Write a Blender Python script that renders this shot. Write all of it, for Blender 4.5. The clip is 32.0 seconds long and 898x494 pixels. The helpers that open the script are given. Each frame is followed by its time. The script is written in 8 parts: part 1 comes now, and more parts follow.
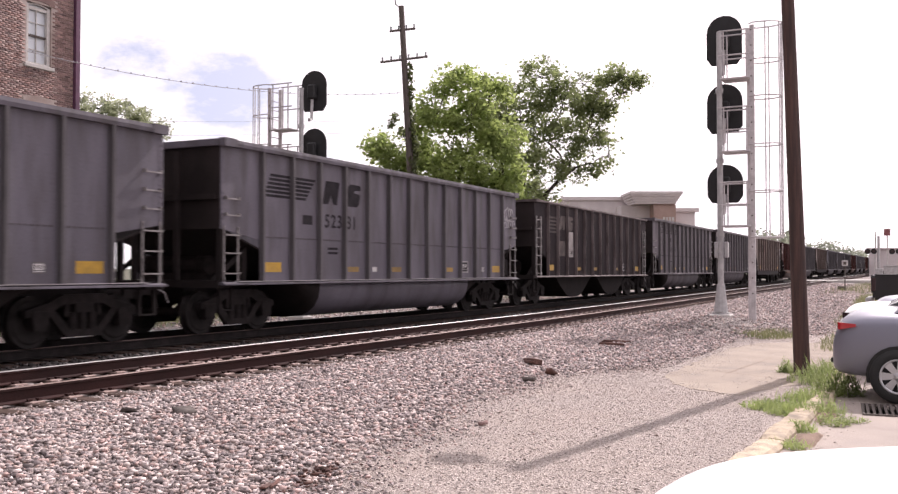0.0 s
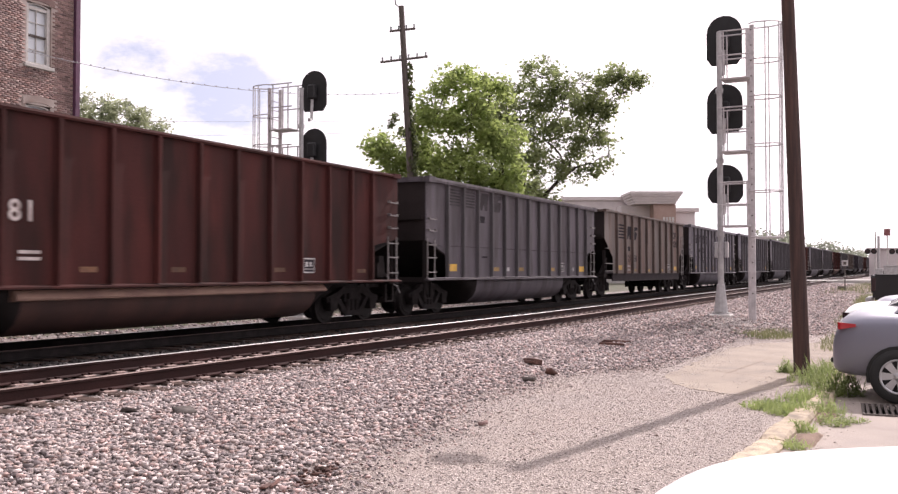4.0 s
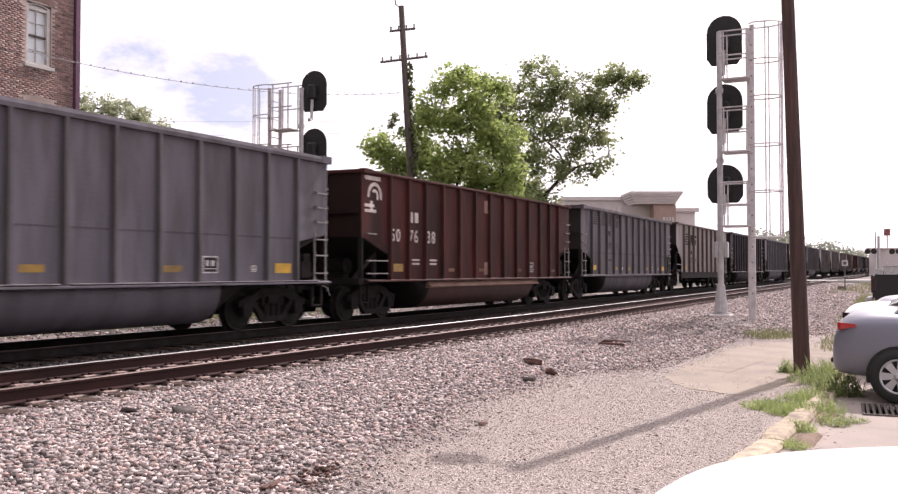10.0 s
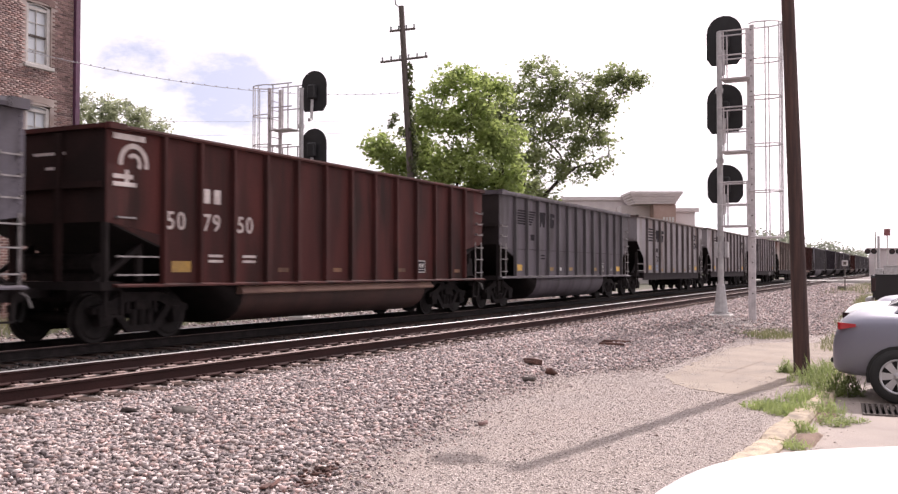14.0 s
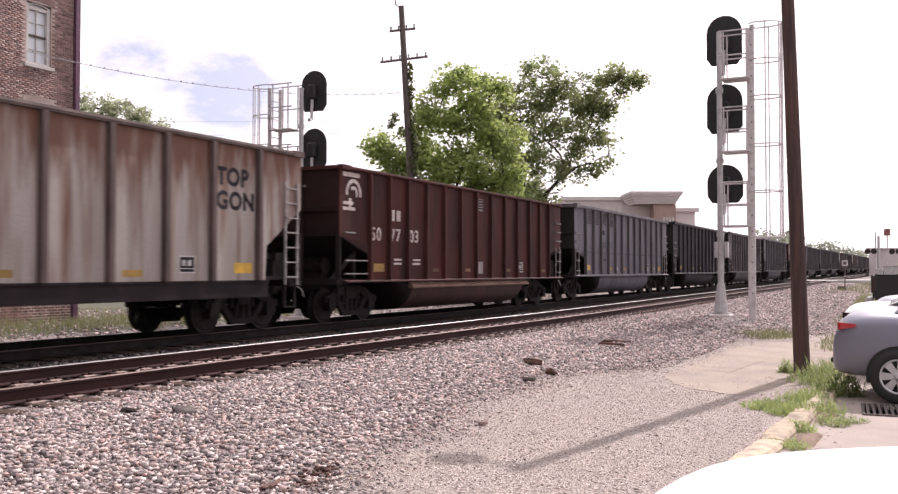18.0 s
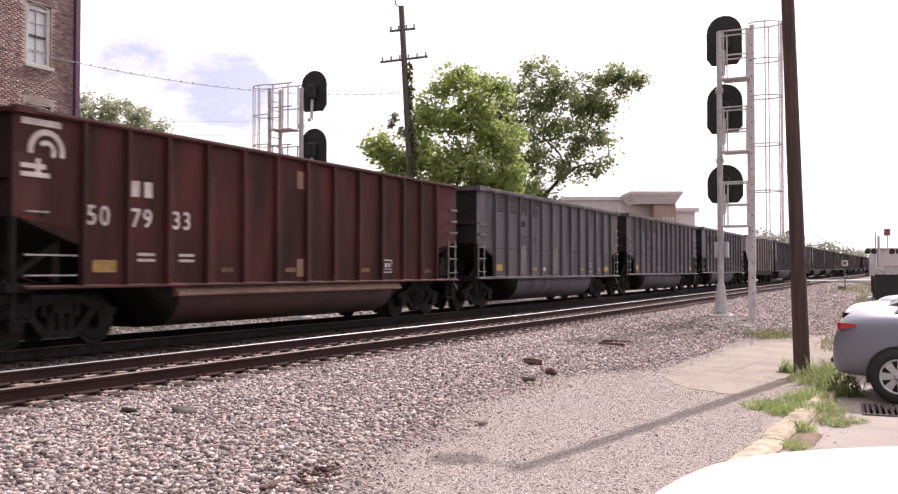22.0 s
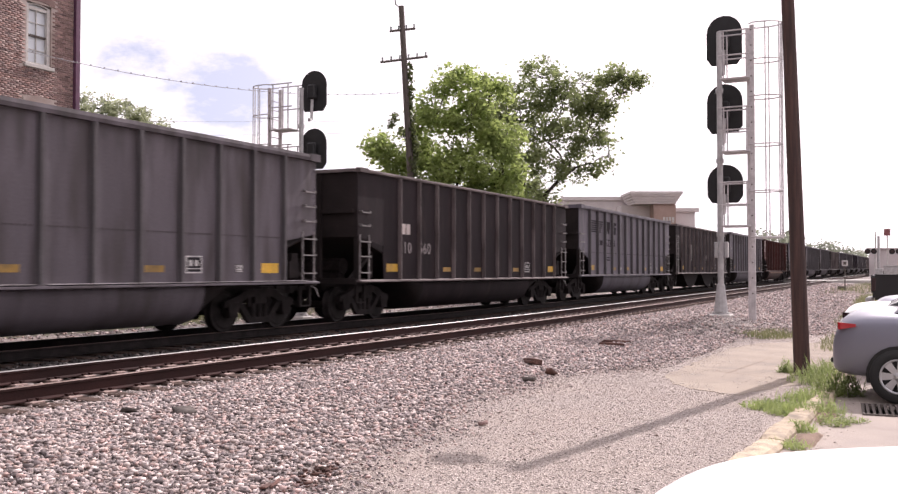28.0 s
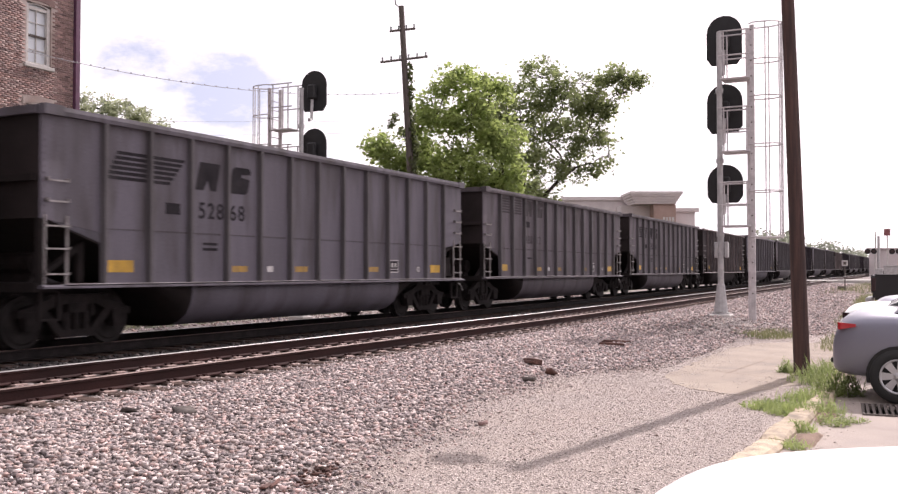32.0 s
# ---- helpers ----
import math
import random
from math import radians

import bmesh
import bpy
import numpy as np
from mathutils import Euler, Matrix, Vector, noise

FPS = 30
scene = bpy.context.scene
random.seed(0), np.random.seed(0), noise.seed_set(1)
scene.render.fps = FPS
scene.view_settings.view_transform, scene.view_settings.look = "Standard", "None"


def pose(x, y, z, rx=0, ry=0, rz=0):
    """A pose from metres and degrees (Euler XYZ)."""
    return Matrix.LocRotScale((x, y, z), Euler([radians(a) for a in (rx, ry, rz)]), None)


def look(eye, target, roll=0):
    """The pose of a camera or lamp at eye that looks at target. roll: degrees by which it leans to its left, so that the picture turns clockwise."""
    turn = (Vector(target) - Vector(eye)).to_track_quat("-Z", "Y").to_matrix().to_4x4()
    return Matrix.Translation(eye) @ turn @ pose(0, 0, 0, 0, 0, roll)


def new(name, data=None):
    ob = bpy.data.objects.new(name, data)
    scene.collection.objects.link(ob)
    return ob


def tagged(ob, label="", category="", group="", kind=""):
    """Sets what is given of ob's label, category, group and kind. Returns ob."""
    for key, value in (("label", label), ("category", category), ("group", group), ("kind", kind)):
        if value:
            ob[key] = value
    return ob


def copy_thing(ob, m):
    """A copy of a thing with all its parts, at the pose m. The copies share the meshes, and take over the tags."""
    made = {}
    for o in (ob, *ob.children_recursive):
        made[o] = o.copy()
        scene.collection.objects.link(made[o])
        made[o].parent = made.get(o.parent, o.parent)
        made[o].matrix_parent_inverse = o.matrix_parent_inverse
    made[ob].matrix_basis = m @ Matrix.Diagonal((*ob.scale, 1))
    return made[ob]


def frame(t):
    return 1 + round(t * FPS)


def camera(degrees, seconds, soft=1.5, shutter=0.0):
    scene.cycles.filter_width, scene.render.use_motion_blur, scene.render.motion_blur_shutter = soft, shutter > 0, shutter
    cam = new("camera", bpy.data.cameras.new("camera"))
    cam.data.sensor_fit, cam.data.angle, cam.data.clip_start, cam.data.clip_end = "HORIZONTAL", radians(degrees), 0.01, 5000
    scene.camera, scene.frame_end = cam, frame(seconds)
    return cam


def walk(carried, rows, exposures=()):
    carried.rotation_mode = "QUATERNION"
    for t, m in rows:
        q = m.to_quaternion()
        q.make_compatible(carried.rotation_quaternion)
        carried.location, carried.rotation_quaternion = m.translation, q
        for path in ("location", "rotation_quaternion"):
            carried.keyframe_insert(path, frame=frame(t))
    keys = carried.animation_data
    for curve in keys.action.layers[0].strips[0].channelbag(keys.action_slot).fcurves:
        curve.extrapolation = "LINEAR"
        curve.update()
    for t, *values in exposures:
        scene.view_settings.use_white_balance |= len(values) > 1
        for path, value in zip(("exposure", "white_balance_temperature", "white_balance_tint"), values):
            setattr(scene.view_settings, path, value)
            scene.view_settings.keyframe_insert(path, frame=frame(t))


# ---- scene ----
cam = camera(50.57, 32.0, soft=1.35, shutter=0.12)
EYE = (0.0, 0.0, 1.6)
AIM = (math.cos(radians(26.46)) * math.cos(radians(1.45)), math.sin(radians(26.46)) * math.cos(radians(1.45)), math.sin(radians(1.45)))
POSE = look(EYE, tuple(EYE[i] + AIM[i] for i in range(3)), 0.0)
walk(cam, [(0, POSE), (32, POSE)], exposures=[(0, 0.07, 6500, 22), (32, 0.07, 6500, 22)])

# ---- light ----
SUN_AZ, SUN_EL = radians(-7.5), radians(42)
world = bpy.data.worlds.new("sky")
scene.world = world
world.use_nodes = True
wn, wl = world.node_tree.nodes, world.node_tree.links
wn.clear()
sky = wn.new("ShaderNodeTexSky")
sky.sky_type, sky.sun_disc = "NISHITA", False
sky.sun_elevation, sky.sun_rotation = SUN_EL, radians(90) - SUN_AZ
sky.dust_density, sky.air_density = 2.5, 1.0
gain = wn.new("ShaderNodeVectorMath")
gain.operation = "SCALE"
gain.inputs["Scale"].default_value = 0.15
tc = wn.new("ShaderNodeTexCoord")
wl.new(sky.outputs[0], gain.inputs[0])
# the clear air is read somewhat above the hazy horizon
rise = wn.new("ShaderNodeVectorMath")
rise.operation = "ADD"
rise.inputs[1].default_value = (0, 0, 0.35)
wl.new(tc.outputs["Generated"], rise.inputs[0])
wl.new(rise.outputs[0], sky.inputs["Vector"])
mp = wn.new("ShaderNodeMapping")
mp.inputs["Scale"].default_value = (1.0, 1.0, 2.2)
mp.inputs["Rotation"].default_value = (0, 0, radians(-23))
mp.inputs["Location"].default_value = (0.35, 0.1, 0.2)
wl.new(tc.outputs["Generated"], mp.inputs[0])
cn = wn.new("ShaderNodeTexNoise")
cn.inputs["Scale"].default_value, cn.inputs["Detail"].default_value, cn.inputs["Roughness"].default_value = 9.0, 9.0, 0.62
wl.new(mp.outputs[0], cn.inputs[0])
cr = wn.new("ShaderNodeValToRGB")
cr.color_ramp.elements[0].position, cr.color_ramp.elements[1].position = 0.24, 0.47
# breaks in the cloud: direction, half-width in degrees, depth
BREAKS = [(0.725, 0.665, 0.185, 2.6, 0.124), (0.755, 0.63, 0.175, 2.6, 0.136), (0.70, 0.69, 0.20, 2.0, 0.074), (0.76, 0.60, 0.25, 2.2, 0.105), (0.69, 0.68, 0.24, 1.6, 0.062), (0.83, 0.54, 0.12, 1.8, 0.074),
          (0.957, 0.19, 0.22, 2.4, 0.183), (0.965, 0.205, 0.15, 1.8, 0.155), (0.97, 0.225, 0.09, 1.7, 0.208), (0.98, 0.14, 0.15, 1.8, 0.13), (0.997, 0.07, 0.045, 4.0, 0.195), (0.99, 0.11, 0.06, 3.0, 0.155)]
level = cn.outputs[0]
for bx, by, bz, half, depth in BREAKS:
    gap, dip, cutn = wn.new("ShaderNodeVectorMath"), wn.new("ShaderNodeMapRange"), wn.new("ShaderNodeMath")
    gap.operation, dip.interpolation_type, cutn.operation = "DOT_PRODUCT", "SMOOTHSTEP", "SUBTRACT"
    gap.inputs[1].default_value = Vector((bx, by, bz)).normalized()
    wl.new(tc.outputs["Generated"], gap.inputs[0])
    for k, v in (("From Min", math.cos(radians(half * 1.5))), ("From Max", 1.0), ("To Min", 0.0), ("To Max", depth * 1.2)):
        dip.inputs[k].default_value = v
    wl.new(gap.outputs["Value"], dip.inputs["Value"])
    wl.new(level, cutn.inputs[0])
    wl.new(dip.outputs[0], cutn.inputs[1])
    level = cutn.outputs[0]
wl.new(level, cr.inputs[0])
cm = wn.new("ShaderNodeMix")
cm.data_type = "RGBA"
# clouds are brighter round the sun, dimmer on the far side of the sky
toward, shade, lit = wn.new("ShaderNodeVectorMath"), wn.new("ShaderNodeMapRange"), wn.new("ShaderNodeVectorMath")
toward.operation, lit.operation, shade.interpolation_type = "DOT_PRODUCT", "SCALE", "SMOOTHSTEP"
toward.inputs[1].default_value = (math.cos(SUN_AZ) * math.cos(SUN_EL), math.sin(SUN_AZ) * math.cos(SUN_EL), math.sin(SUN_EL))
wl.new(tc.outputs["Generated"], toward.inputs[0])
for k, v in (("From Min", -0.55), ("From Max", 0.5), ("To Min", 0.45), ("To Max", 1.0)):
    shade.inputs[k].default_value = v
wl.new(toward.outputs["Value"], shade.inputs["Value"])
lit.inputs[0].default_value = (1.27, 1.235, 1.225)
wl.new(shade.outputs[0], lit.inputs["Scale"])
wl.new(lit.outputs[0], cm.inputs["B"])
wl.new(cr.outputs[0], cm.inputs["Factor"])
# thin veil of high cloud over the blue
veil = wn.new("ShaderNodeMix")
veil.data_type = "RGBA"
veil.inputs["Factor"].default_value = 0.25
wl.new(gain.outputs[0], veil.inputs["A"])
wl.new(lit.outputs[0], veil.inputs["B"])
wl.new(veil.outputs["Result"], cm.inputs["A"])
bg = wn.new("ShaderNodeBackground")
bg.inputs["Strength"].default_value = 1.0
wl.new(cm.outputs["Result"], bg.inputs["Color"])
wo = wn.new("ShaderNodeOutputWorld")
wl.new(bg.outputs[0], wo.inputs[0])
sun = new("sun", bpy.data.lights.new("sun", "SUN"))
sun.data.energy, sun.data.angle, sun.data.color = 4.4, radians(0.6), (1.0, 0.95, 0.88)
sun.matrix_basis = look((0, 0, 0), (-math.cos(SUN_AZ) * math.cos(SUN_EL), -math.sin(SUN_AZ) * math.cos(SUN_EL), -math.sin(SUN_EL)))


# ---- materials ----
def mat(name, col, rough=0.7, metal=0.0, col2=None, scale=3.0, stretch=(1, 1, 1), fine=60.0, bump=0.1, dirt=None, dirt_amt=0.0, dirt_scale=1.0, spread=0.06, spec=0.5, fine_amt=0.25):
    """Two scales of colour variation (patches and grain), optional dirt, fine relief."""
    m = bpy.data.materials.new(name)
    m.use_nodes = True
    n, l = m.node_tree.nodes, m.node_tree.links
    b = n["Principled BSDF"]
    b.inputs["Roughness"].default_value, b.inputs["Metallic"].default_value = rough, metal
    b.inputs["Specular IOR Level"].default_value = spec
    t, mpn, oi = n.new("ShaderNodeTexCoord"), n.new("ShaderNodeMapping"), n.new("ShaderNodeObjectInfo")
    mpn.inputs["Scale"].default_value = stretch
    l.new(t.outputs["Object"], mpn.inputs[0])
    off = n.new("ShaderNodeMath")
    off.operation = "MULTIPLY"
    off.inputs[1].default_value = 40.0
    l.new(oi.outputs["Random"], off.inputs[0])
    l.new(off.outputs[0], mpn.inputs["Location"])
    big, small = n.new("ShaderNodeTexNoise"), n.new("ShaderNodeTexNoise")
    big.inputs["Scale"].default_value, big.inputs["Detail"].default_value = scale, 5.0
    small.inputs["Scale"].default_value, small.inputs["Detail"].default_value = fine, 3.0
    l.new(mpn.outputs[0], big.inputs[0])
    l.new(t.outputs["Object"], small.inputs[0])
    c2 = col2 or tuple(c * 0.72 for c in col)
    ramp = n.new("ShaderNodeValToRGB")
    ramp.color_ramp.elements[0].position, ramp.color_ramp.elements[1].position = 0.35, 0.66
    ramp.color_ramp.elements[0].color, ramp.color_ramp.elements[1].color = (*c2, 1), (*col, 1)
    l.new(big.outputs[0], ramp.inputs[0])
    out = ramp.outputs[0]
    if dirt:
        dn, dr, dm = n.new("ShaderNodeTexNoise"), n.new("ShaderNodeValToRGB"), n.new("ShaderNodeMix")
        dn.inputs["Scale"].default_value, dn.inputs["Detail"].default_value = dirt_scale, 6.0
        l.new(mpn.outputs[0], dn.inputs[0])
        dr.color_ramp.elements[0].position, dr.color_ramp.elements[1].position = 0.5 - dirt_amt * 0.3, 0.75 - dirt_amt * 0.3
        l.new(dn.outputs[0], dr.inputs[0])
        dm.data_type = "RGBA"
        dm.inputs["B"].default_value = (*dirt, 1)
        l.new(dr.outputs[0], dm.inputs["Factor"])
        l.new(out, dm.inputs["A"])
        out = dm.outputs["Result"]
    hsv = n.new("ShaderNodeHueSaturation")
    gm = n.new("ShaderNodeMapRange")
    gm.inputs["To Min"].default_value, gm.inputs["To Max"].default_value = 1 - fine_amt, 1 + fine_amt
    l.new(small.outputs[0], gm.inputs[0])
    rv = n.new("ShaderNodeMapRange")
    rv.inputs["To Min"].default_value, rv.inputs["To Max"].default_value = 1 - spread, 1 + spread
    l.new(oi.outputs["Random"], rv.inputs[0])
    mul = n.new("ShaderNodeMath")
    mul.operation = "MULTIPLY"
    l.new(gm.outputs[0], mul.inputs[0])
    l.new(rv.outputs[0], mul.inputs[1])
    l.new(mul.outputs[0], hsv.inputs["Value"])
    l.new(out, hsv.inputs["Color"])
    l.new(hsv.outputs[0], b.inputs["Base Color"])
    if bump:
        bp = n.new("ShaderNodeBump")
        bp.inputs["Strength"].default_value, bp.inputs["Distance"].default_value = bump, 0.02
        l.new(small.outputs[0], bp.inputs["Height"])
        l.new(bp.outputs[0], b.inputs["Normal"])
    return m


def plain(name, col, rough=0.5, metal=0.0, emit=0.0, coat=0.0):
    m = bpy.data.materials.new(name)
    m.use_nodes = True
    b = m.node_tree.nodes["Principled BSDF"]
    b.inputs["Base Color"].default_value = (*col, 1)
    b.inputs["Roughness"].default_value, b.inputs["Metallic"].default_value = rough, metal
    b.inputs["Coat Weight"].default_value = coat
    if emit:
        b.inputs["Emission Color"].default_value = (*col, 1)
        b.inputs["Emission Strength"].default_value = emit
    return m


def stone_mat(name, cols, rough=0.9):
    """Broken stone: a colour for each stone, with fine grain."""
    m = bpy.data.materials.new(name)
    m.use_nodes = True
    n, l = m.node_tree.nodes, m.node_tree.links
    b = n["Principled BSDF"]
    b.inputs["Roughness"].default_value = rough
    g, r, t, s = n.new("ShaderNodeNewGeometry"), n.new("ShaderNodeValToRGB"), n.new("ShaderNodeTexCoord"), n.new("ShaderNodeTexNoise")
    r.color_ramp.interpolation = "CONSTANT"
    while len(r.color_ramp.elements) < len(cols):
        r.color_ramp.elements.new(0.5)
    for i, c in enumerate(cols):
        r.color_ramp.elements[i].position = i / len(cols)
        r.color_ramp.elements[i].color = (*c, 1)
    l.new(g.outputs["Random Per Island"], r.inputs[0])
    s.inputs["Scale"].default_value, s.inputs["Detail"].default_value = 45.0, 4.0
    l.new(t.outputs["Object"], s.inputs[0])
    h, q = n.new("ShaderNodeHueSaturation"), n.new("ShaderNodeMapRange")
    q.inputs["To Min"].default_value, q.inputs["To Max"].default_value = 0.72, 1.28
    l.new(s.outputs[0], q.inputs[0])
    l.new(q.outputs[0], h.inputs["Value"])
    l.new(r.outputs[0], h.inputs["Color"])
    l.new(h.outputs[0], b.inputs["Base Color"])
    return m


def gravel_layer(n, l, t, cols, cell, patch):
    """Cells of small stones over patches of grit: colour and height."""
    v, v2, no = n.new("ShaderNodeTexVoronoi"), n.new("ShaderNodeTexVoronoi"), n.new("ShaderNodeTexNoise")
    v.inputs["Scale"].default_value, v2.inputs["Scale"].default_value = cell, cell * 2.3
    no.inputs["Scale"].default_value, no.inputs["Detail"].default_value = 0.7, 6.0
    for q in (v, v2, no):
        l.new(t.outputs["Object"], q.inputs["Vector"])
    sep, r = n.new("ShaderNodeSeparateColor"), n.new("ShaderNodeValToRGB")
    l.new(v.outputs["Color"], sep.inputs[0])
    while len(r.color_ramp.elements) < len(cols):
        r.color_ramp.elements.new(0.5)
    for i, c in enumerate(cols):
        r.color_ramp.elements[i].position = i / max(1, len(cols) - 1)
        r.color_ramp.elements[i].color = (*c, 1)
    l.new(sep.outputs[0], r.inputs[0])
    sep2, h, q2 = n.new("ShaderNodeSeparateColor"), n.new("ShaderNodeHueSaturation"), n.new("ShaderNodeMapRange")
    l.new(v2.outputs["Color"], sep2.inputs[0])
    q2.inputs["To Min"].default_value, q2.inputs["To Max"].default_value = 0.7, 1.25
    l.new(sep2.outputs[0], q2.inputs[0])
    l.new(q2.outputs[0], h.inputs["Value"])
    l.new(r.outputs[0], h.inputs["Color"])
    mx, pr = n.new("ShaderNodeMix"), n.new("ShaderNodeValToRGB")
    pr.color_ramp.elements[0].position, pr.color_ramp.elements[1].position = 0.42, 0.7
    l.new(no.outputs[0], pr.inputs[0])
    mx.data_type = "RGBA"
    mx.inputs["B"].default_value = (*patch, 1)
    half = n.new("ShaderNodeMath")
    half.operation = "MULTIPLY"
    half.inputs[1].default_value = 0.45
    l.new(pr.outputs[0], half.inputs[0])
    l.new(half.outputs[0], mx.inputs["Factor"])
    l.new(h.outputs[0], mx.inputs["A"])
    return mx.outputs["Result"], v.outputs["Distance"]


def gravel_mat(name, cols, cell=14.0, patch=(0.3, 0.28, 0.26), bump=0.6, second=None):
    """Gravel ground; second: another gravel that takes over where the "stony" attribute says so, with a ragged edge."""
    m = bpy.data.materials.new(name)
    m.use_nodes = True
    n, l = m.node_tree.nodes, m.node_tree.links
    b = n["Principled BSDF"]
    b.inputs["Roughness"].default_value = 0.95
    t = n.new("ShaderNodeTexCoord")
    col, height = gravel_layer(n, l, t, cols, cell, patch)
    if second:
        col2, _ = gravel_layer(n, l, t, *second)
        at, no, ad, rg, mx = n.new("ShaderNodeAttribute"), n.new("ShaderNodeTexNoise"), n.new("ShaderNodeMath"), n.new("ShaderNodeMapRange"), n.new("ShaderNodeMix")
        at.attribute_name = "stony"
        no.inputs["Scale"].default_value, no.inputs["Detail"].default_value, no.inputs["Roughness"].default_value = 2.2, 8.0, 0.7
        l.new(t.outputs["Object"], no.inputs["Vector"])
        l.new(at.outputs["Fac"], ad.inputs[0])
        l.new(no.outputs[0], ad.inputs[1])
        for k, v in (("From Min", 0.7), ("From Max", 1.3)):
            rg.inputs[k].default_value = v
        l.new(ad.outputs[0], rg.inputs[0])
        mx.data_type = "RGBA"
        l.new(rg.outputs[0], mx.inputs["Factor"])
        l.new(col, mx.inputs["A"])
        l.new(col2, mx.inputs["B"])
        col = mx.outputs["Result"]
    l.new(col, b.inputs["Base Color"])
    bp = n.new("ShaderNodeBump")
    bp.inputs["Strength"].default_value, bp.inputs["Distance"].default_value = bump, 0.03
    l.new(height, bp.inputs["Height"])
    l.new(bp.outputs[0], b.inputs["Normal"])
    return m


BLACK_TONE = (0.02, 0.017, 0.017)
M = {}
M["grey_blue"] = mat("painted_steel_blue_grey", (0.139, 0.127, 0.156), 0.6, col2=(0.104, 0.094, 0.113), scale=0.9, stretch=(1.6, 1, 0.35), dirt=(0.069, 0.060, 0.065), dirt_amt=0.1, dirt_scale=1.4, fine=25, bump=0.04, spread=0.06, spec=0.3)
M["grey_warm"] = mat("painted_steel_warm_grey", (0.132, 0.115, 0.133), 0.65, col2=(0.096, 0.083, 0.096), scale=1.0, stretch=(1.6, 1, 0.35), dirt=(0.058, 0.048, 0.050), dirt_amt=0.15, dirt_scale=1.3, fine=25, bump=0.04, spread=0.06, spec=0.3)
M["grey_mid"] = mat("soot_streaked_grey_steel", (0.124, 0.111, 0.122), 0.65, col2=(0.08, 0.07, 0.076), scale=1.0, stretch=(1.6, 1, 0.35), dirt=(0.038, 0.032, 0.033), dirt_amt=0.25, dirt_scale=1.3, fine=25, bump=0.04, spread=0.06, spec=0.25)
M["grey_dark"] = mat("grimy_dark_steel", (0.038, 0.030, 0.040), 0.65, col2=(0.027, 0.021, 0.027), scale=1.0, stretch=(1.6, 1, 0.35), dirt=(0.019, 0.015, 0.0175), dirt_amt=0.2, dirt_scale=1.3, fine=25, bump=0.04, spread=0.1, spec=0.2)
M["black_brown"] = mat("old_black_brown_steel", (0.027, 0.0195, 0.0225), 0.75, col2=(0.018, 0.0135, 0.0152), scale=1.4, stretch=(1.6, 1, 0.4), dirt=(0.055, 0.038, 0.036), dirt_amt=-0.25, dirt_scale=2.0, fine=25, bump=0.05, spread=0.06, spec=0.15)
# ribs darker than the sides: soot, plus their flank shade put into the colour
M["rib_soot_shade"] = mat("sooty_shaded_rib", (0.105, 0.097, 0.104), 0.7, col2=(0.07, 0.064, 0.068), scale=1.5, stretch=(1, 1, 0.4), fine=25, bump=0.05, spread=0.1, spec=0.25)
M["rib_worn"] = mat("worn_grey_brown_rib", (0.2, 0.168, 0.168), 0.7, col2=(0.09, 0.072, 0.072), scale=1.5, stretch=(1, 1, 0.5), fine=25, bump=0.05, spread=0.08, spec=0.2)
M["oxide_red"] = mat("oxide_red_steel", (0.084, 0.025, 0.022), 0.7, col2=(0.052, 0.017, 0.016), scale=0.9, stretch=(1.6, 1, 0.35), dirt=(0.03, 0.0145, 0.013), dirt_amt=0.3, dirt_scale=1.2, fine=25, bump=0.04, spread=0.12, spec=0.15)
M["light_grey"] = mat("aged_light_grey_steel", (0.292, 0.271, 0.286), 0.65, col2=(0.218, 0.196, 0.206), scale=1.0, stretch=(1.6, 1, 0.35), dirt=(0.155, 0.105, 0.09), dirt_amt=-0.05, dirt_scale=1.5, fine=25, bump=0.04, spread=0.06)
M["dusty_grey"] = mat("dusty_mid_grey_steel", (0.218, 0.19, 0.19), 0.65, col2=(0.175, 0.15, 0.149), scale=1.0, stretch=(1.6, 1, 0.35), dirt=(0.13, 0.08, 0.066), dirt_amt=0.0, dirt_scale=1.5, fine=25, bump=0.04, spread=0.08)
M["beige"] = mat("dusty_beige_steel", (0.172, 0.14, 0.127), 0.7, col2=(0.132, 0.110, 0.100), scale=1.0, stretch=(1.6, 1, 0.35), dirt=(0.125, 0.066, 0.05), dirt_amt=0.2, dirt_scale=1.0, fine=25, bump=0.04, spread=0.1)
M["rusty_light"] = mat("rust_streaked_light_steel", (0.34, 0.31, 0.29), 0.7, col2=(0.27, 0.235, 0.21), scale=1.0, stretch=(2.4, 1, 0.22), dirt=(0.13, 0.055, 0.035), dirt_amt=0.05, dirt_scale=1.5, fine=25, bump=0.05, spread=0.06)
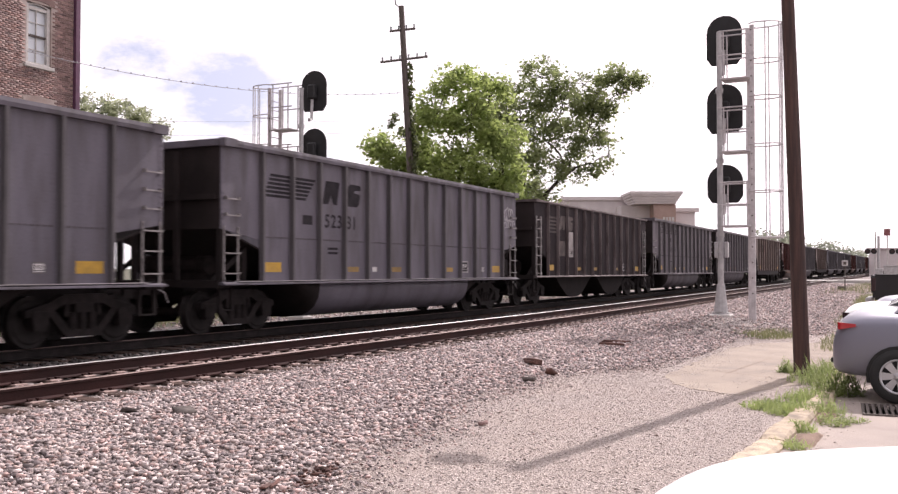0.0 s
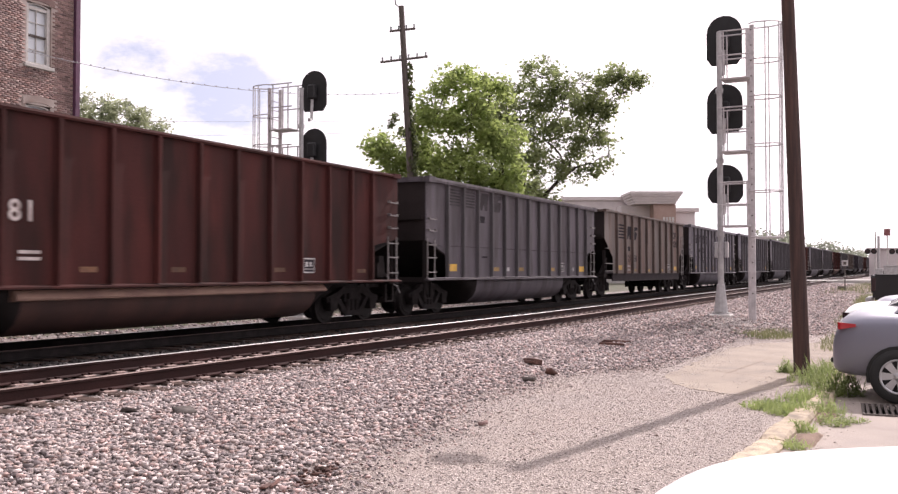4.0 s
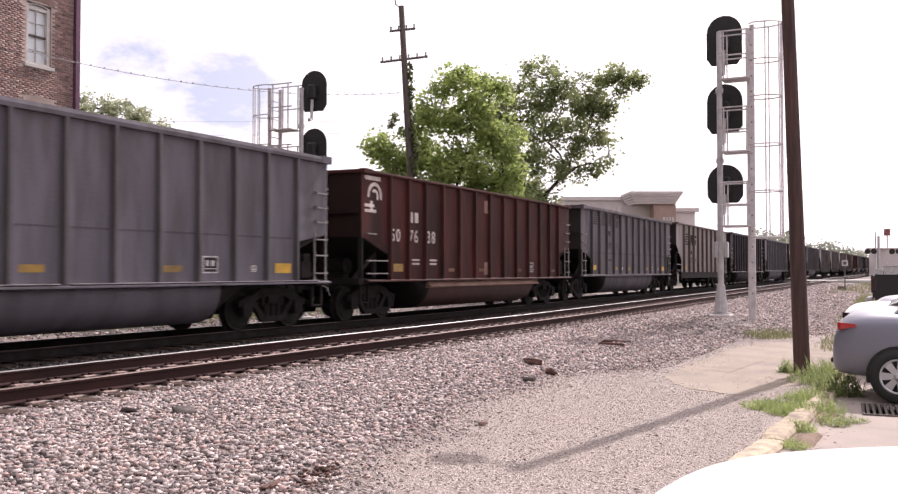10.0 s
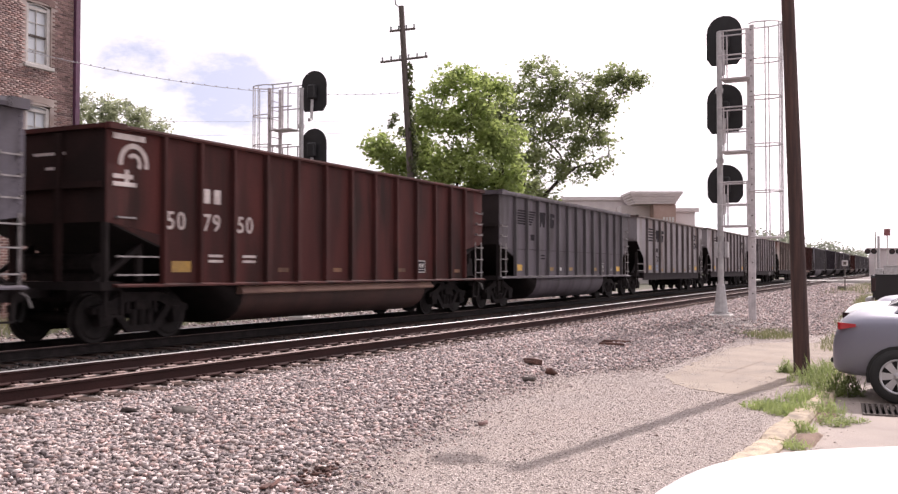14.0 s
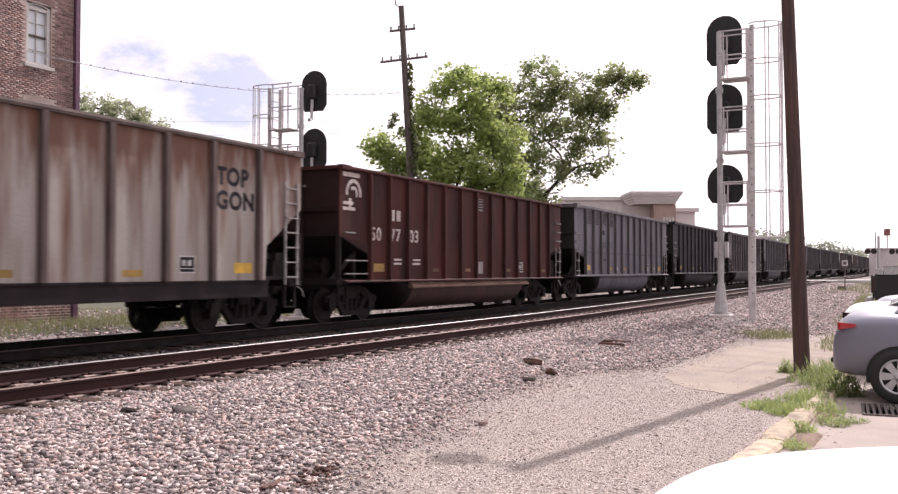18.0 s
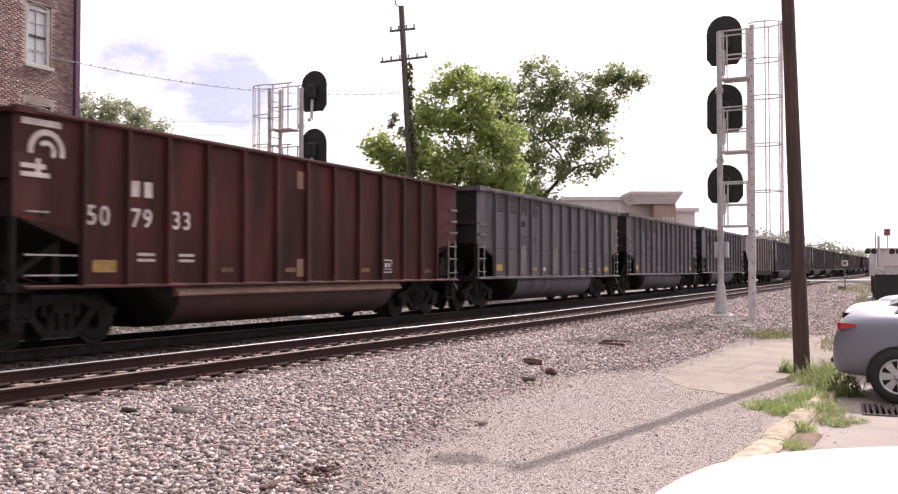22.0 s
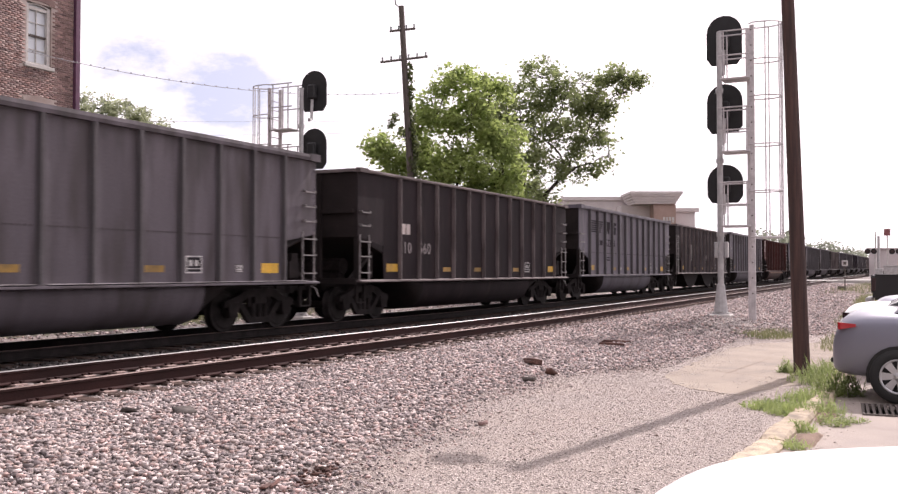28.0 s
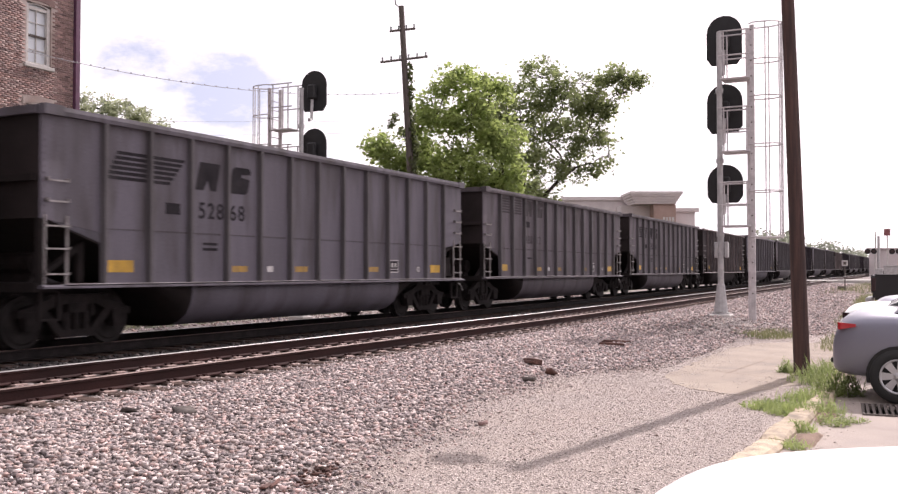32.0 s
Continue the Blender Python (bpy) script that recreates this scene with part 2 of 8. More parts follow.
def rust_runs(m, col, z0, z1):
    """Rust that starts at the rim and runs down in uneven streaks."""
    n, l = m.node_tree.nodes, m.node_tree.links
    b = n["Principled BSDF"]
    src = b.inputs["Base Color"].links[0].from_socket
    t, sp, mp, no = n.new("ShaderNodeTexCoord"), n.new("ShaderNodeSeparateXYZ"), n.new("ShaderNodeMapping"), n.new("ShaderNodeTexNoise")
    l.new(t.outputs["Object"], sp.inputs[0])
    l.new(t.outputs["Object"], mp.inputs[0])
    mp.inputs["Scale"].default_value = (1.0, 1.0, 0.12)
    no.inputs["Scale"].default_value, no.inputs["Detail"].default_value, no.inputs["Roughness"].default_value = 3.2, 7.0, 0.65
    l.new(mp.outputs[0], no.inputs[0])
    h, ad, rp, mx = n.new("ShaderNodeMapRange"), n.new("ShaderNodeMath"), n.new("ShaderNodeValToRGB"), n.new("ShaderNodeMix")
    for k, v in (("From Min", z0), ("From Max", z1), ("To Min", -0.25), ("To Max", 0.22)):
        h.inputs[k].default_value = v
    l.new(sp.outputs[2], h.inputs[0])
    l.new(no.outputs[0], ad.inputs[0])
    l.new(h.outputs[0], ad.inputs[1])
    rp.color_ramp.elements[0].position, rp.color_ramp.elements[1].position = 0.46, 0.66
    l.new(ad.outputs[0], rp.inputs[0])
    mx.data_type = "RGBA"
    mx.inputs["B"].default_value = (*col, 1)
    l.new(rp.outputs[0], mx.inputs["Factor"])
    l.new(src, mx.inputs["A"])
    l.new(mx.outputs["Result"], b.inputs["Base Color"])


rust_runs(M["rusty_light"], (0.12, 0.05, 0.032), 1.6, 3.8)
rust_runs(M["light_grey"], (0.16, 0.12, 0.1), 2.2, 5.2)
rust_runs(M["grey_mid"], (0.05, 0.044, 0.047), 0.6, 5.0)
rust_runs(M["grey_blue"], (0.07, 0.063, 0.067), 1.6, 5.6)
rust_runs(M["grey_warm"], (0.058, 0.05, 0.053), 1.4, 5.2)
rust_runs(M["oxide_red"], (0.06, 0.019, 0.017), 1.4, 5.4)
rust_runs(M["dusty_grey"], (0.1, 0.075, 0.066), 1.8, 5.0)
rust_runs(M["beige"], (0.085, 0.052, 0.043), 1.4, 4.8)
M["rib_rust"] = mat("rusty_rib", (0.105, 0.074, 0.064), 0.75, col2=(0.055, 0.038, 0.034), scale=2.0, stretch=(1, 1, 0.5), fine=25, bump=0.05)
M["rib_grey"] = mat("stained_pale_rib", (0.125, 0.104, 0.105), 0.75, col2=(0.055, 0.042, 0.041), scale=2.2, stretch=(1, 1, 0.35), fine=25, bump=0.05)
# pale dust tone that carries the bright line where sun strikes the sill
M["lit_dust"] = mat("sunlit_pale_dust", (0.42, 0.39, 0.4), 0.8, col2=(0.26, 0.235, 0.24), scale=2.5, fine=30, bump=0.05)
M["blue_mark"] = mat("blue_stencil_paint", (0.22, 0.3, 0.42), 0.7, col2=(0.16, 0.22, 0.32), scale=5, fine=30, bump=0.0)
M["near_black"] = mat("near_black_matt", (0.026, 0.021, 0.021), 0.85, col2=BLACK_TONE, scale=3, fine=40, bump=0.1, spec=0.1)
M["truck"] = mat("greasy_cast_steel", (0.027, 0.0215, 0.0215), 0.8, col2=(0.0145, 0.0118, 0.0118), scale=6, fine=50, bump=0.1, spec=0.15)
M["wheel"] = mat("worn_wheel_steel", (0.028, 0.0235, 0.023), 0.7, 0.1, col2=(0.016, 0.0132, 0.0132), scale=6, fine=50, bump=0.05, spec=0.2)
M["belly_red"] = mat("coal_stained_red_tub", (0.085, 0.04, 0.033), 0.65, col2=(0.05, 0.026, 0.023), scale=1.2, stretch=(1.6, 1, 0.5), fine=25, bump=0.04)
M["logo"] = mat("faded_black_paint", (0.024, 0.0215, 0.025), 0.85, col2=(0.036, 0.033, 0.037), scale=4, fine=30, bump=0.0, spec=0.08)
M["logo_faded"] = mat("sooted_over_lettering", (0.045, 0.039, 0.042), 0.8, col2=(0.075, 0.067, 0.072), scale=3, fine=30, bump=0.0, spec=0.15)
M["logo_white"] = mat("faded_white_paint", (0.62, 0.56, 0.54), 0.7, col2=(0.4, 0.33, 0.31), scale=4, fine=30, bump=0.0)
M["faded_white"] = mat("dulled_white_stencil", (0.33, 0.29, 0.29), 0.75, col2=(0.2, 0.17, 0.17), scale=5, fine=30, bump=0.0)
M["yellow"] = mat("yellow_reflective_sheet", (0.62, 0.36, 0.03), 0.5, col2=(0.42, 0.25, 0.03), scale=4, fine=30, bump=0.0, spread=0.25)
M["yellow_dim"] = mat("soiled_yellow_sheet", (0.34, 0.2, 0.04), 0.6, col2=(0.2, 0.125, 0.04), scale=4, fine=30, bump=0.0, spread=0.35)
M["rust_tag"] = mat("rust_stained_sheet", (0.2, 0.1, 0.05), 0.7, col2=(0.11, 0.055, 0.035), scale=4, fine=30, bump=0.0, spread=0.35)
M["white_tag"] = mat("white_stencil_plate", (0.6, 0.58, 0.57), 0.6, col2=(0.4, 0.38, 0.38), scale=6, fine=40, bump=0.0)
M["bare"] = mat("worn_grab_iron", (0.32, 0.3, 0.3), 0.5, 0.2, col2=(0.18, 0.16, 0.16), scale=8, fine=40, bump=0.0)
M["rail"] = mat("rusty_rail_web", (0.046, 0.0195, 0.0175), 0.8, col2=(0.026, 0.0125, 0.012), scale=3, stretch=(0.3, 1, 1), fine=40, bump=0.15, spec=0.2)
M["rail_dull"] = mat("dull_rail_head", (0.225, 0.158, 0.144), 0.6, 0.3, col2=(0.150, 0.101, 0.086), scale=2, fine=30, bump=0.0)
# end walls: soot, with the shade of the end faces put into the colour
M["end_soot_shade"] = mat("sooty_shaded_end_wall", (0.034, 0.027, 0.027), 0.8, col2=(0.018, 0.0145, 0.0145), scale=0.9, fine=25, bump=0.05, spec=0.1)
M["end_red"] = mat("sooty_shaded_red_end_wall", (0.032, 0.0165, 0.0155), 0.8, col2=(0.018, 0.0115, 0.011), scale=0.9, fine=25, bump=0.05, spec=0.1)
M["rail_top"] = plain("polished_rail_head", (0.5, 0.48, 0.47), 0.3, 0.9)
M["tie"] = mat("weathered_timber_sleeper", (0.105, 0.072, 0.061), 0.9, col2=(0.060, 0.042, 0.036), scale=3, stretch=(1, 8, 4), fine=50, bump=0.4, spec=0.1)
M["rust_timber"] = mat("rust_stained_timber", (0.17, 0.095, 0.08), 0.9, col2=(0.095, 0.056, 0.05), scale=5, stretch=(1, 6, 4), fine=50, bump=0.4, spec=0.1)
M["spike"] = mat("rusty_spike", (0.12, 0.055, 0.04), 0.85, col2=(0.07, 0.035, 0.03), scale=8, fine=60, bump=0.1)
M["plate"] = mat("dusty_tie_plate", (0.42, 0.31, 0.28), 0.75, col2=(0.27, 0.19, 0.165), scale=8, fine=60, bump=0.1)
M["stone"] = stone_mat("crushed_ballast_stone", [(0.403, 0.337, 0.324), (0.556, 0.467, 0.442), (0.25, 0.213, 0.21), (0.687, 0.590, 0.565), (0.500, 0.359, 0.333), (0.22, 0.188, 0.185), (0.556, 0.477, 0.452), (0.34, 0.288, 0.284), (0.501, 0.383, 0.349), (0.339, 0.289, 0.287), (0.17, 0.145, 0.143)])
M["ballast"] = gravel_mat("ballast_bed", [(0.1, 0.086, 0.084), (0.28, 0.24, 0.228), (0.16, 0.137, 0.133), (0.38, 0.325, 0.308)], 26, (0.24, 0.2, 0.183))
# darker ballast for the strip from the near track to behind the train
M["dark_ballast"] = gravel_mat("dark_ballast_bed", [(0.02, 0.0165, 0.0165), (0.05, 0.042, 0.041), (0.03, 0.025, 0.025), (0.07, 0.06, 0.058)], 16, (0.03, 0.025, 0.0245))
M["dark_stone"] = stone_mat("dark_broken_stone", [(0.03, 0.025, 0.025), (0.055, 0.047, 0.046), (0.021, 0.018, 0.018), (0.08, 0.069, 0.067)])
M["lot"] = gravel_mat("worn_gravel_asphalt", [(0.22, 0.188, 0.174), (0.4, 0.34, 0.31), (0.33, 0.28, 0.256), (0.46, 0.392, 0.357), (0.6, 0.525, 0.484)], 60, (0.41, 0.336, 0.293), 0.7,
                      ([(0.12, 0.102, 0.098), (0.32, 0.272, 0.255), (0.19, 0.162, 0.155), (0.42, 0.357, 0.334)], 30, (0.34, 0.28, 0.25)))
M["grit"] = stone_mat("loose_grit", [(0.42, 0.362, 0.335), (0.52, 0.45, 0.415), (0.45, 0.38, 0.345), (0.35, 0.3, 0.28), (0.64, 0.57, 0.53), (0.48, 0.4, 0.35), (0.32, 0.273, 0.256)])
M["fine_gravel"] = stone_mat("pale_fine_gravel", [(0.42, 0.39, 0.39), (0.52, 0.48, 0.475), (0.34, 0.315, 0.315), (0.6, 0.555, 0.545)])
M["tar"] = mat("faded_asphalt_parking", (0.39, 0.33, 0.29), 0.9, col2=(0.3, 0.255, 0.23), scale=0.8, fine=90, bump=0.25, dirt=(0.2, 0.17, 0.15), dirt_amt=-0.15, dirt_scale=0.6)
M["slab"] = mat("tan_concrete_pavement", (0.335, 0.276, 0.222), 0.9, col2=(0.265, 0.218, 0.18), scale=1.1, fine=70, bump=0.2, dirt=(0.23, 0.193, 0.168), dirt_amt=0.0, dirt_scale=1.6)
M["kerb"] = mat("old_painted_kerb", (0.56, 0.46, 0.33), 0.9, col2=(0.36, 0.295, 0.23), scale=6, fine=50, bump=0.5, dirt=(0.24, 0.2, 0.165), dirt_amt=-0.05, dirt_scale=4)
M["galv"] = mat("galvanised_steel", (0.5, 0.49, 0.495), 0.5, 0.25, col2=(0.38, 0.37, 0.375), scale=6, fine=40, bump=0.02)
M["pink_galv"] = mat("weathered_galvanised_frame", (0.56, 0.53, 0.54), 0.55, 0.15, col2=(0.43, 0.4, 0.41), scale=6, fine=40, bump=0.02)
M["signal_black"] = mat("matt_black_signal_plate", (0.018, 0.018, 0.02), 0.7, col2=(0.012, 0.012, 0.013), scale=5, fine=40, bump=0.02)
M["pole"] = mat("brown_creosoted_pole", (0.085, 0.045, 0.038), 0.85, col2=(0.04, 0.024, 0.022), scale=3, stretch=(6, 6, 0.4), fine=60, bump=0.4)
M["old_pole"] = mat("grey_weathered_pole", (0.13, 0.11, 0.1), 0.9, col2=(0.08, 0.066, 0.06), scale=3, stretch=(6, 6, 0.4), fine=60, bump=0.3)
M["concrete"] = mat("pale_concrete", (0.58, 0.55, 0.53), 0.9, col2=(0.47, 0.45, 0.43), scale=2, fine=50, bump=0.2)
M["brick"] = mat("old_red_brick", (0.285, 0.185, 0.168), 0.9, col2=(0.18, 0.116, 0.11), scale=1.6, fine=40, bump=0.2, spread=0.4)
M["brick_mix"] = stone_mat("weathered_brick_mix", [(0.255, 0.165, 0.152), (0.31, 0.2, 0.178), (0.18, 0.125, 0.12), (0.36, 0.268, 0.245), (0.235, 0.148, 0.138), (0.285, 0.2, 0.186), (0.3, 0.185, 0.164)], 0.92)
M["mortar"] = mat("pale_mortar", (0.52, 0.45, 0.42), 0.95, col2=(0.3, 0.23, 0.205), scale=0.8, fine=40, bump=0.2)
M["trim_white"] = mat("weathered_white_trim", (0.62, 0.6, 0.58), 0.7, col2=(0.5, 0.47, 0.45), scale=4, fine=40, bump=0.05)
M["glass_blind"] = plain("window_glass_with_pale_blind", (0.6, 0.64, 0.68), 0.15)
# pipe's purple takes in the lens colour fringe along the wall's edge
M["purple"] = mat("dark_purple_corner_pipe", (0.13, 0.05, 0.1), 0.6, col2=(0.085, 0.034, 0.066), scale=3, fine=30, bump=0.02)
M["stucco"] = mat("pale_stucco", (0.68, 0.62, 0.62), 0.9, col2=(0.6, 0.54, 0.54), scale=0.5, fine=20, bump=0.05)
M["shop_brick"] = mat("brown_shop_brick", (0.42, 0.3, 0.26), 0.9, col2=(0.36, 0.25, 0.215), scale=0.8, fine=20, bump=0.05)
def leafy(name, col, col2, scale=0.9, thin=0.5, vary=0.35):
    """Leaves that let part of the sun through."""
    m = mat(name, col, 0.5, col2=col2, scale=scale, fine=4, bump=0.0, fine_amt=vary)
    n, l = m.node_tree.nodes, m.node_tree.links
    b, tr, mx, out = n["Principled BSDF"], n.new("ShaderNodeBsdfTranslucent"), n.new("ShaderNodeMixShader"), n["Material Output"]
    src = b.inputs["Base Color"].links[0].from_socket
    hs = n.new("ShaderNodeHueSaturation")
    hs.inputs["Value"].default_value, hs.inputs["Hue"].default_value = 2.0, 0.494
    l.new(src, hs.inputs["Color"])
    l.new(hs.outputs[0], tr.inputs["Color"])
    mx.inputs[0].default_value = thin
    l.new(b.outputs[0], mx.inputs[1])
    l.new(tr.outputs[0], mx.inputs[2])
    l.new(mx.outputs[0], out.inputs["Surface"])
    return m


M["leaf"] = leafy("sunlit_leaves", (0.26, 0.318, 0.112), (0.13, 0.168, 0.058), thin=0.6, vary=0.55)
M["leaf_dark"] = leafy("dark_oak_leaves", (0.2, 0.235, 0.108), (0.108, 0.133, 0.06), thin=0.58, vary=0.55)
M["leaf_grey"] = leafy("greyish_green_leaves", (0.3, 0.325, 0.215), (0.18, 0.2, 0.125))
# distance haze is put into this greyed, paler leaf colour
M["leaf_far"] = leafy("haze_greyed_leaves", (0.21, 0.228, 0.175), (0.15, 0.165, 0.125), 0.3)
M["vine"] = leafy("vine_leaves", (0.1, 0.12, 0.045), (0.05, 0.065, 0.025), 2.0, 0.4)
M["bark"] = mat("dark_bark", (0.07, 0.055, 0.045), 0.95, col2=(0.04, 0.032, 0.028), scale=4, stretch=(3, 3, 0.6), fine=30, bump=0.5)
M["weed"] = leafy("green_weeds", (0.27, 0.32, 0.13), (0.15, 0.2, 0.07), 3.0, 0.45)
M["dry_grass"] = leafy("dry_roadside_grass", (0.2, 0.2, 0.105), (0.11, 0.12, 0.055), 2.0, 0.35)
M["soil"] = mat("bare_brown_soil", (0.26, 0.185, 0.14), 0.95, col2=(0.17, 0.115, 0.085), scale=5, fine=60, bump=0.5)
M["verge"] = mat("dusty_verge", (0.095, 0.088, 0.056), 0.95, col2=(0.055, 0.06, 0.033), scale=0.5, fine=12, bump=0.2)
M["silver"] = plain("silver_blue_car_paint", (0.205, 0.205, 0.255), 0.42, 0.45, coat=0.35)
M["white_paint"] = plain("white_car_paint", (0.84, 0.84, 0.84), 0.5, 0.0, coat=0.05)
M["black_paint"] = plain("black_truck_paint", (0.006, 0.005, 0.007), 0.55, 0.0, coat=0.1)
M["tyre"] = plain("black_tyre_rubber", (0.02, 0.02, 0.02), 0.85)
M["rim"] = plain("silver_alloy", (0.5, 0.5, 0.52), 0.35, 0.8)
M["dark_glass"] = plain("tinted_car_glass", (0.02, 0.022, 0.025), 0.05)
# dusty tan, brightened so the ledge's colour holds its strip of sunlight
M["ledge_tan"] = mat("sunlit_dusty_ledge_tan", (0.300, 0.188, 0.143), 0.8, col2=(0.195, 0.112, 0.090), scale=1.5, stretch=(1, 1, 0.6), fine=20, bump=0.05)
M["fresh_patch"] = mat("chalky_repaint_patch", (0.4, 0.37, 0.36), 0.75, col2=(0.27, 0.24, 0.235), scale=3, fine=20, bump=0.02)
M["patch"] = mat("pale_repaint_patch", (0.2, 0.18, 0.17), 0.7, col2=(0.13, 0.115, 0.11), scale=3, fine=20, bump=0.02)
M["bare_patch"] = mat("worn_dark_patch", (0.12, 0.11, 0.115), 0.7, col2=(0.08, 0.07, 0.07), scale=2, stretch=(2, 1, 0.4), fine=20, bump=0.02)
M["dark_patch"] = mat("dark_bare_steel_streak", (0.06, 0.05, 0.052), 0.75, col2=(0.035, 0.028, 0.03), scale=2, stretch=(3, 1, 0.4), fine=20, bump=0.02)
M["faded_mark"] = mat("faded_tan_mark", (0.105, 0.08, 0.073), 0.75, col2=(0.045, 0.035, 0.034), scale=3, fine=20, bump=0.02)
M["scrawl"] = plain("white_spray_paint", (0.55, 0.53, 0.54), 0.6)
M["smoked_lens"] = plain("smoked_lens", (0.03, 0.012, 0.014), 0.2)
M["red_lens"] = plain("red_tail_lamp_lens", (0.42, 0.012, 0.02), 0.2, coat=1.0)
# cable grey lightened, its backlit glint put into the colour
M["wire_pale"] = plain("backlit_pale_cable", (0.36, 0.35, 0.37), 0.5)
M["faded_red"] = mat("faded_red_sign", (0.24, 0.085, 0.09), 0.6, col2=(0.18, 0.06, 0.065), scale=3, fine=30, bump=0.0)
M["red_light"] = plain("dark_crossing_lamp", (0.03, 0.012, 0.012), 0.4)
M["porcelain"] = plain("glass_insulator", (0.3, 0.33, 0.33), 0.2)


# ---- mesh helpers ----
def mesh(name, bm):
    me = bpy.data.meshes.new(name)
    bm.to_mesh(me)
    bm.free()
    return me


def part(name, bm, material, parent=None, label=""):
    me = bm if isinstance(bm, bpy.types.Mesh) else mesh(name, bm)
    if not me.materials:
        for q in material if isinstance(material, (list, tuple)) else [material]:
            me.materials.append(q)
    ob = new(name, me)
    if parent:
        ob.parent = parent
    if label:
        tagged(ob, label)
    return ob


def empty(name, x=0, y=0, z=0, rz=0):
    ob = new(name)
    ob.matrix_basis = pose(x, y, z, 0, 0, rz)
    return ob


def box(bm, x0, x1, y0, y1, z0, z1, mi=0):
    v = [bm.verts.new((x, y, z)) for z in (z0, z1) for x, y in ((x0, y0), (x1, y0), (x1, y1), (x0, y1))]
    for f in ((3, 2, 1, 0), (4, 5, 6, 7), (0, 1, 5, 4), (1, 2, 6, 5), (2, 3, 7, 6), (3, 0, 4, 7)):
        bm.faces.new([v[i] for i in f]).material_index = mi
    return v


def rbox(x0, x1, y0, y1, z0, z1, r=0.01, seg=1):
    bm = bmesh.new()
    box(bm, x0, x1, y0, y1, z0, z1)
    bmesh.ops.bevel(bm, geom=bm.edges[:], offset=r, segments=seg, affect="EDGES")
    return bm


def tube(bm, a, b, r0, r1=None, n=8, caps=True):
    a, b = Vector(a), Vector(b)
    r1 = r0 if r1 is None else r1
    q = (b - a).to_track_quat("Z", "Y")
    rings = []
    for c, r in ((a, r0), (b, r1)):
        rings.append([bm.verts.new(c + q @ Vector((r * math.cos(i * 2 * math.pi / n), r * math.sin(i * 2 * math.pi / n), 0))) for i in range(n)])
    for i in range(n):
        bm.faces.new((rings[0][i], rings[0][(i + 1) % n], rings[1][(i + 1) % n], rings[1][i]))
    if caps:
        bm.faces.new(rings[0][::-1])
        bm.faces.new(rings[1])


def path_tube(bm, pts, r, n=6):
    """One continuous tube along a bent line."""
    pts = [Vector(p) for p in pts]
    rings = []
    up = Vector((0.13, 0.21, 0.97))
    for i, p in enumerate(pts):
        d = (pts[min(i + 1, len(pts) - 1)] - pts[max(i - 1, 0)]).normalized()
        a = d.cross(up if abs(d.dot(up)) < 0.95 else Vector((1, 0.1, 0))).normalized()
        b = d.cross(a)
        if rings and a.dot(last) < 0:
            a, b = -a, -b
        last = a
        rings.append([bm.verts.new(p + (a * math.cos(k * 2 * math.pi / n) + b * math.sin(k * 2 * math.pi / n)) * r) for k in range(n)])
    for q, w in zip(rings, rings[1:]):
        for k in range(n):
            bm.faces.new((q[k], q[(k + 1) % n], w[(k + 1) % n], w[k]))
    bm.faces.new(rings[0][::-1])
    bm.faces.new(rings[-1])
    bmesh.ops.recalc_face_normals(bm, faces=bm.faces[:])


def prism(bm, pts, axis, c0, c1, mi=0):
    """A polygon pushed along an axis; pts are the two other coordinates in order."""
    def at(p, c):
        q = list(p)
        q.insert("xyz".index(axis), c)
        return q
    va, vb = [bm.verts.new(at(p, c0)) for p in pts], [bm.verts.new(at(p, c1)) for p in pts]
    k = len(pts)
    fs = [bm.faces.new(va), bm.faces.new(vb[::-1])]
    for i in range(k):
        fs.append(bm.faces.new((va[(i + 1) % k], va[i], vb[i], vb[(i + 1) % k])))
    for f in fs:
        f.material_index = mi
    bmesh.ops.recalc_face_normals(bm, faces=fs)


def fast_mesh(name, verts, faces):
    """verts (n,3) and faces (m,3) arrays of triangles."""
    me = bpy.data.meshes.new(name)
    me.vertices.add(len(verts))
    me.vertices.foreach_set("co", np.asarray(verts, np.float32).ravel())
    me.loops.add(len(faces) * 3)
    me.loops.foreach_set("vertex_index", np.asarray(faces, np.int32).ravel())
    me.polygons.add(len(faces))
    me.polygons.foreach_set("loop_start", np.arange(0, len(faces) * 3, 3, dtype=np.int32))
    me.polygons.foreach_set("loop_total", np.full(len(faces), 3, np.int32))
    me.update(calc_edges=True)
    return me


CUBE_V = np.array([(x, y, z) for x in (-1.0, 1.0) for y in (-1.0, 1.0) for z in (-1.0, 1.0)])
CUBE_F = np.array([(0, 1, 3), (0, 3, 2), (4, 6, 7), (4, 7, 5), (0, 4, 5), (0, 5, 1), (2, 3, 7), (2, 7, 6), (0, 2, 6), (0, 6, 4), (1, 5, 7), (1, 7, 3)])


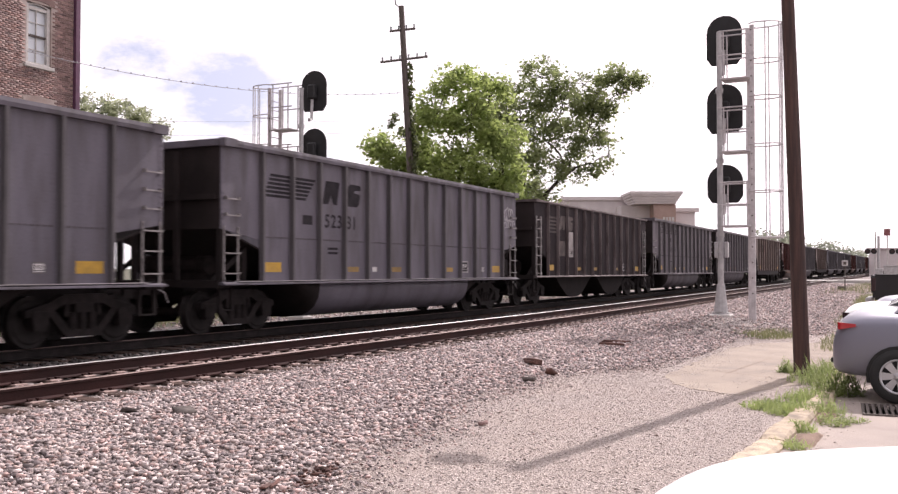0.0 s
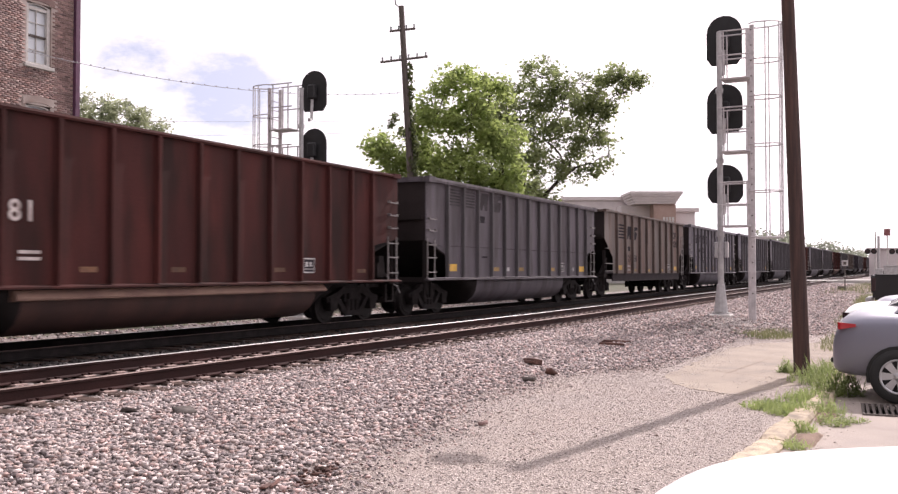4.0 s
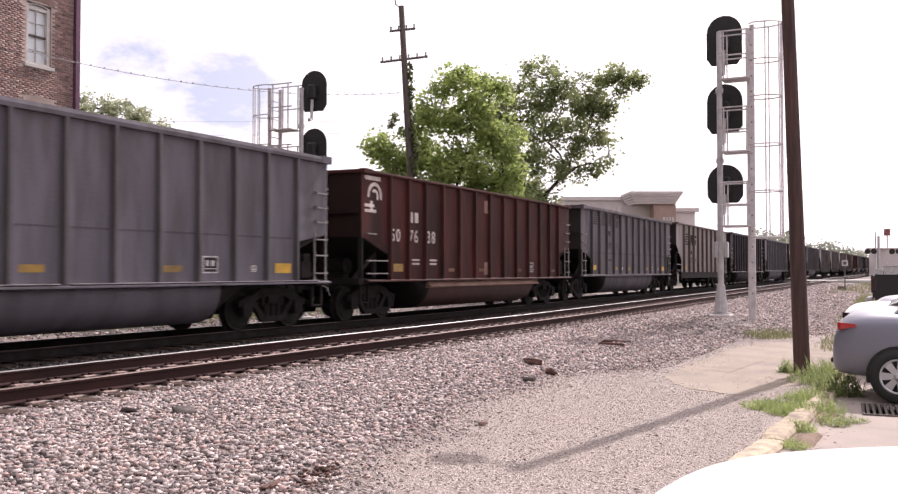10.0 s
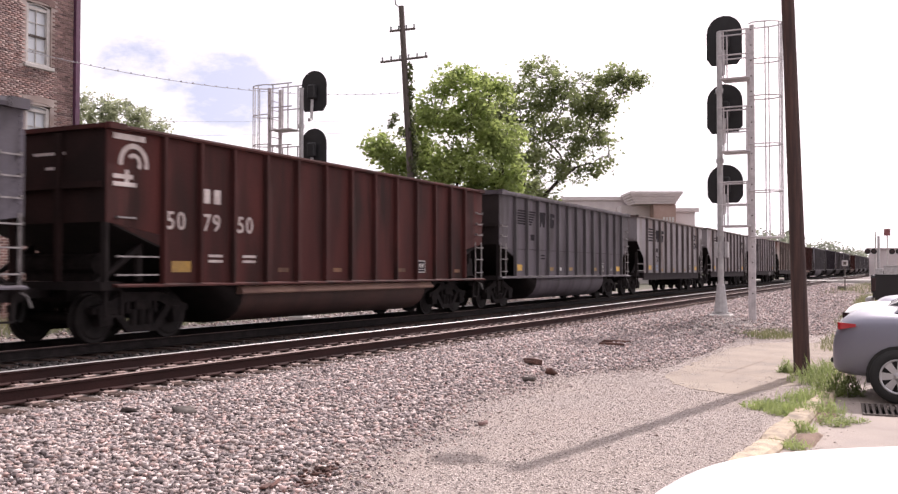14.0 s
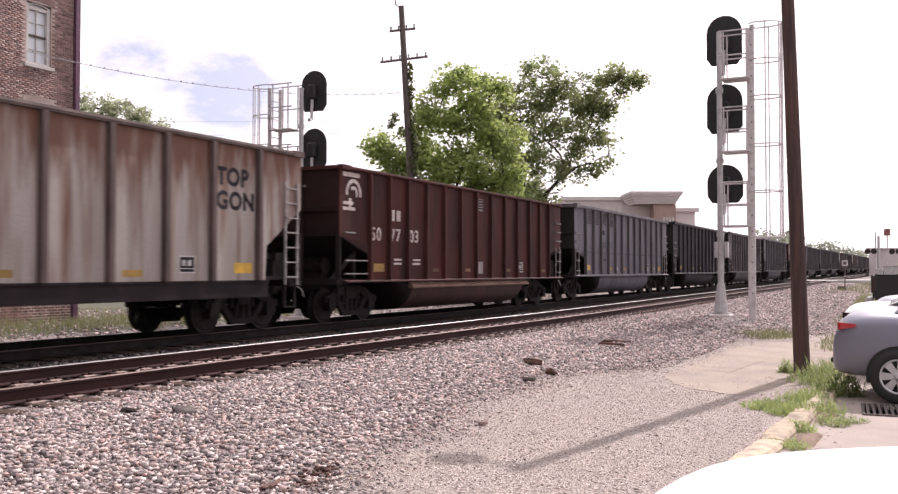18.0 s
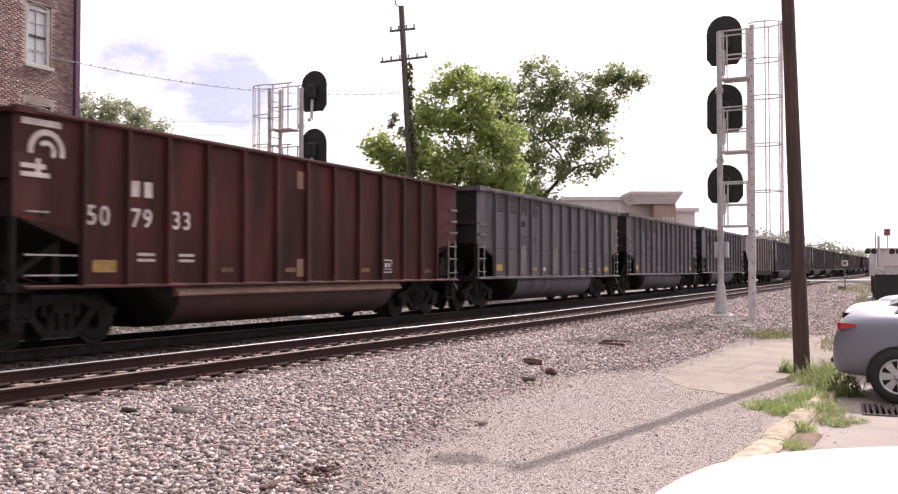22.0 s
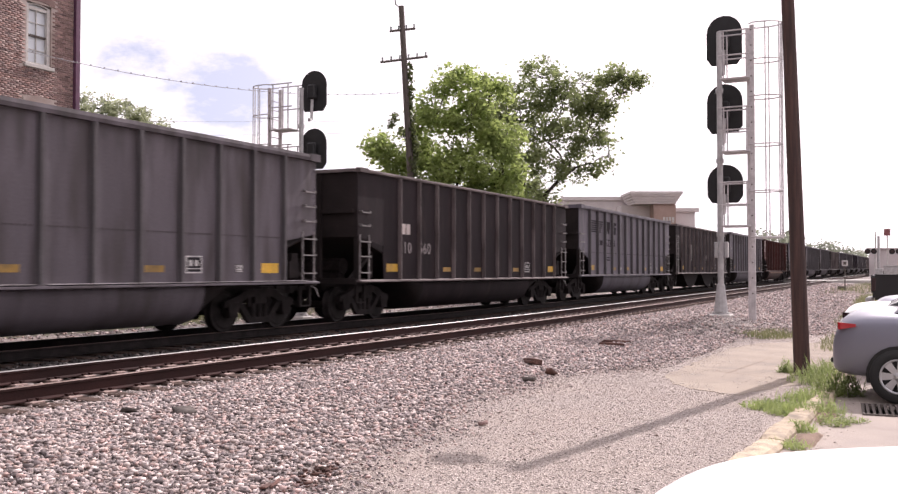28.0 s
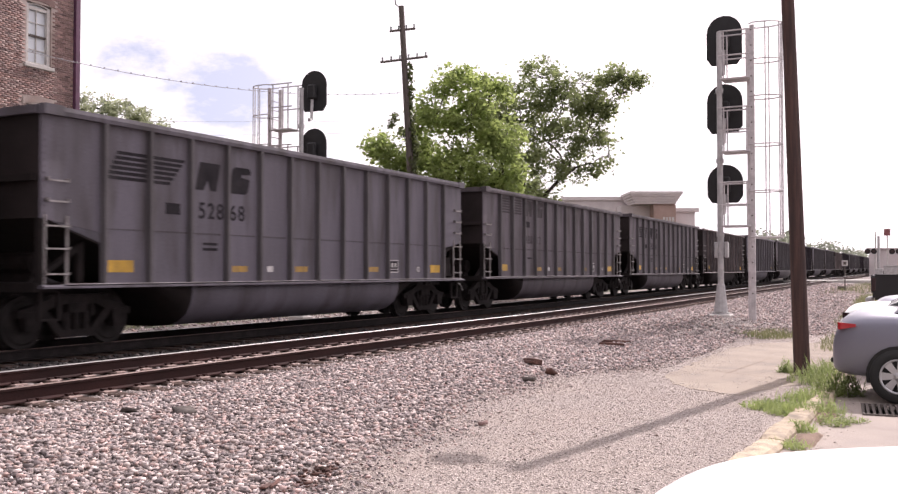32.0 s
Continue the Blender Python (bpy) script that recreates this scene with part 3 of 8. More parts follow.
def stones(name, xyz, size, rng, flat=0.7):
    n = len(xyz)
    jit = rng.uniform(0.25, 1.0, (n, 8, 3))
    dims = np.stack([rng.uniform(0.8, 1.75, n), rng.uniform(0.5, 0.95, n), rng.uniform(0.3, 0.8, n) * flat / 0.7], 1)[:, None, :]
    v = CUBE_V[None] * jit * dims * size[:, None, None]
    a, b = rng.uniform(0, 6.28, n), rng.uniform(-0.7, 0.7, n)
    ca, sa, cb, sb = np.cos(a)[:, None], np.sin(a)[:, None], np.cos(b)[:, None], np.sin(b)[:, None]
    x, y, z = v[..., 0], v[..., 1] * cb - v[..., 2] * sb, v[..., 1] * sb + v[..., 2] * cb
    v = np.stack([x * ca - y * sa, x * sa + y * ca, z], -1) + xyz[:, None, :]
    f = CUBE_F[None] + (np.arange(n) * 8)[:, None, None]
    return fast_mesh(name, v.reshape(-1, 3), f.reshape(-1, 3))


OCT_V = np.array([(1, 0, 0), (-1, 0, 0), (0, 1, 0), (0, -1, 0), (0, 0, 1), (0, 0, -1)], float)
OCT_F = np.array([(0, 2, 4), (2, 1, 4), (1, 3, 4), (3, 0, 4), (2, 0, 5), (1, 2, 5), (3, 1, 5), (0, 3, 5)])


def pebbles(name, xyz, size, rng):
    """Small eight-sided chips."""
    n = len(xyz)
    v = OCT_V[None] * rng.uniform(0.55, 1.35, (n, 6, 1)) * np.stack([rng.uniform(0.8, 1.5, n), rng.uniform(0.7, 1.2, n), rng.uniform(0.2, 0.42, n)], 1)[:, None, :] * size[:, None, None]
    a = rng.uniform(0, 6.28, n)
    ca, sa = np.cos(a)[:, None], np.sin(a)[:, None]
    v = np.stack([v[..., 0] * ca - v[..., 1] * sa, v[..., 0] * sa + v[..., 1] * ca, v[..., 2]], -1) + xyz[:, None, :]
    f = OCT_F[None] + (np.arange(n) * 6)[:, None, None]
    return fast_mesh(name, v.reshape(-1, 3), f.reshape(-1, 3))


# ---- ground ----
RAIL_Z = 0.36
NEAR_C, FAR_C = 9.45, 13.54
TRAIN_SIDE = 1.6


def grade(x):
    """The line climbs gently away from the camera."""
    return 0.0036 * max(0.0, x - 25.0) if x > 25 else 0.0


def ground_z(x, y):
    t = min(1.0, max(0.0, (y - 3.2) / 4.6))
    z = 0.15 * t * t * (3 - 2 * t)
    if y > 15.6:
        z -= 0.2 * min(1.0, (y - 15.6) / 1.5)
    r2 = (x - 27.2) ** 2 / 16.0 + (y - 5.0) ** 2 / 3.2
    z += 0.25 * math.exp(-r2)
    return z + grade(x) * min(1.0, max(0.0, (y + 6) / 10))


LOT_LINE = [(-5, 2.6), (2, 2.8), (5.7, 3.88), (7.0, 4.28), (9.3, 4.78), (11.3, 5.1), (13.2, 5.1), (14.2, 4.75), (15.4, 4.33), (18.1, 3.99), (21.9, 3.75), (25.5, 2.3), (60, 1.9)]


def lot_edge(x):
    """Where the worn lot gives way to the ballast shoulder."""
    x = min(max(x, -5), 59.9)
    for (a, ya), (b, yb) in zip(LOT_LINE, LOT_LINE[1:]):
        if x <= b:
            return ya + (yb - ya) * (x - a) / (b - a) + 0.1 * math.sin(x * 1.9 + 1)


def fine_mound(x, y):
    """Share of pale fine gravel heaped round the foot of the signal."""
    return math.exp(-((x - 26.0) ** 2 / 7.0 + (y - 4.5) ** 2 / 0.8))


def build_ground():
    xs = [-400, -120, -60, -30, -15, -8] + [-5 + 0.5 * i for i in range(101)] + [47, 50, 54, 60, 70, 85, 110, 150, 200, 300, 500, 900, 2500]
    ys = [-900, -300, -100, -40, -20, -10, -6, -3] + [-2 + 0.4 * i for i in range(30)] + [10.5, 11.5, 12.5, 13.5, 14.5, 15.2, 15.6, 16.1, 16.6, 17.1, 18, 20, 25, 35, 60, 120, 300, 900, 2500]
    rng = random.Random(3)
    v, f = [], []
    for x in xs:
        for y in ys:
            wob = rng.uniform(-0.012, 0.012) if -5 < x < 45 and lot_edge(x) < y < 8 else 0
            if 12 < x < 23.5 and 1.0 < y < 4.2:
                wob = -0.002
            v.append((x, y, ground_z(x, y) + wob - (0.012 if y < 1.2 else 0)))
    ny = len(ys)
    for i in range(len(xs) - 1):
        for j in range(ny - 1):
            f.append((i * ny + j, (i + 1) * ny + j, (i + 1) * ny + j + 1, i * ny + j + 1))
    me = bpy.data.meshes.new("ground")
    me.from_pydata(v, [], f)
    stony = me.attributes.new("stony", "FLOAT", "POINT")
    stony.data.foreach_set("value", [min(1.0, max(0.0, (p[1] - lot_edge(p[0]) + 0.7) / 1.2)) * (1 - fine_mound(p[0], p[1])) if p[0] < 60 else 1.0 for p in v])
    for q in ("lot", "ballast", "tar", "verge", "dark_ballast"):
        me.materials.append(M[q])
    for p in me.polygons:
        c = p.center
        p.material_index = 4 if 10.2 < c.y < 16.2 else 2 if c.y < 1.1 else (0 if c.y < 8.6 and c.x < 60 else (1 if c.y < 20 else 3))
    return tagged(new("ground", me), "gravel and worn asphalt ground beside the tracks", "ground", kind="structure")


build_ground()


# ---- tracks ----
def rail_profile(bm, x0, x1, yc, zt):
    """Rail: foot, web and head; the running surface is polished."""
    pts = [(-0.07, -0.17), (0.07, -0.17), (0.07, -0.158), (0.012, -0.14), (0.01, -0.045), (0.035, -0.035), (0.037, -0.008), (0.024, 0), (-0.024, 0), (-0.037, -0.008), (-0.035, -0.035), (-0.01, -0.045), (-0.012, -0.14), (-0.07, -0.158)]
    xs = [x0 + (x1 - x0) * i / 40 for i in range(41)]
    rings = [[bm.verts.new((x, yc + p[0], zt + grade(x) + p[1])) for p in pts] for x in xs]
    k = len(pts)
    for a, b in zip(rings, rings[1:]):
        for i in range(k):
            fc = bm.faces.new((a[i], a[(i + 1) % k], b[(i + 1) % k], b[i]))
            fc.material_index = 1 if i in (7, 8) else 0
    bm.faces.new(rings[0][::-1])
    bm.faces.new(rings[-1])
    bmesh.ops.recalc_face_normals(bm, faces=bm.faces[:])


def build_track(name, yc, label, detail):
    tr = tagged(empty(name, 0, 0, 0), label, "railway track", kind="structure")
    for s in (-0.755, 0.755):
        bm = bmesh.new()
        rail_profile(bm, -60, 25, yc + s, RAIL_Z)
        rail_profile(bm, 25, 700, yc + s, RAIL_Z)
        # rails of the far track take the darker truck steel
        part("rail", bm, [M["rail"] if detail else M["truck"], M["rail_dull"] if s < 0 else M["rail_top"]], tr)
    tie = mesh("sleeper", rbox(-0.115, 0.115, -1.3, 1.3, -0.16, 0, 0.012))
    tie.materials.append(M["tie"])
    plate = mesh("tie_plate", rbox(-0.09, 0.09, -0.17, 0.17, 0, 0.02, 0.004))
    plate.materials.append(M["plate"])
    bm = bmesh.new()
    box(bm, -0.012, 0.012, -0.012, 0.012, 0, 0.03)
    box(bm, -0.022, 0.022, -0.035, 0.02, 0.022, 0.038)
    spike = mesh("spike", bm)
    spike.materials.append(M["rail"])
    rng = random.Random(int(yc * 10))
    x = 3.0
    while x < (46 if detail else 40):
        z = RAIL_Z - 0.185 + grade(x)
        t = part("sleeper", tie, None, tr)
        t.matrix_basis = pose(x, yc + rng.uniform(-0.06, 0.06), z, 0, 0, rng.uniform(-1.2, 1.2))
        if detail:
            for s in (-0.755, 0.755):
                p = part("tie_plate", plate, None, tr)
                p.matrix_basis = pose(x, yc + s, z, 0, 0, 0)
            for dx in (-0.06, 0.06):
                p = part("spike", spike, None, tr)
                p.matrix_basis = pose(x + dx, yc - 0.755 - 0.09, z + 0.012, 0, 0, rng.uniform(-20, 20))
                p = part("spike", spike, None, tr)
                p.matrix_basis = pose(x - dx, yc + 0.755 - 0.09, z + 0.012, 0, 0, rng.uniform(-20, 20))
        x += 0.53 + rng.uniform(-0.03, 0.03)
    bm = bmesh.new()
    while x < 260:
        box(bm, x - 0.115, x + 0.115, yc - 1.3, yc + 1.3, RAIL_Z - 0.35 + grade(x), RAIL_Z - 0.19 + grade(x))
        x += 0.54
    tagged(part("far_sleepers", bm, M["tie"], tr), kind="stuff")
    return tr


build_track("track_near", NEAR_C, "rusty steel rails on timber sleepers in ballast", True)
build_track("track_far", FAR_C, "steel rails on timber sleepers under the train", False)

# ---- train ----
PITCH, HALF = 16.2, 7.33
RIBS_TUB = [-6.11 + 1.0183 * i for i in range(13)]
RIBS_RED = [-6.22, -5.28, -4.34] + [-3.31 + 1.063 * i for i in range(8)] + [5.08, 6.0]
RIBS_TOP = [-5.68, -4.34, -3.19, -1.94, -0.68, 0.6, 1.94, 3.22, 4.45, 5.84]
RIBS_OLD = [-5.37 + 1.03 * i for i in range(12)]
RIBS_SHORT = [-5.82 + 0.995 * i for i in range(13)]
ZT, ZS = 3.77, 1.03
FRONT = 0.17  # how much further the red cars reach at their leading end


def top_z(low):
    return ZT - 0.1 if low else ZT


def side_outline(top, low, lead):
    cut = 2.05 if not top else 2.55
    foot = 1.86 if not top else 1.75
    zt = top_z(low) - 0.05
    return [(-HALF - lead, zt), (-HALF - lead, cut), (-6.15, foot), (-6.1, ZS), (6.1, ZS), (6.15, foot), (HALF, cut), (HALF, zt)]


def side_sheet(top, s, low, lead):
    """Steel side with cut-away end bays."""
    bm = bmesh.new()
    prism(bm, side_outline(top, low, lead), "y", s * TRAIN_SIDE, s * (TRAIN_SIDE - 0.02))
    return mesh("side_sheet", bm)


def end_wall(top, low):
    bm = bmesh.new()
    zb = 2.05 if not top else 2.55
    prism(bm, [(-1.58, top_z(low) - 0.05), (1.58, top_z(low) - 0.05), (1.58, zb), (-1.58, zb)], "x", HALF - 0.005, HALF - 0.03)
    return mesh("end_wall", bm)


def slope_sheet(top):
    bm = bmesh.new()
    zb = 2.05 if not top else 2.55
    prism(bm, [(HALF - 0.03, zb), (HALF - 0.03, zb + 0.03), (4.2, ZS + 0.05), (4.2, ZS)], "y", -1.57, 1.57)
    return mesh("slope_sheet", bm)


def floor_mesh():
    bm = bmesh.new()
    box(bm, -4.2, 4.2, -1.57, 1.57, ZS, ZS + 0.04)
    return mesh("floor", bm)


def rivet_row():
    """Row of rivet heads along the side."""
    bm = bmesh.new()
    x = -6.0
    while x < 6.05:
        if min(abs(x - r) for r in RIBS_TUB) > 0.07:
            box(bm, x - 0.022, x + 0.022, -0.012, 0, -0.014, 0.014)
        x += 0.115
    return mesh("rivet_row", bm)


def corner_rivets():
    bm = bmesh.new()
    for i in range(15):
        box(bm, -0.018, 0.018, -0.014, 0, 2.12 + 0.1 * i, 2.155 + 0.1 * i)
    return mesh("corner_rivets", bm)


def rib_mesh(w, d, z0, z1):
    bm = bmesh.new()
    prism(bm, [(-w / 2, 0), (-w / 2 + 0.012, -d), (w / 2 - 0.012, -d), (w / 2, 0)], "z", z0, z1)
    return mesh("rib", bm)


def chord_mesh(top, low, lead):
    bm = bmesh.new()
    zt = top_z(low)
    h, o = (0.09, 0.07) if top else (0.075, 0.08) if low else (0.13, 0.1)
    for s in (-1, 1):
        prism(bm, [(s * (TRAIN_SIDE - 0.05), zt - h), (s * (TRAIN_SIDE + o), zt - h), (s * (TRAIN_SIDE + o + 0.01), zt - h * 0.5), (s * (TRAIN_SIDE + o), zt), (s * (TRAIN_SIDE - 0.05), zt)], "x", -HALF - lead - 0.02, HALF + 0.02)
        x = s * HALF - (lead if s < 0 else 0)
        box(bm, min(x - s * 0.06, x + s * 0.07), max(x - s * 0.06, x + s * 0.07), -TRAIN_SIDE + 0.051, TRAIN_SIDE - 0.051, zt - h, zt)
        for t in (-1, 1):
            box(bm, min(x + s * 0.021, x - s * 0.35), max(x + s * 0.021, x - s * 0.35), min(t * (TRAIN_SIDE - 0.051), t * (TRAIN_SIDE + o + 0.014)), max(t * (TRAIN_SIDE - 0.051), t * (TRAIN_SIDE + o + 0.014)), zt - h - 0.01, zt + 0.02)
    return mesh("top_chord", bm)


def sill_mesh(kind, s):
    """Side sill: an angle for the tub cars, a deep channel for the flat-bottomed ones."""
    bm = bmesh.new()
    if kind == "top":
        prism(bm, [(s * 1.55, 0.72), (s * 1.6, 0.72), (s * 1.6, 1.02), (s * 1.63, 1.02), (s * 1.63, 1.06), (s * 1.55, 1.06)], "x", -6.2, 6.2)
        box(bm, -HALF, HALF, min(s * 1.5, s * 1.58), max(s * 1.5, s * 1.58), 1.065, 1.14)
    else:
        prism(bm, [(s * 1.5, 0.97), (s * 1.72, 0.97), (s * 1.72, 1.0), (s * 1.62, 1.03), (s * 1.5, 1.03)], "x", -HALF, HALF)
    return mesh("side_sill", bm)


def belly_mesh(kind):
    """Rounded tub that hangs between the trucks."""
    bm = bmesh.new()
    if kind == "hop":
        for x0, x1 in ((-4.6, -0.35), (0.35, 4.6)):
            prism(bm, [(x0, 0.99), (x0 + 0.5, 0.68), (x0 + 1.05, 0.38), (x0 + 1.4, 0.26), (x0 + 1.8, 0.2), (x1 - 1.8, 0.2), (x1 - 1.4, 0.26), (x1 - 1.05, 0.38), (x1 - 0.5, 0.68), (x1, 0.99)], "y", -1.35, 1.35)
        return mesh("belly", bm)
    prof = [(1.5, 0.99), (1.5, 0.83), (1.46, 0.64), (1.35, 0.45), (1.16, 0.31), (0.92, 0.23), (0.5, 0.2)]
    prof = [(-y, z) for y, z in prof] + [(y, z) for y, z in reversed(prof)]
    rings = []
    for x, k in ((-4.75, 0.0), (-4.05, 0.75), (-3.85, 1.0), (3.85, 1.0), (4.05, 0.75), (4.75, 0.0)):
        rings.append([bm.verts.new((x, y, 0.985 + (z - 0.985) * k)) for y, z in prof])
    for a, b in zip(rings, rings[1:]):
        for i in range(len(prof) - 1):
            f = bm.faces.new((a[i], a[i + 1], b[i + 1], b[i]))
            f.smooth = True
            # only the middle length takes the first material; the ends go near-black
            f.material_index = 0 if a is rings[2] else 1
        bm.faces.new((a[-1], a[0], b[0], b[-1])).material_index = 1
    bmesh.ops.recalc_face_normals(bm, faces=bm.faces[:])
    return mesh("belly", bm)


def ladder_mesh(full):
    """Corner ladder: two stiles low down, grab irons above; full: tall ladder on one pair of stiles."""
    bm = bmesh.new()
    if full:
        for x in (0.0, 0.42):
            box(bm, x - 0.025, x + 0.025, -0.04, 0.0, 0.95, 3.1)
        for i in range(7):
            box(bm, -0.02, 0.44, -0.06, -0.035, 1.1 + 0.31 * i, 1.13 + 0.31 * i)
        return mesh("ladder", bm)
    for x in (0.0, 0.42):
        box(bm, x - 0.015, x + 0.015, -0.03, 0.0, 1.03, 2.1)
    for z in (1.18, 1.57, 1.92):
        box(bm, -0.03, 0.45, -0.07, -0.045, z, z + 0.026)
        for x in (-0.02, 0.42):
            box(bm, x, x + 0.03, -0.07, 0.0, z - 0.005, z + 0.04)
    return mesh("ladder", bm)


def grab_mesh():
    bm = bmesh.new()
    box(bm, 0, 0.42, -0.075, -0.05, 0, 0.025)
    for x in (0, 0.395):
        box(bm, x, x + 0.025, -0.075, 0, 0, 0.06)
    return mesh("grab_iron", bm)


def wheelset_mesh():
    """Axle and two flanged wheels turned in one piece."""
    half = [(0.12, 1.05), (0.12, 0.86), (0.33, 0.85), (0.36, 0.83), (0.42, 0.83), (0.42, 0.71), (0.45, 0.7), (0.45, 0.67), (0.36, 0.67), (0.3, 0.72), (0.09, 0.72)]
    prof = [(0.001, 1.05)] + half + [(r, -y) for r, y in reversed(half)] + [(0.001, -1.05)]
    bm = bmesh.new()
    n = 28
    rings = [[bm.verts.new((r * math.cos(2 * math.pi * i / n), y, 0.42 + r * math.sin(2 * math.pi * i / n))) for r, y in prof] for i in range(n)]
    for i in range(n):
        for j in range(len(prof) - 1):
            bm.faces.new((rings[i][j], rings[(i + 1) % n][j], rings[(i + 1) % n][j + 1], rings[i][j + 1]))
    bmesh.ops.recalc_face_normals(bm, faces=bm.faces[:])
    return mesh("wheelset", bm)


def frame_mesh():
    """Cast truck side frame: arched top, diagonal legs, spring nest."""
    bm = bmesh.new()
    y0, y1 = -1.06, -0.94
    prism(bm, [(-1.15, 0.5), (-1.15, 0.62), (-0.75, 0.72), (-0.45, 0.86), (0.45, 0.86), (0.75, 0.72), (1.15, 0.62), (1.15, 0.5), (0.7, 0.56), (0.4, 0.7), (-0.4, 0.7), (-0.7, 0.56)], "y", y0, y1)
    for s in (-1, 1):
        prism(bm, [(s * 0.74, 0.58), (s * 0.62, 0.64), (s * 0.22, 0.22), (s * 0.36, 0.16)], "y", y0 + 0.01, y1 - 0.01)
        prism(bm, [(s * 1.02, 0.3), (s * 0.76, 0.3), (s * 0.72, 0.6), (s * 1.06, 0.6)], "y", y0 - 0.03, y1)
        prism(bm, [(s * 0.3, 0.5), (s * 0.38, 0.5), (s * 0.36, 0.75), (s * 0.28, 0.75)], "y", y0 + 0.02, y1 - 0.02)
    prism(bm, [(-0.38, 0.16), (0.38, 0.16), (0.34, 0.28), (-0.34, 0.28)], "y", y0, y1)
    for x in (-0.2, 0.0, 0.2):
        tube(bm, (x, -1.0, 0.28), (x, -1.0, 0.56), 0.075, n=8)
    return mesh("side_frame", bm)


def bolster_mesh():
    bm = bmesh.new()
    box(bm, -0.2, 0.2, -1.08, 1.08, 0.56, 0.72)
    box(bm, -0.35, 0.35, -0.3, 0.3, 0.72, 0.98)
    return mesh("bolster", bm)


def coupler_mesh():
    bm = bmesh.new()
    box(bm, 0, 0.62, -0.09, 0.09, 0.78, 0.95)
    prism(bm, [(0.6, -0.16), (0.9, -0.13), (0.95, 0.02), (0.85, 0.05), (0.8, 0.17), (0.6, 0.13)], "z", 0.72, 1.0)
    return mesh("coupler", bm)


def hose_mesh():
    """Brake hose that droops from the end sill to the coupling."""
    bm = bmesh.new()
    path_tube(bm, [(7.3, -0.35, 0.85), (7.42, -0.36, 0.72), (7.52, -0.3, 0.5), (7.65, -0.2, 0.38), (7.8, -0.12, 0.4)], 0.025, 6)
    return mesh("brake_hose", bm)


def lever_mesh():
    """Uncoupling rod along the end sill with a cranked handle."""
    bm = bmesh.new()
    path_tube(bm, [(7.55, 0.1, 0.98), (7.5, -0.1, 0.93), (7.47, -1.35, 0.93), (7.5, -1.5, 0.85), (7.52, -1.56, 0.68)], 0.014, 5)
    return mesh("uncoupling_lever", bm)


def platform_mesh():
    """End sill with brake step and crossover beam."""
    bm = bmesh.new()
    box(bm, 6.95, 7.4, -1.58, 1.58, 0.92, 1.06)
    box(bm, 4.3, 7.0, -0.35, 0.35, 0.72, 1.03)
    for y in (-1.5, 1.5):
        box(bm, 7.2, 7.26, y - 0.03, y + 0.03, 0.5, 0.92)
        box(bm, 6.85, 6.91, y - 0.03, y + 0.03, 0.5, 0.92)
        box(bm, 6.86, 7.25, y - 0.03, y + 0.03, 0.47, 0.5)
    return mesh("end_sill", bm)


def post_mesh():
    bm = bmesh.new()
    box(bm, HALF - 0.004, HALF + 0.09, -0.05, 0.05, 1.06, 3.56)
    return mesh("end_post", bm)


def beam_mesh():
    bm = bmesh.new()
    box(bm, HALF - 0.003, HALF + 0.07, -1.5, 1.5, 2.62, 2.72)
    return mesh("end_beam", bm)


def corner_mesh():
    bm = bmesh.new()
    box(bm, HALF - 0.06, HALF + 0.001, -0.055, 0.055, 1.06, 2.04)
    return mesh("corner_post", bm)


def ledge_mesh():
    """Dusty ledge along the top of the tub; its tan takes in the sunlit strip."""
    bm = bmesh.new()
    prism(bm, [(-1.49, 0.955), (-1.56, 0.95), (-1.66, 0.83), (-1.65, 0.8), (-1.49, 0.78)], "x", -4.05, 4.05)
    return mesh("tub_ledge", bm)


def scrawl_mesh(seed):
    """Loose spray-painted loops that spell nothing."""
    r = random.Random(seed)
    bm = bmesh.new()
    for k in range(5):
        cx, cz = 0.17 * k, r.uniform(0, 0.08)
        pts = [(cx + 0.11 * math.cos(a) * r.uniform(0.6, 1.1), -0.004, cz + 0.17 * math.sin(a) * r.uniform(0.6, 1.2)) for a in [0.9 * i for i in range(6)]]
        path_tube(bm, pts, 0.016, 4)
    for v in bm.verts:
        v.co.y *= 0.3
    return mesh("scrawl", bm)


def stripes_mesh(slant):
    """Block of six horizontal stripes, one metre wide or less."""
    bm = bmesh.new()
    for i in range(6):
        z = 0.42 - 0.085 * i
        a, b = -0.045 * i * slant[0], 0.78 - 0.045 * i * slant[1]
        prism(bm, [(a, z), (b, z), (b - 0.02 * slant[1], z - 0.055), (a - 0.02 * slant[0], z - 0.055)], "y", -0.004, 0.0)
    return mesh("stripes", bm)


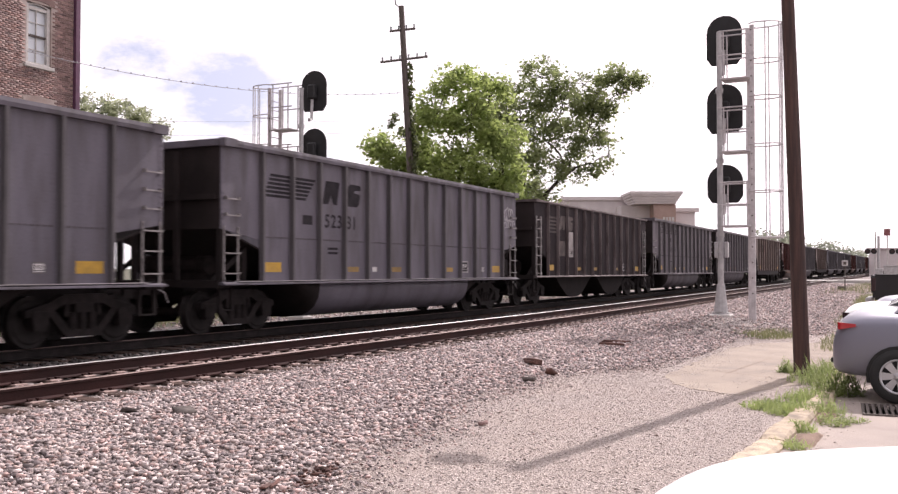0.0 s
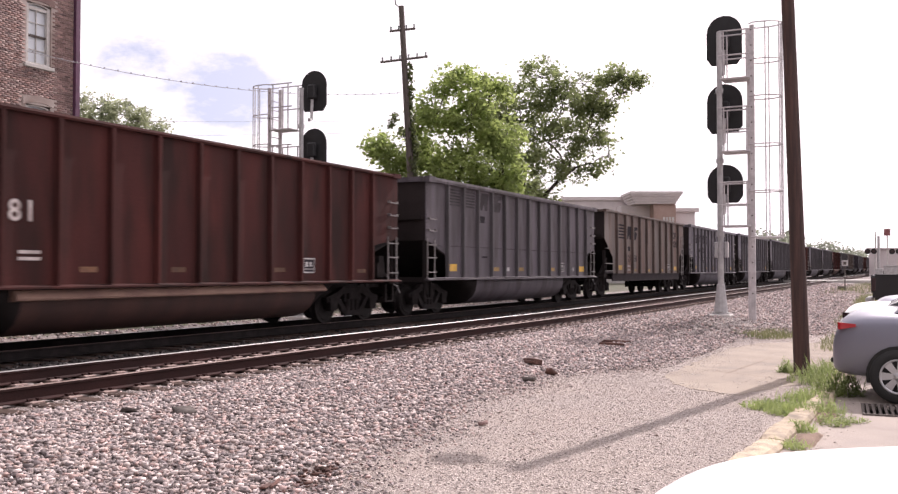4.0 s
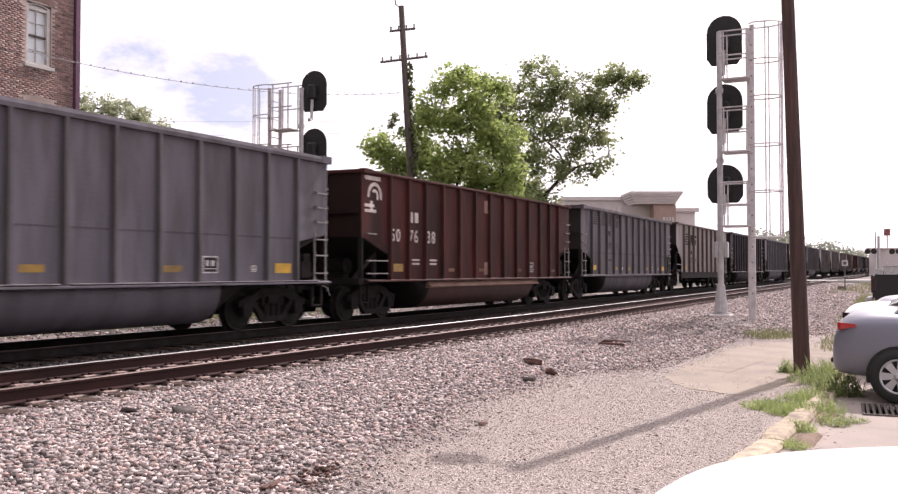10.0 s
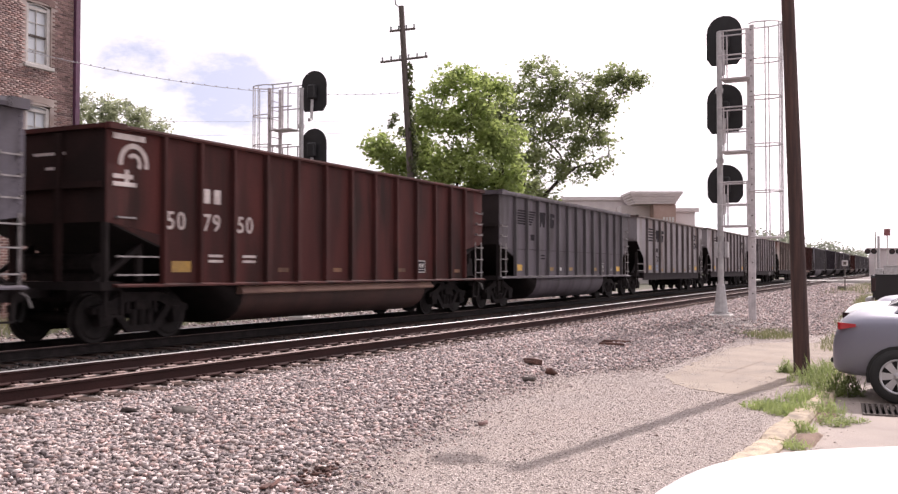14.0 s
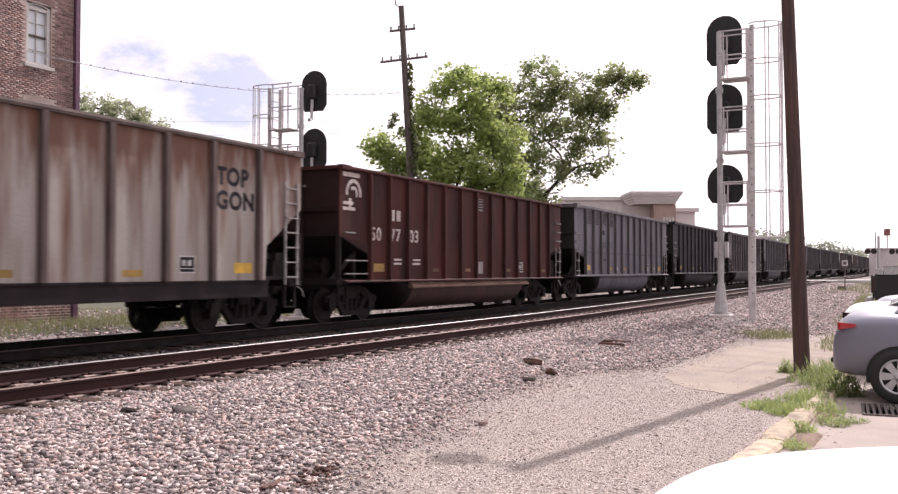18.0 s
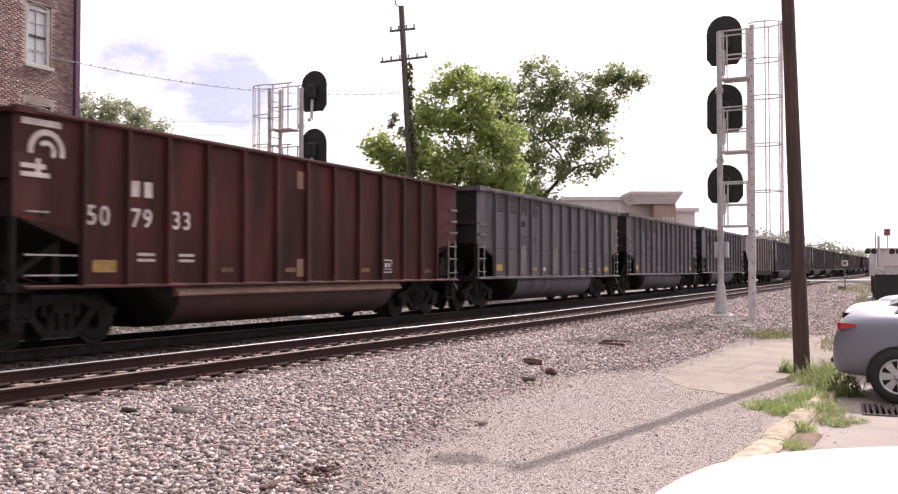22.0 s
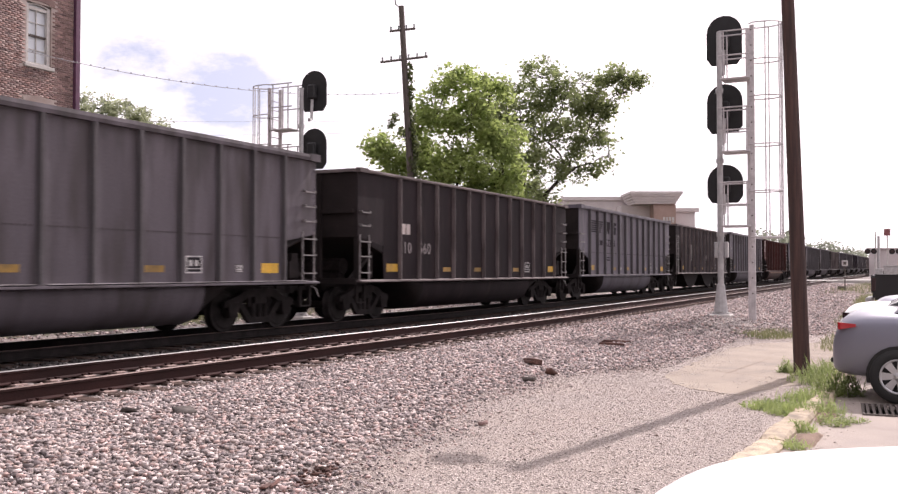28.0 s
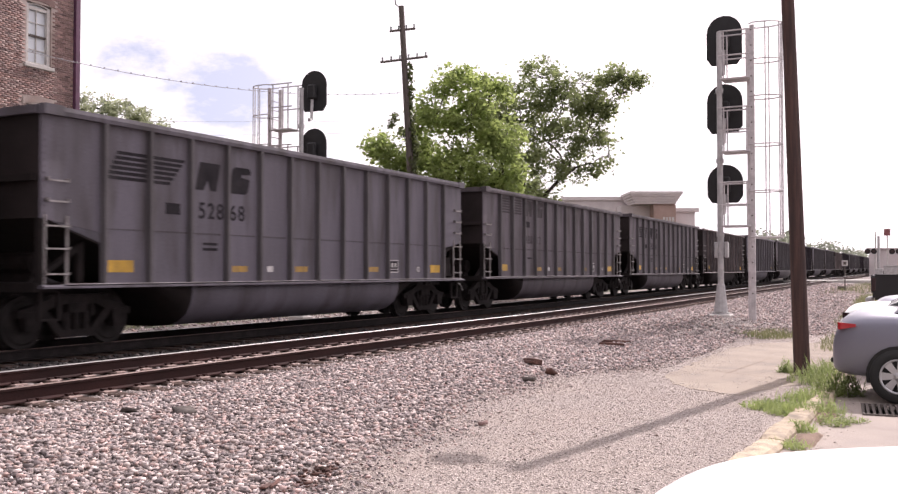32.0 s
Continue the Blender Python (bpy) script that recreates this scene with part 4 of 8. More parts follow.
def mark_mesh(kind):
    """Slanted emblem block."""
    bm = bmesh.new()
    if kind == 0:
        prism(bm, [(0.0, 0.0), (0.2, 0.0), (0.3, 0.2), (0.38, 0.0), (0.52, 0.0), (0.62, 0.52), (0.12, 0.52)], "y", -0.004, 0.0)
    else:
        # rounded slanted block with a notch
        pts = [(0.05, 0.0), (0.44, 0.0), (0.5, 0.06), (0.5, 0.3), (0.26, 0.33), (0.26, 0.38), (0.5, 0.4), (0.5, 0.46), (0.44, 0.52), (0.06, 0.52), (0.0, 0.46), (0.0, 0.05)]
        prism(bm, [(x + 0.2 * z, z) for x, z in pts], "y", -0.004, 0.0)
    for v in bm.verts:
        v.co.x *= 1.12
    return mesh("emblem", bm)


def roundel_mesh():
    """White emblem of two hooked arcs with bars."""
    bm = bmesh.new()
    for r0, r1, a0, a1 in ((0.25, 0.34, -0.25, 3.3), (0.1, 0.17, -0.6, 2.4)):
        n = 12
        ang = [a0 + (a1 - a0) * i / n for i in range(n + 1)]
        for a, b in zip(ang, ang[1:]):
            prism(bm, [(r1 * math.cos(a), r1 * math.sin(a)), (r1 * math.cos(b), r1 * math.sin(b)), (r0 * math.cos(b), r0 * math.sin(b)), (r0 * math.cos(a), r0 * math.sin(a))], "y", -0.004, 0.0)
    for x0, x1, z in ((-0.46, -0.02, -0.2), (-0.46, 0.06, -0.33)):
        prism(bm, [(x0, z), (x1, z), (x1, z - 0.075), (x0, z - 0.075)], "y", -0.004, 0.0)
    prism(bm, [(-0.2, -0.12), (-0.11, -0.12), (-0.11, -0.33), (-0.2, -0.33)], "y", -0.0045, -0.0005)
    return mesh("roundel", bm)


def rod_mesh(w):
    bm = bmesh.new()
    box(bm, 0, w, -0.06, -0.035, 0, 0.028)
    for x in (0, w - 0.03):
        box(bm, x, x + 0.03, -0.06, 0.0, -0.005, 0.033)
    return mesh("grab_rod", bm)


def text_mesh(words, size, material):
    cu = bpy.data.curves.new("lettering", "FONT")
    cu.body, cu.size, cu.extrude, cu.space_character = words, size, 0.002, 1.08 if words.isalpha() else 1.2
    cu.offset = size * (0.04 if words.isalpha() else 0.014)
    ob = new("lettering", cu)
    me = bpy.data.meshes.new_from_object(ob)
    bpy.data.objects.remove(ob)
    me.materials.append(material)
    return me


def tag_mesh(w, h):
    bm = bmesh.new()
    box(bm, 0, w, -0.003, 0.0, 0, h)
    return mesh("tag", bm)


def box_tag_mesh(k=1.0):
    """Framed stencil panel: one plate whose painted cells make a border, a line and two small squares."""
    bm = bmesh.new()
    w, h, e = 0.42 * k, 0.32 * k, 0.025
    xs = [0, e, 0.2 * w, 0.4 * w, 0.55 * w, 0.75 * w, w - e, w]
    zs = [0, e, 0.24 * h, 0.24 * h + 0.015, 0.42 * h, 0.75 * h, h - e, h]
    front = [[bm.verts.new((x, -0.006, z)) for z in zs] for x in xs]
    for i in range(7):
        for j in range(7):
            painted = i in (0, 6) or j in (0, 2, 6) or (j == 4 and i in (2, 4))
            bm.faces.new((front[i][j], front[i + 1][j], front[i + 1][j + 1], front[i][j + 1])).material_index = 0 if painted else 1
    rim = [e for e in bm.edges if e.is_boundary]
    out = bmesh.ops.extrude_edge_only(bm, edges=rim)
    for v in out["geom"]:
        if isinstance(v, bmesh.types.BMVert):
            v.co.y = 0.0
    return mesh("stencil", bm)


def flange_mesh():
    """Thin dusty sill lip; its sunlit line is put into the pale colour."""
    bm = bmesh.new()
    box(bm, -3.4, 3.4, -0.105, -0.001, 0.0, 0.012)
    return mesh("sill_flange", bm)


def streak_mesh(w, h, seed):
    """Worn streak with a ragged head and foot."""
    r = random.Random(seed)
    n = 7
    up = [(w * i / n, h * r.uniform(0.86, 1.0)) for i in range(n + 1)]
    down = [(w * i / n + r.uniform(-0.015, 0.015), h * r.uniform(0.0, 0.05)) for i in range(n, -1, -1)]
    bm = bmesh.new()
    prism(bm, up + down, "y", -0.003, 0.0)
    return mesh("streak", bm)


def reservoir_mesh():
    """Air reservoir lying across the end bay, with strap bands."""
    bm = bmesh.new()
    tube(bm, (6.62, -1.05, 1.36), (6.62, 0.75, 1.36), 0.2, 0.2, 14)
    for y in (-0.8, 0.45):
        tube(bm, (6.62, y, 1.36), (6.62, y + 0.06, 1.36), 0.215, 0.215, 14)
    box(bm, 6.5, 6.74, -1.0, 0.7, 1.06, 1.2)
    return mesh("air_reservoir", bm)


def valve_mesh():
    """Brake valve block with pipe stubs."""
    bm = bmesh.new()
    box(bm, 6.5, 6.85, -1.5, -1.2, 1.1, 1.45)
    box(bm, 6.56, 6.78, -1.52, -1.24, 1.45, 1.62)
    for x in (6.55, 6.7, 6.8):
        tube(bm, (x, -1.35, 1.06), (x, -1.35, 1.1), 0.03, n=6)
    path_tube(bm, [(6.62, -1.2, 1.3), (6.4, -1.1, 1.28), (6.2, -1.1, 1.2), (6.0, -1.1, 1.08)], 0.025, 6)
    return mesh("brake_valve", bm)


def brace_mesh():
    """Upright and diagonal brace from the end sill up to the slope sheet."""
    bm = bmesh.new()
    prism(bm, [(7.3, 1.06), (7.18, 1.06), (6.4, 1.56), (6.4, 1.06), (6.28, 1.06), (6.28, 1.75)], "y", -0.04, 0.04)
    return mesh("bay_brace", bm)


def shared(me, *ms):
    for q in ms:
        me.materials.append(q)
    return me


PARTS = dict(
    belly=shared(belly_mesh("tub"), None, M["near_black"]), hop=shared(belly_mesh("hop"), M["near_black"]),
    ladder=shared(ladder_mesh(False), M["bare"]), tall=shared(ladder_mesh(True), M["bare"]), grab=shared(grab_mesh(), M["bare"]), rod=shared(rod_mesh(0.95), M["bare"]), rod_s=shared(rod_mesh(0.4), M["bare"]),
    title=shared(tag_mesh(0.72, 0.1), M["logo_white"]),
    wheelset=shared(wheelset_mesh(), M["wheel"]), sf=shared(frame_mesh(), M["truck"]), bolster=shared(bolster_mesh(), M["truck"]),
    tank=shared(reservoir_mesh(), M["truck"]), valve=shared(valve_mesh(), M["truck"]), brace=shared(brace_mesh(), M["near_black"]),
    coupler=shared(coupler_mesh(), M["truck"]), hose=shared(hose_mesh(), M["tyre"]), lever=shared(lever_mesh(), M["bare"]), platform=shared(platform_mesh(), M["near_black"]), corner=shared(corner_mesh(), M["near_black"]), ledge=shared(ledge_mesh(), M["ledge_tan"]),
    repaint=shared(tag_mesh(0.6, 0.92), M["patch"]), repaint_w=shared(tag_mesh(0.66, 0.95), M["fresh_patch"]), dull_sq=shared(tag_mesh(0.7, 0.55), M["faded_mark"]), faded_sq=shared(tag_mesh(0.42, 0.38), M["ledge_tan"]), smear=shared(streak_mesh(0.52, 2.3, 3), M["dark_patch"]), smear_s=shared(streak_mesh(0.12, 1.9, 4), M["dark_patch"]), plate=shared(tag_mesh(0.8, 0.3), M["logo"]),
    str_a=shared(stripes_mesh((1, 0.2)), M["logo"]), str_b=shared(stripes_mesh((0, 1.6)), M["logo"]), str_c=shared(stripes_mesh((0, 0)), M["logo"]),
    m0=shared(mark_mesh(0), M["logo"]), m1=shared(mark_mesh(1), M["logo"]), roundel=shared(roundel_mesh(), M["logo_white"]),
    yel=shared(tag_mesh(0.56, 0.2), M["yellow"]), yel_s=shared(tag_mesh(0.47, 0.12), M["yellow_dim"]), white=shared(tag_mesh(0.2, 0.12), M["white_tag"]),
    yel_r=shared(tag_mesh(0.5, 0.2), M["yellow_dim"]), yel_d=shared(tag_mesh(0.36, 0.09), M["rust_tag"]), holder=shared(box_tag_mesh(0.55), M["bare_patch"], M["white_tag"]), flange=shared(flange_mesh(), M["lit_dust"]),
    stencil=shared(box_tag_mesh(), M["white_tag"], M["logo"]), bar=shared(tag_mesh(0.36, 0.2), M["logo"]), bar_w=shared(tag_mesh(0.19, 0.27), M["logo_white"]), fine=shared(tag_mesh(0.4, 0.05), M["logo"]), fine_w=shared(tag_mesh(0.4, 0.05), M["logo_white"]),
)
BYCOL = {}


def coloured(key, maker, m):
    if (key, m) not in BYCOL:
        me = maker()
        if not me.materials:
            me.materials.append(M[m])
        BYCOL[(key, m)] = me
    return BYCOL[(key, m)]


def add(name, me, parent, x=0, y=0, z=0, rz=0, label=""):
    ob = new(name, me)
    ob.parent = parent
    ob.matrix_basis = pose(x, y, z, 0, 0, rz)
    if label:
        tagged(ob, label)
    return ob


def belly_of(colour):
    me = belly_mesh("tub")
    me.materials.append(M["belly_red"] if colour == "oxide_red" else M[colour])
    me.materials.append(M["near_black"])
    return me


def truck(parent, x):
    t = add("truck", None, parent, x)
    for dx in (-0.89, 0.89):
        add("wheelset", PARTS["wheelset"], t, dx)
    add("side_frame", PARTS["sf"], t)
    add("side_frame", PARTS["sf"], t, 0, 0, 0, 180)
    add("bolster", PARTS["bolster"], t)


LOOKS = {
    "A": "coal gondola with grey steel sides, upright ribs and a striped emblem",
    "B": "coal gondola with warm grey ribbed sides and a high striped emblem",
    "C": "oxide red ribbed coal gondola with white numerals and a dusty tub",
    "D": "grimy dark steel coal gondola with upright ribs",
    "H": "old black-brown ribbed coal hopper with patched side panels",
    "T": "dusty light steel coal gondola with wide ribs and a straight sill",
}


def front_rods(car, face):
    """Grab rods across the open leading bay."""
    add("grab_rod", PARTS["rod"], car, -7.3, face, 1.47)
    add("grab_rod", PARTS["rod_s"], car, -7.3, face, 2.12)
    add("grab_rod", PARTS["rod"], car, -7.3, face, 1.16)


def coal_car(kind, colour, number="", rear=""):
    """One gondola; local x runs along the train, its leading end at minus x."""
    car = tagged(empty("coal_gondola"), LOOKS[kind], "rail wagon", "coal train")
    top = kind == "T"
    low = colour in ("oxide_red", "black_brown")
    lead = FRONT if kind == "C" else 0.0
    face = -TRAIN_SIDE
    end_paint = "end_red" if colour == "oxide_red" else colour if colour in ("light_grey", "rusty_light") else "end_soot_shade"
    for s in (-1, 1):
        add("side_sheet", coloured("side" + str(top) + str(s) + str(low) + str(lead), lambda: side_sheet(top, s, low, lead), colour), car)
    for rz in (0, 180):
        ex = -lead if rz else 0.0
        add("end_wall", coloured("end" + str(top) + str(low), lambda: end_wall(top, low), end_paint), car, ex, 0, 0, rz)
        add("slope_sheet", coloured("slope" + str(top), lambda: slope_sheet(top), "near_black"), car, ex, 0, 0, rz)
    add("floor", coloured("floor", floor_mesh, "near_black"), car)
    if kind in "AB":
        # rivet heads are set darker than the side sheet
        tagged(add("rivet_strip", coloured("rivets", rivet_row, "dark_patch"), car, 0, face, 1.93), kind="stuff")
        for x in (-7.27, 7.27):
            tagged(add("corner_rivet_strip", coloured("crivets", corner_rivets, colour), car, x, face), kind="stuff")
    trim = "rib_worn" if colour == "black_brown" else "rib_rust" if top else colour
    short = number.startswith("51")
    ribs = RIBS_TOP if top else RIBS_SHORT if short else RIBS_OLD if number == "10 560" else RIBS_RED if kind == "C" else RIBS_TUB
    rw, rd = (0.13, 0.11) if top else (0.05, 0.1) if low and kind != "C" else (0.085, 0.1)
    rib = coloured("rib" + str(top) + str(low) + str(rw), lambda: rib_mesh(rw, rd, 1.06 if top else 1.03, top_z(low) - (0.09 if top else 0.075 if low else 0.13)), {"beige": "rib_rust", "rusty_light": "rib_rust", "dusty_grey": "rib_rust", "light_grey": "rib_grey", "black_brown": "rib_worn", "grey_blue": "rib_soot_shade", "grey_warm": "rib_soot_shade"}.get(colour, colour))
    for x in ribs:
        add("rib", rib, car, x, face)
    far = coloured("farribs" + str(top) + str(kind == "C") + str(short) + str(number == "10 560"), lambda: far_ribs(ribs, rib_mesh(rw, rd, 1.06, ZT - 0.13)), colour)
    add("far_side_ribs", far, car)
    add("top_chord", coloured("chord" + str(top) + str(low) + str(lead), lambda: chord_mesh(top, low, lead), trim), car)
    for s in (-1, 1):
        add("side_sill", coloured("sill" + str(top) + str(s), lambda: sill_mesh("top" if top else "tub", s), "black_brown" if top else trim), car)
    if kind == "H":
        add("hopper_bay", PARTS["hop"], car)
    elif not top:
        add("tub", coloured("belly", lambda: belly_of(colour), colour), car)
    for rz in (0, 180):
        ex = -lead if rz else 0.0
        add("end_sill", PARTS["platform"], car, ex, 0, 0, rz)
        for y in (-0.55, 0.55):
            add("end_post", coloured("post", post_mesh, end_paint), car, ex, y, 0, rz)
        add("end_beam", coloured("beam", beam_mesh, end_paint), car, ex, 0, 0, rz)
        if number or rear:
            for y in (-1.34, 1.34):
                add("bay_brace", PARTS["brace"], car, ex, y, 0, rz)
            add("air_reservoir" if rz else "brake_valve", PARTS["tank" if rz else "valve"], car, ex, 0, 0, rz)
        for y in (-1.55, 1.55):
            add("corner_post", PARTS["corner"], car, ex, y, 0, rz)
        add("brake_hose", PARTS["hose"], car, 0, 0, 0, rz)
        add("uncoupling_lever", PARTS["lever"], car, 0, 0, 0, rz)
        add("coupler", PARTS["coupler"], car, 7.25 if rz == 0 else -7.25, 0, 0, rz)
    for x in (-6.1, 6.1):
        truck(car, x)
    if kind in "HT":
        add("ladder", PARTS["tall"], car, 6.75, face - 0.002)
        if kind == "H":
            add("ladder", PARTS["tall"], car, -7.2, face - 0.002)
        else:
            front_rods(car, face)
    elif kind == "C":
        front_rods(car, face)
        add("ladder", PARTS["ladder"], car, 6.83, face + 0.004)
        for z in (2.3, 2.62, 2.94):
            add("grab_iron", PARTS["grab"], car, 6.83, face, z)
    else:
        for x in (-7.25, 6.83):
            add("ladder", PARTS["ladder"], car, x, face + 0.004)
            for z in (2.3, 2.62):
                add("grab_iron", PARTS["grab"], car, x, face, z)
            if x > 0:
                add("grab_iron", PARTS["grab"], car, x, face, 2.94)
    red = kind == "C"
    add("yellow_reflector", PARTS["yel_r" if red else "yel"], car, -5.3 if top else -5.98, face - 0.001, 1.22)
    for x in (-2.85, -0.35, 2.25) if top else (-2.85, -0.8, 2.2):
        add("yellow_reflector", PARTS["yel_d" if red else "yel_s"], car, x, face - 0.001, 1.14 if top else 1.22)
    add("yellow_reflector", PARTS["yel_d" if red else "yel"], car, 5.12 if top else 5.42, face - 0.001, 1.2)
    add("stencil_panel", PARTS["stencil"], car, 3.6 if top else 3.22, face - 0.001, 1.2)
    if kind in "AB":
        add("white_tag", PARTS["white"], car, -1.75, face - 0.001, 1.22)
        add("placard_holder", PARTS["holder"], car, 4.6, face - 0.001, 1.2)
        for x in (-3.5, 3.5):
            add("dusty_sill_flange", PARTS["flange"], car, x, face, 1.031)
    y = face - 0.002
    o = 0.25 if short else 0.06
    if kind == "A":
        add("stripe_emblem", PARTS["str_a"], car, -5.85 + o, y, 2.82)
        add("stripe_emblem", PARTS["str_b"], car, -5.02 + o, y, 2.82)
        add("emblem", PARTS["m0"], car, -3.97 + o, y, 2.74)
        add("emblem", PARTS["m1"], car, -3.02 + o, y, 2.74)
        add("mark_bar", PARTS["bar"], car, -4.72 + o, y, 2.25)
        letters(car, number, -3.88 + o, y, 2.22, 0.42, "logo", -3.0 + o)
        for dz in (0.0, 0.1):
            add("fine_print", PARTS["fine"], car, -3.75 + o, y, 1.62 + dz)
    elif kind == "B":
        tone = "f" if colour == "grey_warm" or number in ("481 33", "483 21", "483 34", "479 60") else ""
        add("stripe_emblem", PARTS["str_c" + tone], car, -6.02, y, 3.14)
        add("stripe_emblem", PARTS["str_c" + tone], car, -5.0, y, 3.14)
        add("emblem", PARTS["m0" + tone], car, -3.9, y, 3.06)
        add("emblem", PARTS["m1" + tone], car, -2.87, y, 3.06)
        add("mark_bar", PARTS["bar"], car, -3.85, y, 2.68)
        letters(car, number, -3.88, y, 2.14, 0.38, "logo_faded" if tone else "logo", -2.87)
        add("fine_print", PARTS["fine"], car, -3.7, y, 1.62)
    elif kind == "C":
        add("tub_ledge", PARTS["ledge"], car)
        add("roundel", PARTS["roundel"], car, -6.9, y, 3.06)
        add("title_bar", PARTS["title"], car, -7.36, y, 3.44)
        for x in (-5.16, -4.86):
            add("mark_bar", PARTS["bar_w"], car, x, y, 2.5)
        letters(car, number, -6.12, y, 1.99, 0.45, "logo_white", -5.16, -4.18)
        for dy, dz in ((-0.25, 3.2), (0.1, 3.2), (-0.2, 2.95)):
            add("end_mark", PARTS["fine_w"], car, -HALF - lead + 0.003, dy, dz, -90)
        for x in (-5.0, -4.0):
            for dz in (0, 0.1):
                add("fine_print", PARTS["fine_w"], car, x, y, 1.4 + dz)
    elif kind == "T":
        for i in range(5):
            add("stripe_emblem", PARTS["long"], car, -5.54, y, 3.165 - 0.138 * i)
        add("emblem", PARTS["big0"], car, -4.1, y, 2.6)
        add("emblem", PARTS["big1"], car, -3.2, y, 2.6)
        add("mark_bar", PARTS["bar"], car, -3.8, y, 2.08)
        letters(car, number, -3.76, y, 1.6, 0.42, "logo", -3.05)
        for dx in (0.0, 0.42):
            for dz in (0.0, 0.17):
                add("fine_print", PARTS["fine_b" if colour == "light_grey" else "fine_t"], car, -4.2 + dx, y, 1.18 + dz)
        if rear:
            for w, z in zip(rear.split(), (2.9, 2.44)):
                add("lettering", text_mesh_once(w, 0.47, "logo"), car).matrix_basis = pose(4.6, y, z, 90, 0, 0)
    elif kind == "H":
        add("repaint_patch", PARTS["repaint" if number == "093" else "repaint_w"], car, -3.95, y, 1.72)
        if number == "114":
            add("repaint_patch", PARTS["dull_sq"], car, -4.9, y, 1.75)
            for i in range(5):
                add("stripe_emblem", PARTS["dull_bar"], car, -6.0, y, 3.1 - 0.13 * i)
        if number != "093":
            add("emblem", PARTS["faded0"], car, -4.85, y, 2.72)
            add("emblem", PARTS["faded1"], car, -3.95, y, 2.72)
        letters(car, number, -3.93, y - 0.004, 1.78, 0.33, "logo")
    elif number:
        add("mark_bar", PARTS["bar_w"], car, -5.18, y, 2.18)
        add("mark_bar", PARTS["bar_w"], car, -4.95, y, 2.18)
        letters(car, number, -5.12, y, 1.7, 0.4, "faded_white", -4.28)
    return car


def far_ribs(ribs, src):
    bm = bmesh.new()
    for x in ribs:
        box(bm, x - 0.05, x + 0.05, TRAIN_SIDE, TRAIN_SIDE + 0.11, 1.06, ZT - 0.13)
    bpy.data.meshes.remove(src)
    return mesh("far_side_ribs", bm)


TEXTS = {}


def text_mesh_once(words, size, m):
    if (words, size, m) not in TEXTS:
        TEXTS[(words, size, m)] = text_mesh(words, size, M[m])
    return TEXTS[(words, size, m)]


def letters(car, number, x, y, z, size, m, *more):
    """Groups of digits, each between two ribs."""
    for g, gx in zip(number.split(), (x, *more)):
        ob = add("number", text_mesh_once(g, size, m), car)
        ob.matrix_basis = pose(gx, y, z, 90, 0, 0)


for k in (0, 1):
    PARTS["faded%d" % k] = shared(mark_mesh(k), M["faded_mark"])
for q, maker in (("str_c", lambda: stripes_mesh((0, 0))), ("m0", lambda: mark_mesh(0)), ("m1", lambda: mark_mesh(1))):
    PARTS[q + "f"] = shared(maker(), M["logo_faded"])
PARTS["dull_bar"] = shared(tag_mesh(0.85, 0.06), M["faded_mark"])
PARTS["fine_b"] = shared(tag_mesh(0.36, 0.08), M["blue_mark"])
PARTS["fine_t"] = shared(tag_mesh(0.36, 0.08), M["faded_white"])
PARTS["long"] = shared(tag_mesh(1.6, 0.072), M["logo"])
for k in (0, 1):
    me = mark_mesh(k)
    for v in me.vertices:
        v.co.x = v.co.x * 1.35 + v.co.z * 0.25
        v.co.z *= 1.15
    PARTS["big%d" % k] = shared(me, M["logo"])

